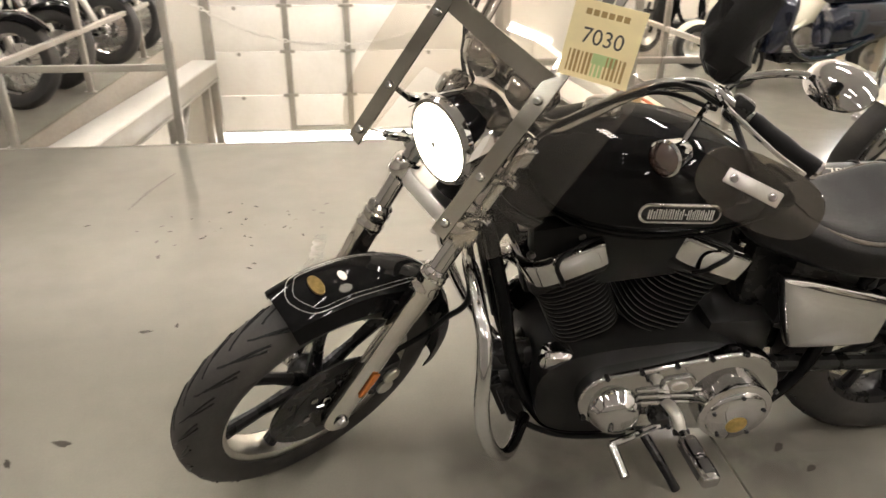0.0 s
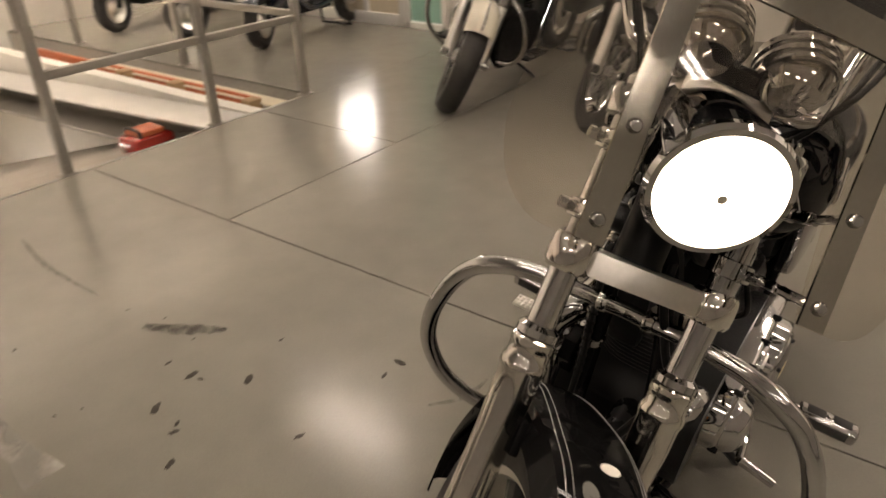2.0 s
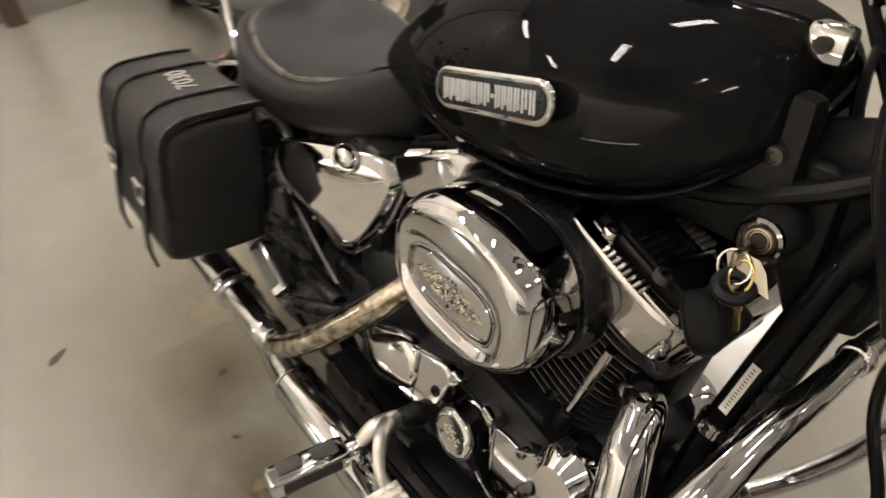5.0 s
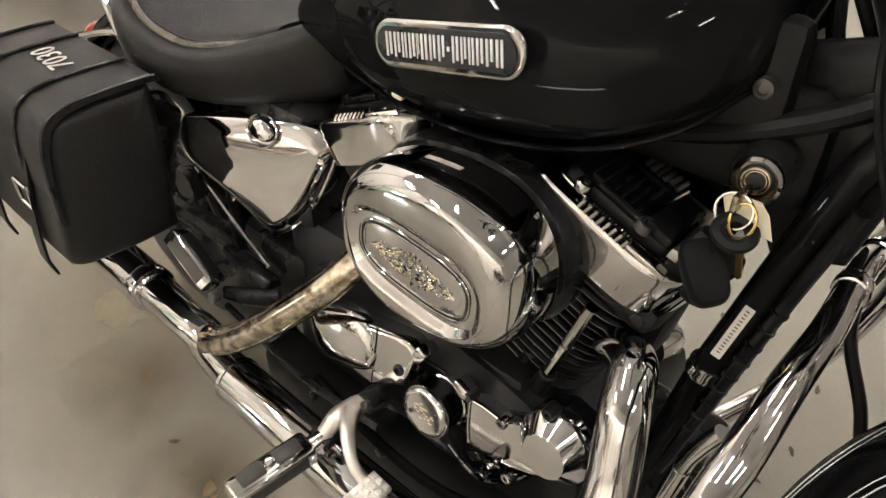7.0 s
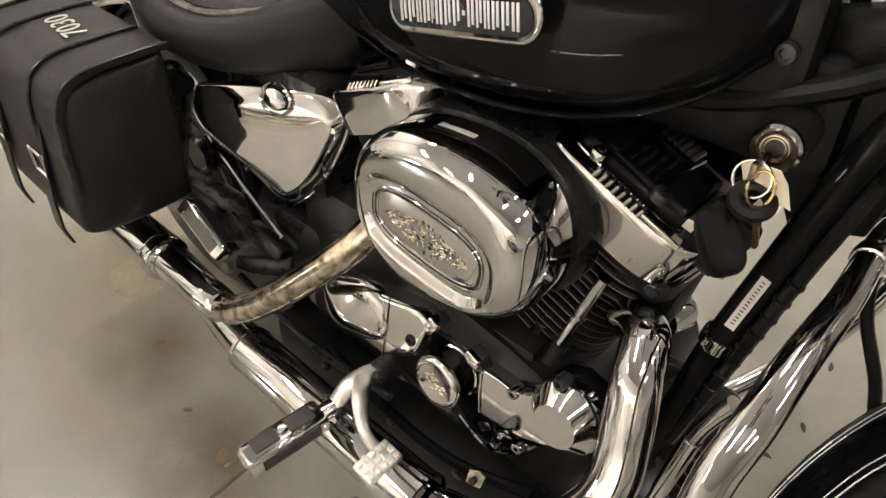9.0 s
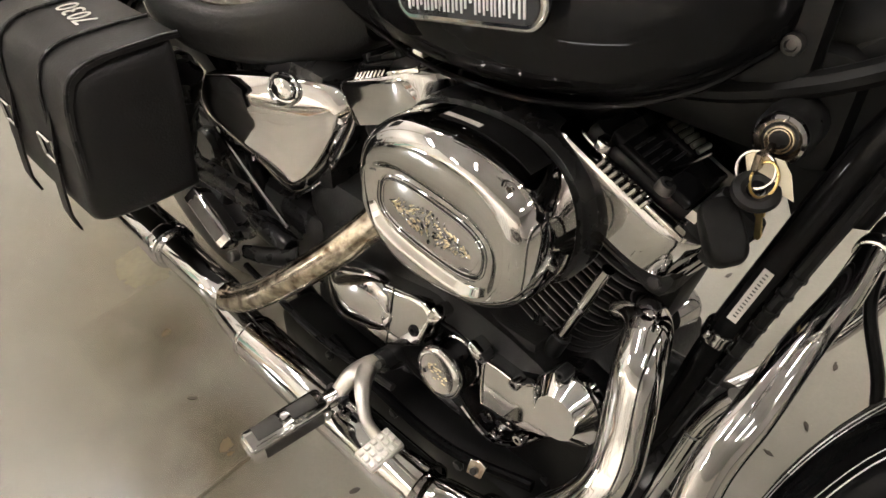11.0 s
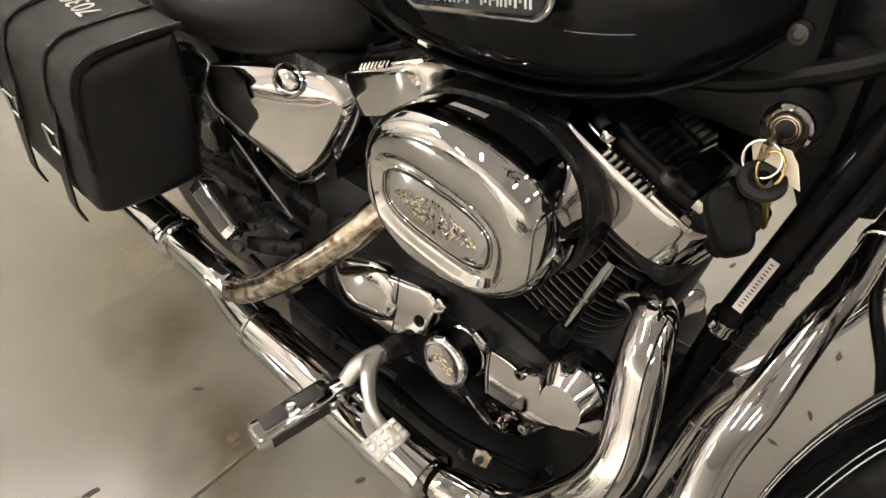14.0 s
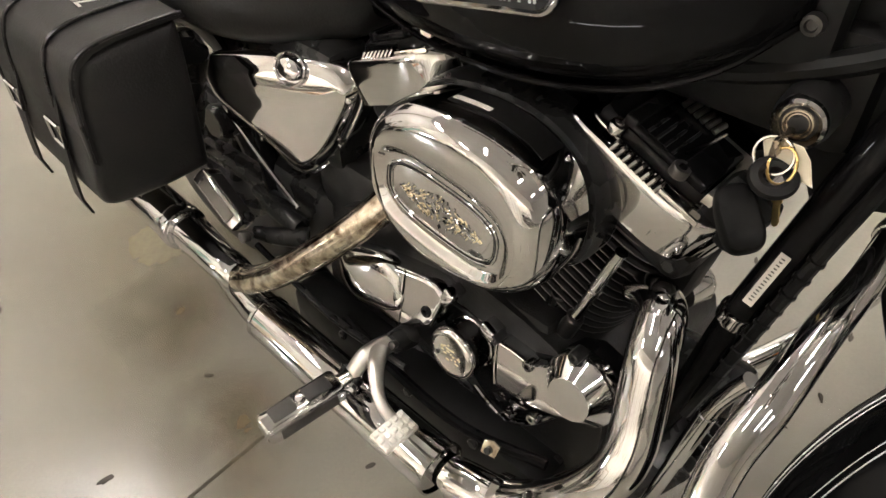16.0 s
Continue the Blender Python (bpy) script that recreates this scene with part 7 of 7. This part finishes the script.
    for an in (24, -24):
        cm = Matrix.Translation((-0.70, 0, 0.26)) @ pose(0, 0, 0, 0, an)
        cy = part("cylinder", lathe([(0, 0.1), (0.06, 0.1), (0.06, 0.38), (0, 0.38)], cm, 24), "crinkle", b)
        bmf = loft([[Vector((x, y, dz)) for x, y in oval(0.088, 0.095, 24, 3.2)] for dz in (-0.0025, 0.0025)])
        mf = bpy.data.meshes.new("fin")
        bmf.to_mesh(mf)
        bmf.free()
        mf.materials.append(M["fin"])
        for k in range(9):
            ob = new("fin", mf)
            ob.parent, ob.matrix_local = cy, cm @ Matrix.Translation((0, 0, 0.17 + 0.019 * k))
        part("rocker_cover", move(box((0, 0, 0.385), (0.19, 0.20, 0.07), 0.022), cm), "chrome", b)
    part("air_cleaner", lathe([(0, 0.05), (0.07, 0.045), (0.09, 0.02), (0.09, 0), (0, 0)], aim((-0.70, -0.14, 0.56), (0, -1, 0)), 32), "chrome", b)
    for k, dz in ((0, 0.0), (1, 0.10)):
        part("exhaust_pipe", tube([(-0.48 - 0.42 * k, -0.10, 0.50), (-0.44 - 0.40 * k, -0.17, 0.44), (-0.52 - 0.36 * k, -0.21, 0.24 + dz), (-0.9 - 0.1 * k, -0.22, 0.19 + dz), (-1.25, -0.22, 0.18 + dz)], 0.026, seg=14), "chrome", b)
        part("muffler", lathe([(0, 0), (0.03, 0), (0.046, 0.05), (0.046, 0.62), (0.03, 0.64), (0, 0.64)], aim((-1.22, -0.22, 0.18 + dz), (-1, 0, 0.02)), 24), "chrome", b)
    for sg in (1, -1):
        part("frame_tube", tube([(-0.33, sg * 0.03, 0.78), (-0.40, sg * 0.07, 0.45), (-0.48, sg * 0.11, 0.18), (-0.65, sg * 0.12, 0.13), (-1.1, sg * 0.12, 0.15), (-1.2, sg * 0.11, 0.45), (-1.3, sg * 0.10, 0.62)], 0.018, seg=10), "black", b)
        if lamps:
            part("engine_guard", tube([(-0.36, sg * 0.03, 0.62), (-0.35, sg * 0.20, 0.62), (-0.36, sg * 0.33, 0.50), (-0.40, sg * 0.34, 0.32), (-0.46, sg * 0.24, 0.20), (-0.50, sg * 0.10, 0.18)], 0.016, seg=12), "chrome", b)
        part("footboard", box((-0.62, sg * 0.30, 0.24), (0.28, 0.10, 0.02), 0.008), "satin", b)
        if bags:
            bg = part("saddlebag", box((-1.52, sg * 0.24, 0.52), (0.46, 0.17, 0.32), 0.05, seg=3), "leather", b)
            part("lid_flap", box((-1.52, sg * 0.245, 0.65), (0.47, 0.185, 0.08), 0.03), "leather", bg)
    part("sidestand", tube([(-0.70, 0.13, 0.15), (-0.78, 0.24, 0.06), (-0.80, 0.27, 0.02)], 0.012, seg=8), "satin", b)
    return b


def parked(x, y, heading, lean=8):
    """Lays a parked machine with its front tyre at (x, y), facing heading degrees, leaning to its left."""
    return pose(x, y, 0.0, 0, 0, heading) @ pose(0, 0, 0, -lean)


cruiser("ivory and chrome cruiser motorcycle with passing lamps on its stand", parked(2.79, 3.48, 184, 8), 34, "ivory", "ivory", wire=False, bags=True, lamps=True, group="motorcycles along the wall")
cruiser("black cruiser motorcycle with chrome fork and leather bags", parked(2.86, 2.60, 186, 8), 38, "black", "black", wire=True, bags=True, group="motorcycles along the wall")
cruiser("black motorcycle with champagne cast wheels behind the cruiser", parked(2.74, 0.60, 186, 7), 36, "black", "black", wire=False, bags=False, rim_mat="gold_wheel", group="motorcycles along the wall")
cruiser("dark motorcycle with champagne cast wheels parked by the wall", parked(2.95, -0.35, 186, 7), 36, "navy", "black", wire=False, bags=True, rim_mat="gold_wheel", group="motorcycles along the wall")
west = cruiser("black motorcycle with a spoked front wheel across the ramp", parked(-2.42, 5.30, -18, 6), 10, "black", "black", wire=True, bags=False, group="motorcycles across the ramp")
for x, y, h in ((-2.40, 5.98, -20), (-2.32, 7.02, -22), (-2.30, 7.80, -24)):
    copy_thing(west, parked(x, y, h, 6))


def scooter(label, m, body_mat, stripe_mat, turned=15):
    """A parked scooter; its origin is where the front tyre meets the floor."""
    s_ = thing("scooter", label, "scooter", m, group="scooters by the partition")
    st = Matrix.Translation((-0.08, 0, 0)) @ Matrix.Rotation(radians(turned), 4, "Z") @ Matrix.Translation((0.08, 0, 0))
    for c, mm in (((0, 0, 0.21), st), ((-1.22, 0, 0.21), Matrix())):
        turn = mm @ Matrix.Translation(c) @ pose(0, 0, 0, 90)
        part("tyre", lathe([(0.13, -0.045), (0.17, -0.055), (0.20, -0.04), (0.21, 0), (0.20, 0.04), (0.17, 0.055), (0.13, 0.045)], turn, 36), "rubber", s_)
        part("rim", lathe([(0, -0.05), (0.04, -0.05), (0.06, -0.02), (0.125, -0.035), (0.135, -0.045), (0.135, 0.045), (0.125, 0.035), (0.06, 0.02), (0.04, 0.05), (0, 0.05)], turn, 30), "alloy", s_)
    part("front_fender", move(ring_sheet((0, 0, 0.21), 0.235, 0.14, -70, 60, crown=0.03, n=12), st), body_mat, s_)
    for sg in (1, -1):
        part("fork", move(rod((-0.01, sg * 0.07, 0.21), (-0.09, sg * 0.07, 0.50), 0.02, 12), st), "satin", s_)
    rows = [[Vector((-0.10 - 0.14 * (z - 0.35) - 0.10 * (abs(s1) ** 2), s1 * w, z)) for s1 in (-1, -0.7, -0.35, 0, 0.35, 0.7, 1)] + [Vector((-0.13 - 0.14 * (z - 0.35) - 0.10 * (abs(s1) ** 2), s1 * w, z)) for s1 in (1, 0.7, 0.35, 0, -0.35, -0.7, -1)] for z, w in ((0.30, 0.16), (0.45, 0.21), (0.65, 0.22), (0.85, 0.17), (0.95, 0.11))]
    part("leg_shield", loft(rows), body_mat, s_)
    part("headlight", lathe([(0, 0.05), (0.05, 0.04), (0.075, 0.0), (0.06, -0.06), (0, -0.08)], st @ aim((-0.10, 0, 0.93), (1, 0, -0.1), (0, 1, 0)), 28), "alloy", s_)
    part("handlebar", move(tube([(-0.30, -0.34, 1.03), (-0.24, -0.15, 1.03), (-0.22, 0, 1.0), (-0.24, 0.15, 1.03), (-0.30, 0.34, 1.03)], 0.014, seg=8), st), "satin", s_)
    for sg in (1, -1):
        part("mirror", move(lathe([(0, 0.015), (0.05, 0.01), (0.06, 0), (0, -0.003)], None, 20), st @ aim((-0.25, sg * 0.30, 1.20), (1, 0, 0), (0, 1, 0))), "satin", s_)
        part("mirror_stalk", move(rod((-0.26, sg * 0.22, 1.03), (-0.25, sg * 0.30, 1.18), 0.005, 6), st), "satin", s_)
        part("side_trim", tube([(-0.20, sg * 0.19, 0.62), (-0.30, sg * 0.19, 0.36), (-0.50, sg * 0.18, 0.25), (-0.80, sg * 0.19, 0.30), (-1.05, sg * 0.20, 0.42)], 0.022, seg=8), stripe_mat, s_)
    part("floorboard", box((-0.50, 0, 0.26), (0.55, 0.32, 0.10), 0.03), "satin", s_)
    part("rear_body", loft([[Vector((x, y, z)) for y, z in oval(w, h, 20, 2.6, 0, zc)] for x, w, h, zc in ((-0.70, 0.12, 0.16, 0.45), (-0.78, 0.18, 0.21, 0.50), (-1.05, 0.20, 0.21, 0.52), (-1.35, 0.17, 0.16, 0.57), (-1.55, 0.09, 0.09, 0.62))]), body_mat, s_)
    part("seat", loft([[Vector((x, y, z)) for y, z in oval(w, h, 20, 2.8, 0, zc)] for x, w, h, zc in ((-0.70, 0.07, 0.03, 0.70), (-0.78, 0.13, 0.05, 0.725), (-1.05, 0.16, 0.055, 0.745), (-1.30, 0.15, 0.05, 0.78), (-1.48, 0.08, 0.03, 0.79))]), "leather", s_)
    part("muffler", lathe([(0, 0), (0.04, 0), (0.055, 0.05), (0.055, 0.36), (0, 0.38)], aim((-1.05, -0.16, 0.26), (-1, 0, 0.22)), 20), "satin", s_)
    part("centre_stand", tube([(-0.95, -0.14, 0.18), (-1.0, -0.16, 0.02), (-1.0, 0.16, 0.02), (-0.95, 0.14, 0.18)], 0.012, n=1, seg=8), "satin", s_)
    return s_


scooter("dark blue scooter with pale trim beside the ramp", pose(3.27, 5.62, 0, 0, 0, 186), "navy", "navy", 20)
scooter("white and black scooter with a pale curved trim", pose(3.22, 6.45, 0, 0, 0, 192), "ivory", "ivory", -10)
scooter("black scooter at the back of the row", pose(3.05, 7.35, 0, 0, 0, 190), "black", "satin", 10)

# ---- marks on the floor ----
rnd = random.Random(11)


def blob(x, y, length, width, turn, z=0.0012, n=11):
    bm = bmesh.new()
    top = []
    for j in range(n):
        a = 2 * math.pi * j / n
        r = rnd.uniform(0.65, 1.15)
        px, py = length / 2 * math.cos(a) * r, width / 2 * math.sin(a) * r
        top.append((x + px * math.cos(turn) - py * math.sin(turn), y + px * math.sin(turn) + py * math.cos(turn)))
    lo = [bm.verts.new((p[0], p[1], 0.0002)) for p in top]
    hi = [bm.verts.new((x + (p[0] - x) * 0.9, y + (p[1] - y) * 0.9, z)) for p in top]
    for j in range(n):
        bm.faces.new((lo[j], lo[(j + 1) % n], hi[(j + 1) % n], hi[j]))
    bm.faces.new(hi)
    return bm


crumbs = []
for x, y, s in ((0.72, 2.04, 0.05), (0.65, 2.04, 0.03), (0.42, 2.35, 0.055), (0.34, 2.50, 0.05), (0.34, 2.06, 0.035), (0.09, 2.25, 0.045), (0.19, 2.46, 0.055), (-0.19, 2.32, 0.04), (-0.31, 2.08, 0.035),
                (-0.73, 1.47, 0.06), (-0.66, 2.04, 0.05), (-0.56, 2.07, 0.035), (-0.77, 2.65, 0.04), (-0.84, 1.40, 0.04), (1.77, 1.94, 0.06), (2.04, 2.10, 0.04), (1.20, 1.93, 0.035), (1.22, 1.27, 0.05), (1.26, 1.18, 0.04), (0.37, 0.96, 0.022), (0.39, 1.05, 0.022), (0.65, 0.73, 0.022), (0.61, 0.75, 0.022), (0.39, 0.81, 0.022), (0.86, 1.58, 0.022), (1.25, 1.68, 0.022)):
    crumbs.append(blob(x, y, s, s * 0.42, rnd.uniform(0, 3.1)))
for cx, cy, n in ((-0.45, 3.0, 26), (-0.20, 2.85, 8), (0.3, 2.4, 6), (-0.3, 2.2, 5), (0.6, 2.9, 4)):
    for k in range(n):
        s = rnd.uniform(0.010, 0.034)
        crumbs.append(blob(rnd.gauss(cx, 0.30), rnd.gauss(cy, 0.16), s, s * rnd.uniform(0.3, 0.6), rnd.uniform(0, 3.1), 0.0009))
tagged(part("floor_debris", join(*crumbs), "dirt", None), "scattered crumbs of dried mud and rubber on the floor", "debris", kind="stuff")


def mark(name, label, pts, widths, mat):
    """A thin worn streak on the floor."""
    line = curve_through([(x, y, 0.0) for x, y in pts], 6)
    bm = bmesh.new()
    rows = []
    for i, p in enumerate(line):
        d = (line[min(i + 1, len(line) - 1)] - line[max(i - 1, 0)]).normalized()
        nrm_ = Vector((-d.y, d.x, 0))
        f = i / (len(line) - 1) * (len(widths) - 1)
        k = min(int(f), len(widths) - 2)
        w = (widths[k] + (widths[k + 1] - widths[k]) * (f - k)) / 2 * rnd.uniform(0.8, 1.2)
        rows.append([bm.verts.new(p + nrm_ * w + Vector((0, 0, 0.0008))), bm.verts.new(p - nrm_ * w + Vector((0, 0, 0.0008)))])
    for a, b in zip(rows, rows[1:]):
        bm.faces.new((a[0], a[1], b[1], b[0]))
    return tagged(part(name, bm, mat, None), label, "floor mark")


def film_material(name, color, strength, scale):
    """A thin worn film: shows only where its grain is dense."""
    m = material(name, color, 0.6, vary=0.2, scale=scale)
    n, l = m.node_tree.nodes, m.node_tree.links
    p = n["Principled BSDF"]
    tc, nz, mr = n.new("ShaderNodeTexCoord"), n.new("ShaderNodeTexNoise"), n.new("ShaderNodeMapRange")
    nz.inputs["Scale"].default_value, nz.inputs["Detail"].default_value = scale, 6
    l.new(tc.outputs["Object"], nz.inputs["Vector"])
    mr.inputs["From Min"].default_value, mr.inputs["From Max"].default_value = 0.30, 0.62
    mr.inputs["To Max"].default_value = strength
    l.new(nz.outputs["Fac"], mr.inputs["Value"])
    l.new(mr.outputs[0], p.inputs["Alpha"])
    return m


def soft_patch_material(name, color, strength, scale=5.0):
    """Colour for stains and patches: fades out from the middle of its own patch, with a cloudy edge."""
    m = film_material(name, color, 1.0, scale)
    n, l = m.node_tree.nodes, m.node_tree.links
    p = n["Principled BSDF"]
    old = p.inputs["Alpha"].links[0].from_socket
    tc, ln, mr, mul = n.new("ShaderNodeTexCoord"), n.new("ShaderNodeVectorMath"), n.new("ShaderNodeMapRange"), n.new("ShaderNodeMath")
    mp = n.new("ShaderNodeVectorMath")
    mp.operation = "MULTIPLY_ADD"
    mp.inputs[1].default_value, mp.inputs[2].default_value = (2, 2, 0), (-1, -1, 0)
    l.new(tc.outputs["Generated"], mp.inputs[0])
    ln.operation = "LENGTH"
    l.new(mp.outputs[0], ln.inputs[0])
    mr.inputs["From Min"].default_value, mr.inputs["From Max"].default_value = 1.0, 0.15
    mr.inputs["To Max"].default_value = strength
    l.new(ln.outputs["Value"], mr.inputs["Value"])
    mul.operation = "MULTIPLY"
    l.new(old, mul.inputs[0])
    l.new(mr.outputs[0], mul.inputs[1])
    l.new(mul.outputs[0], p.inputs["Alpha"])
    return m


M["scuff"] = film_material("rubber_scuff", (0.07, 0.058, 0.044), 0.65, 30)
M["faint_scuff"] = film_material("faint_rubber_scuff", (0.09, 0.075, 0.055), 0.45, 40)
M["pale_film"] = film_material("pale_worn_film", (0.56, 0.53, 0.46), 0.6, 5)
M["rust_stain"] = soft_patch_material("brown_floor_stain", (0.150, 0.115, 0.060), 0.80)
M["olive_stain"] = soft_patch_material("olive_floor_stain", (0.265, 0.232, 0.145), 0.75, 1.2)
M["grey_patch"] = soft_patch_material("grey_floor_patch", (0.10, 0.09, 0.075), 0.55)
mark("tyre_smear", "short dark tyre smear on the floor", [(0.40, 2.84), (0.45, 2.74), (0.50, 2.66), (0.54, 2.60)], [0.03, 0.055, 0.05, 0.02], "scuff")
mark("skid_mark", "thin dark skid mark on the floor", [(0.48, 3.80), (0.43, 3.55), (0.42, 3.35), (0.42, 3.14)], [0.012, 0.022, 0.016, 0.01], "faint_scuff")
mark("skid_mark", "thin dark skid mark on the floor", [(-0.95, 3.75), (-1.02, 3.45), (-1.05, 3.2)], [0.012, 0.02, 0.01], "faint_scuff")
mark("pale_scrape", "pale scrape worn into the floor", [(-0.10, 2.82), (-0.105, 2.65), (-0.11, 2.46)], [0.05, 0.06, 0.09], "pale_film")
mark("skid_mark", "thin dark skid mark on the floor", [(0.62, 1.86), (0.70, 1.80), (0.80, 1.79)], [0.01, 0.018, 0.01], "faint_scuff")
for nm, lb, x, y, a, b, mt in (("olive_stain", "faded olive stain on the floor beside the exhaust", 1.68, 1.66, 0.62, 0.42, "olive_stain"), ("rust_stain", "brown stain on the floor under the exhaust", 1.44, 1.66, 0.17, 0.13, "rust_stain"), ("rust_stain", "brown stain on the floor under the exhaust", 1.10, 1.72, 0.22, 0.16, "rust_stain"),
                               ("grey_patch", "soft-edged grey patch on the floor under the motorcycle", 0.55, 1.22, 0.50, 0.30, "grey_patch"), ("grey_patch", "soft-edged grey patch on the floor under the motorcycle", 1.15, 1.22, 0.35, 0.26, "grey_patch")):
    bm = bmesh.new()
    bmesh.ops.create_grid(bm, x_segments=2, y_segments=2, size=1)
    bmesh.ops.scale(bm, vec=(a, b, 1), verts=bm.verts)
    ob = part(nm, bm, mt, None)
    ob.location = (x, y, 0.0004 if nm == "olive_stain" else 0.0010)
    tagged(ob, lb, "stain")
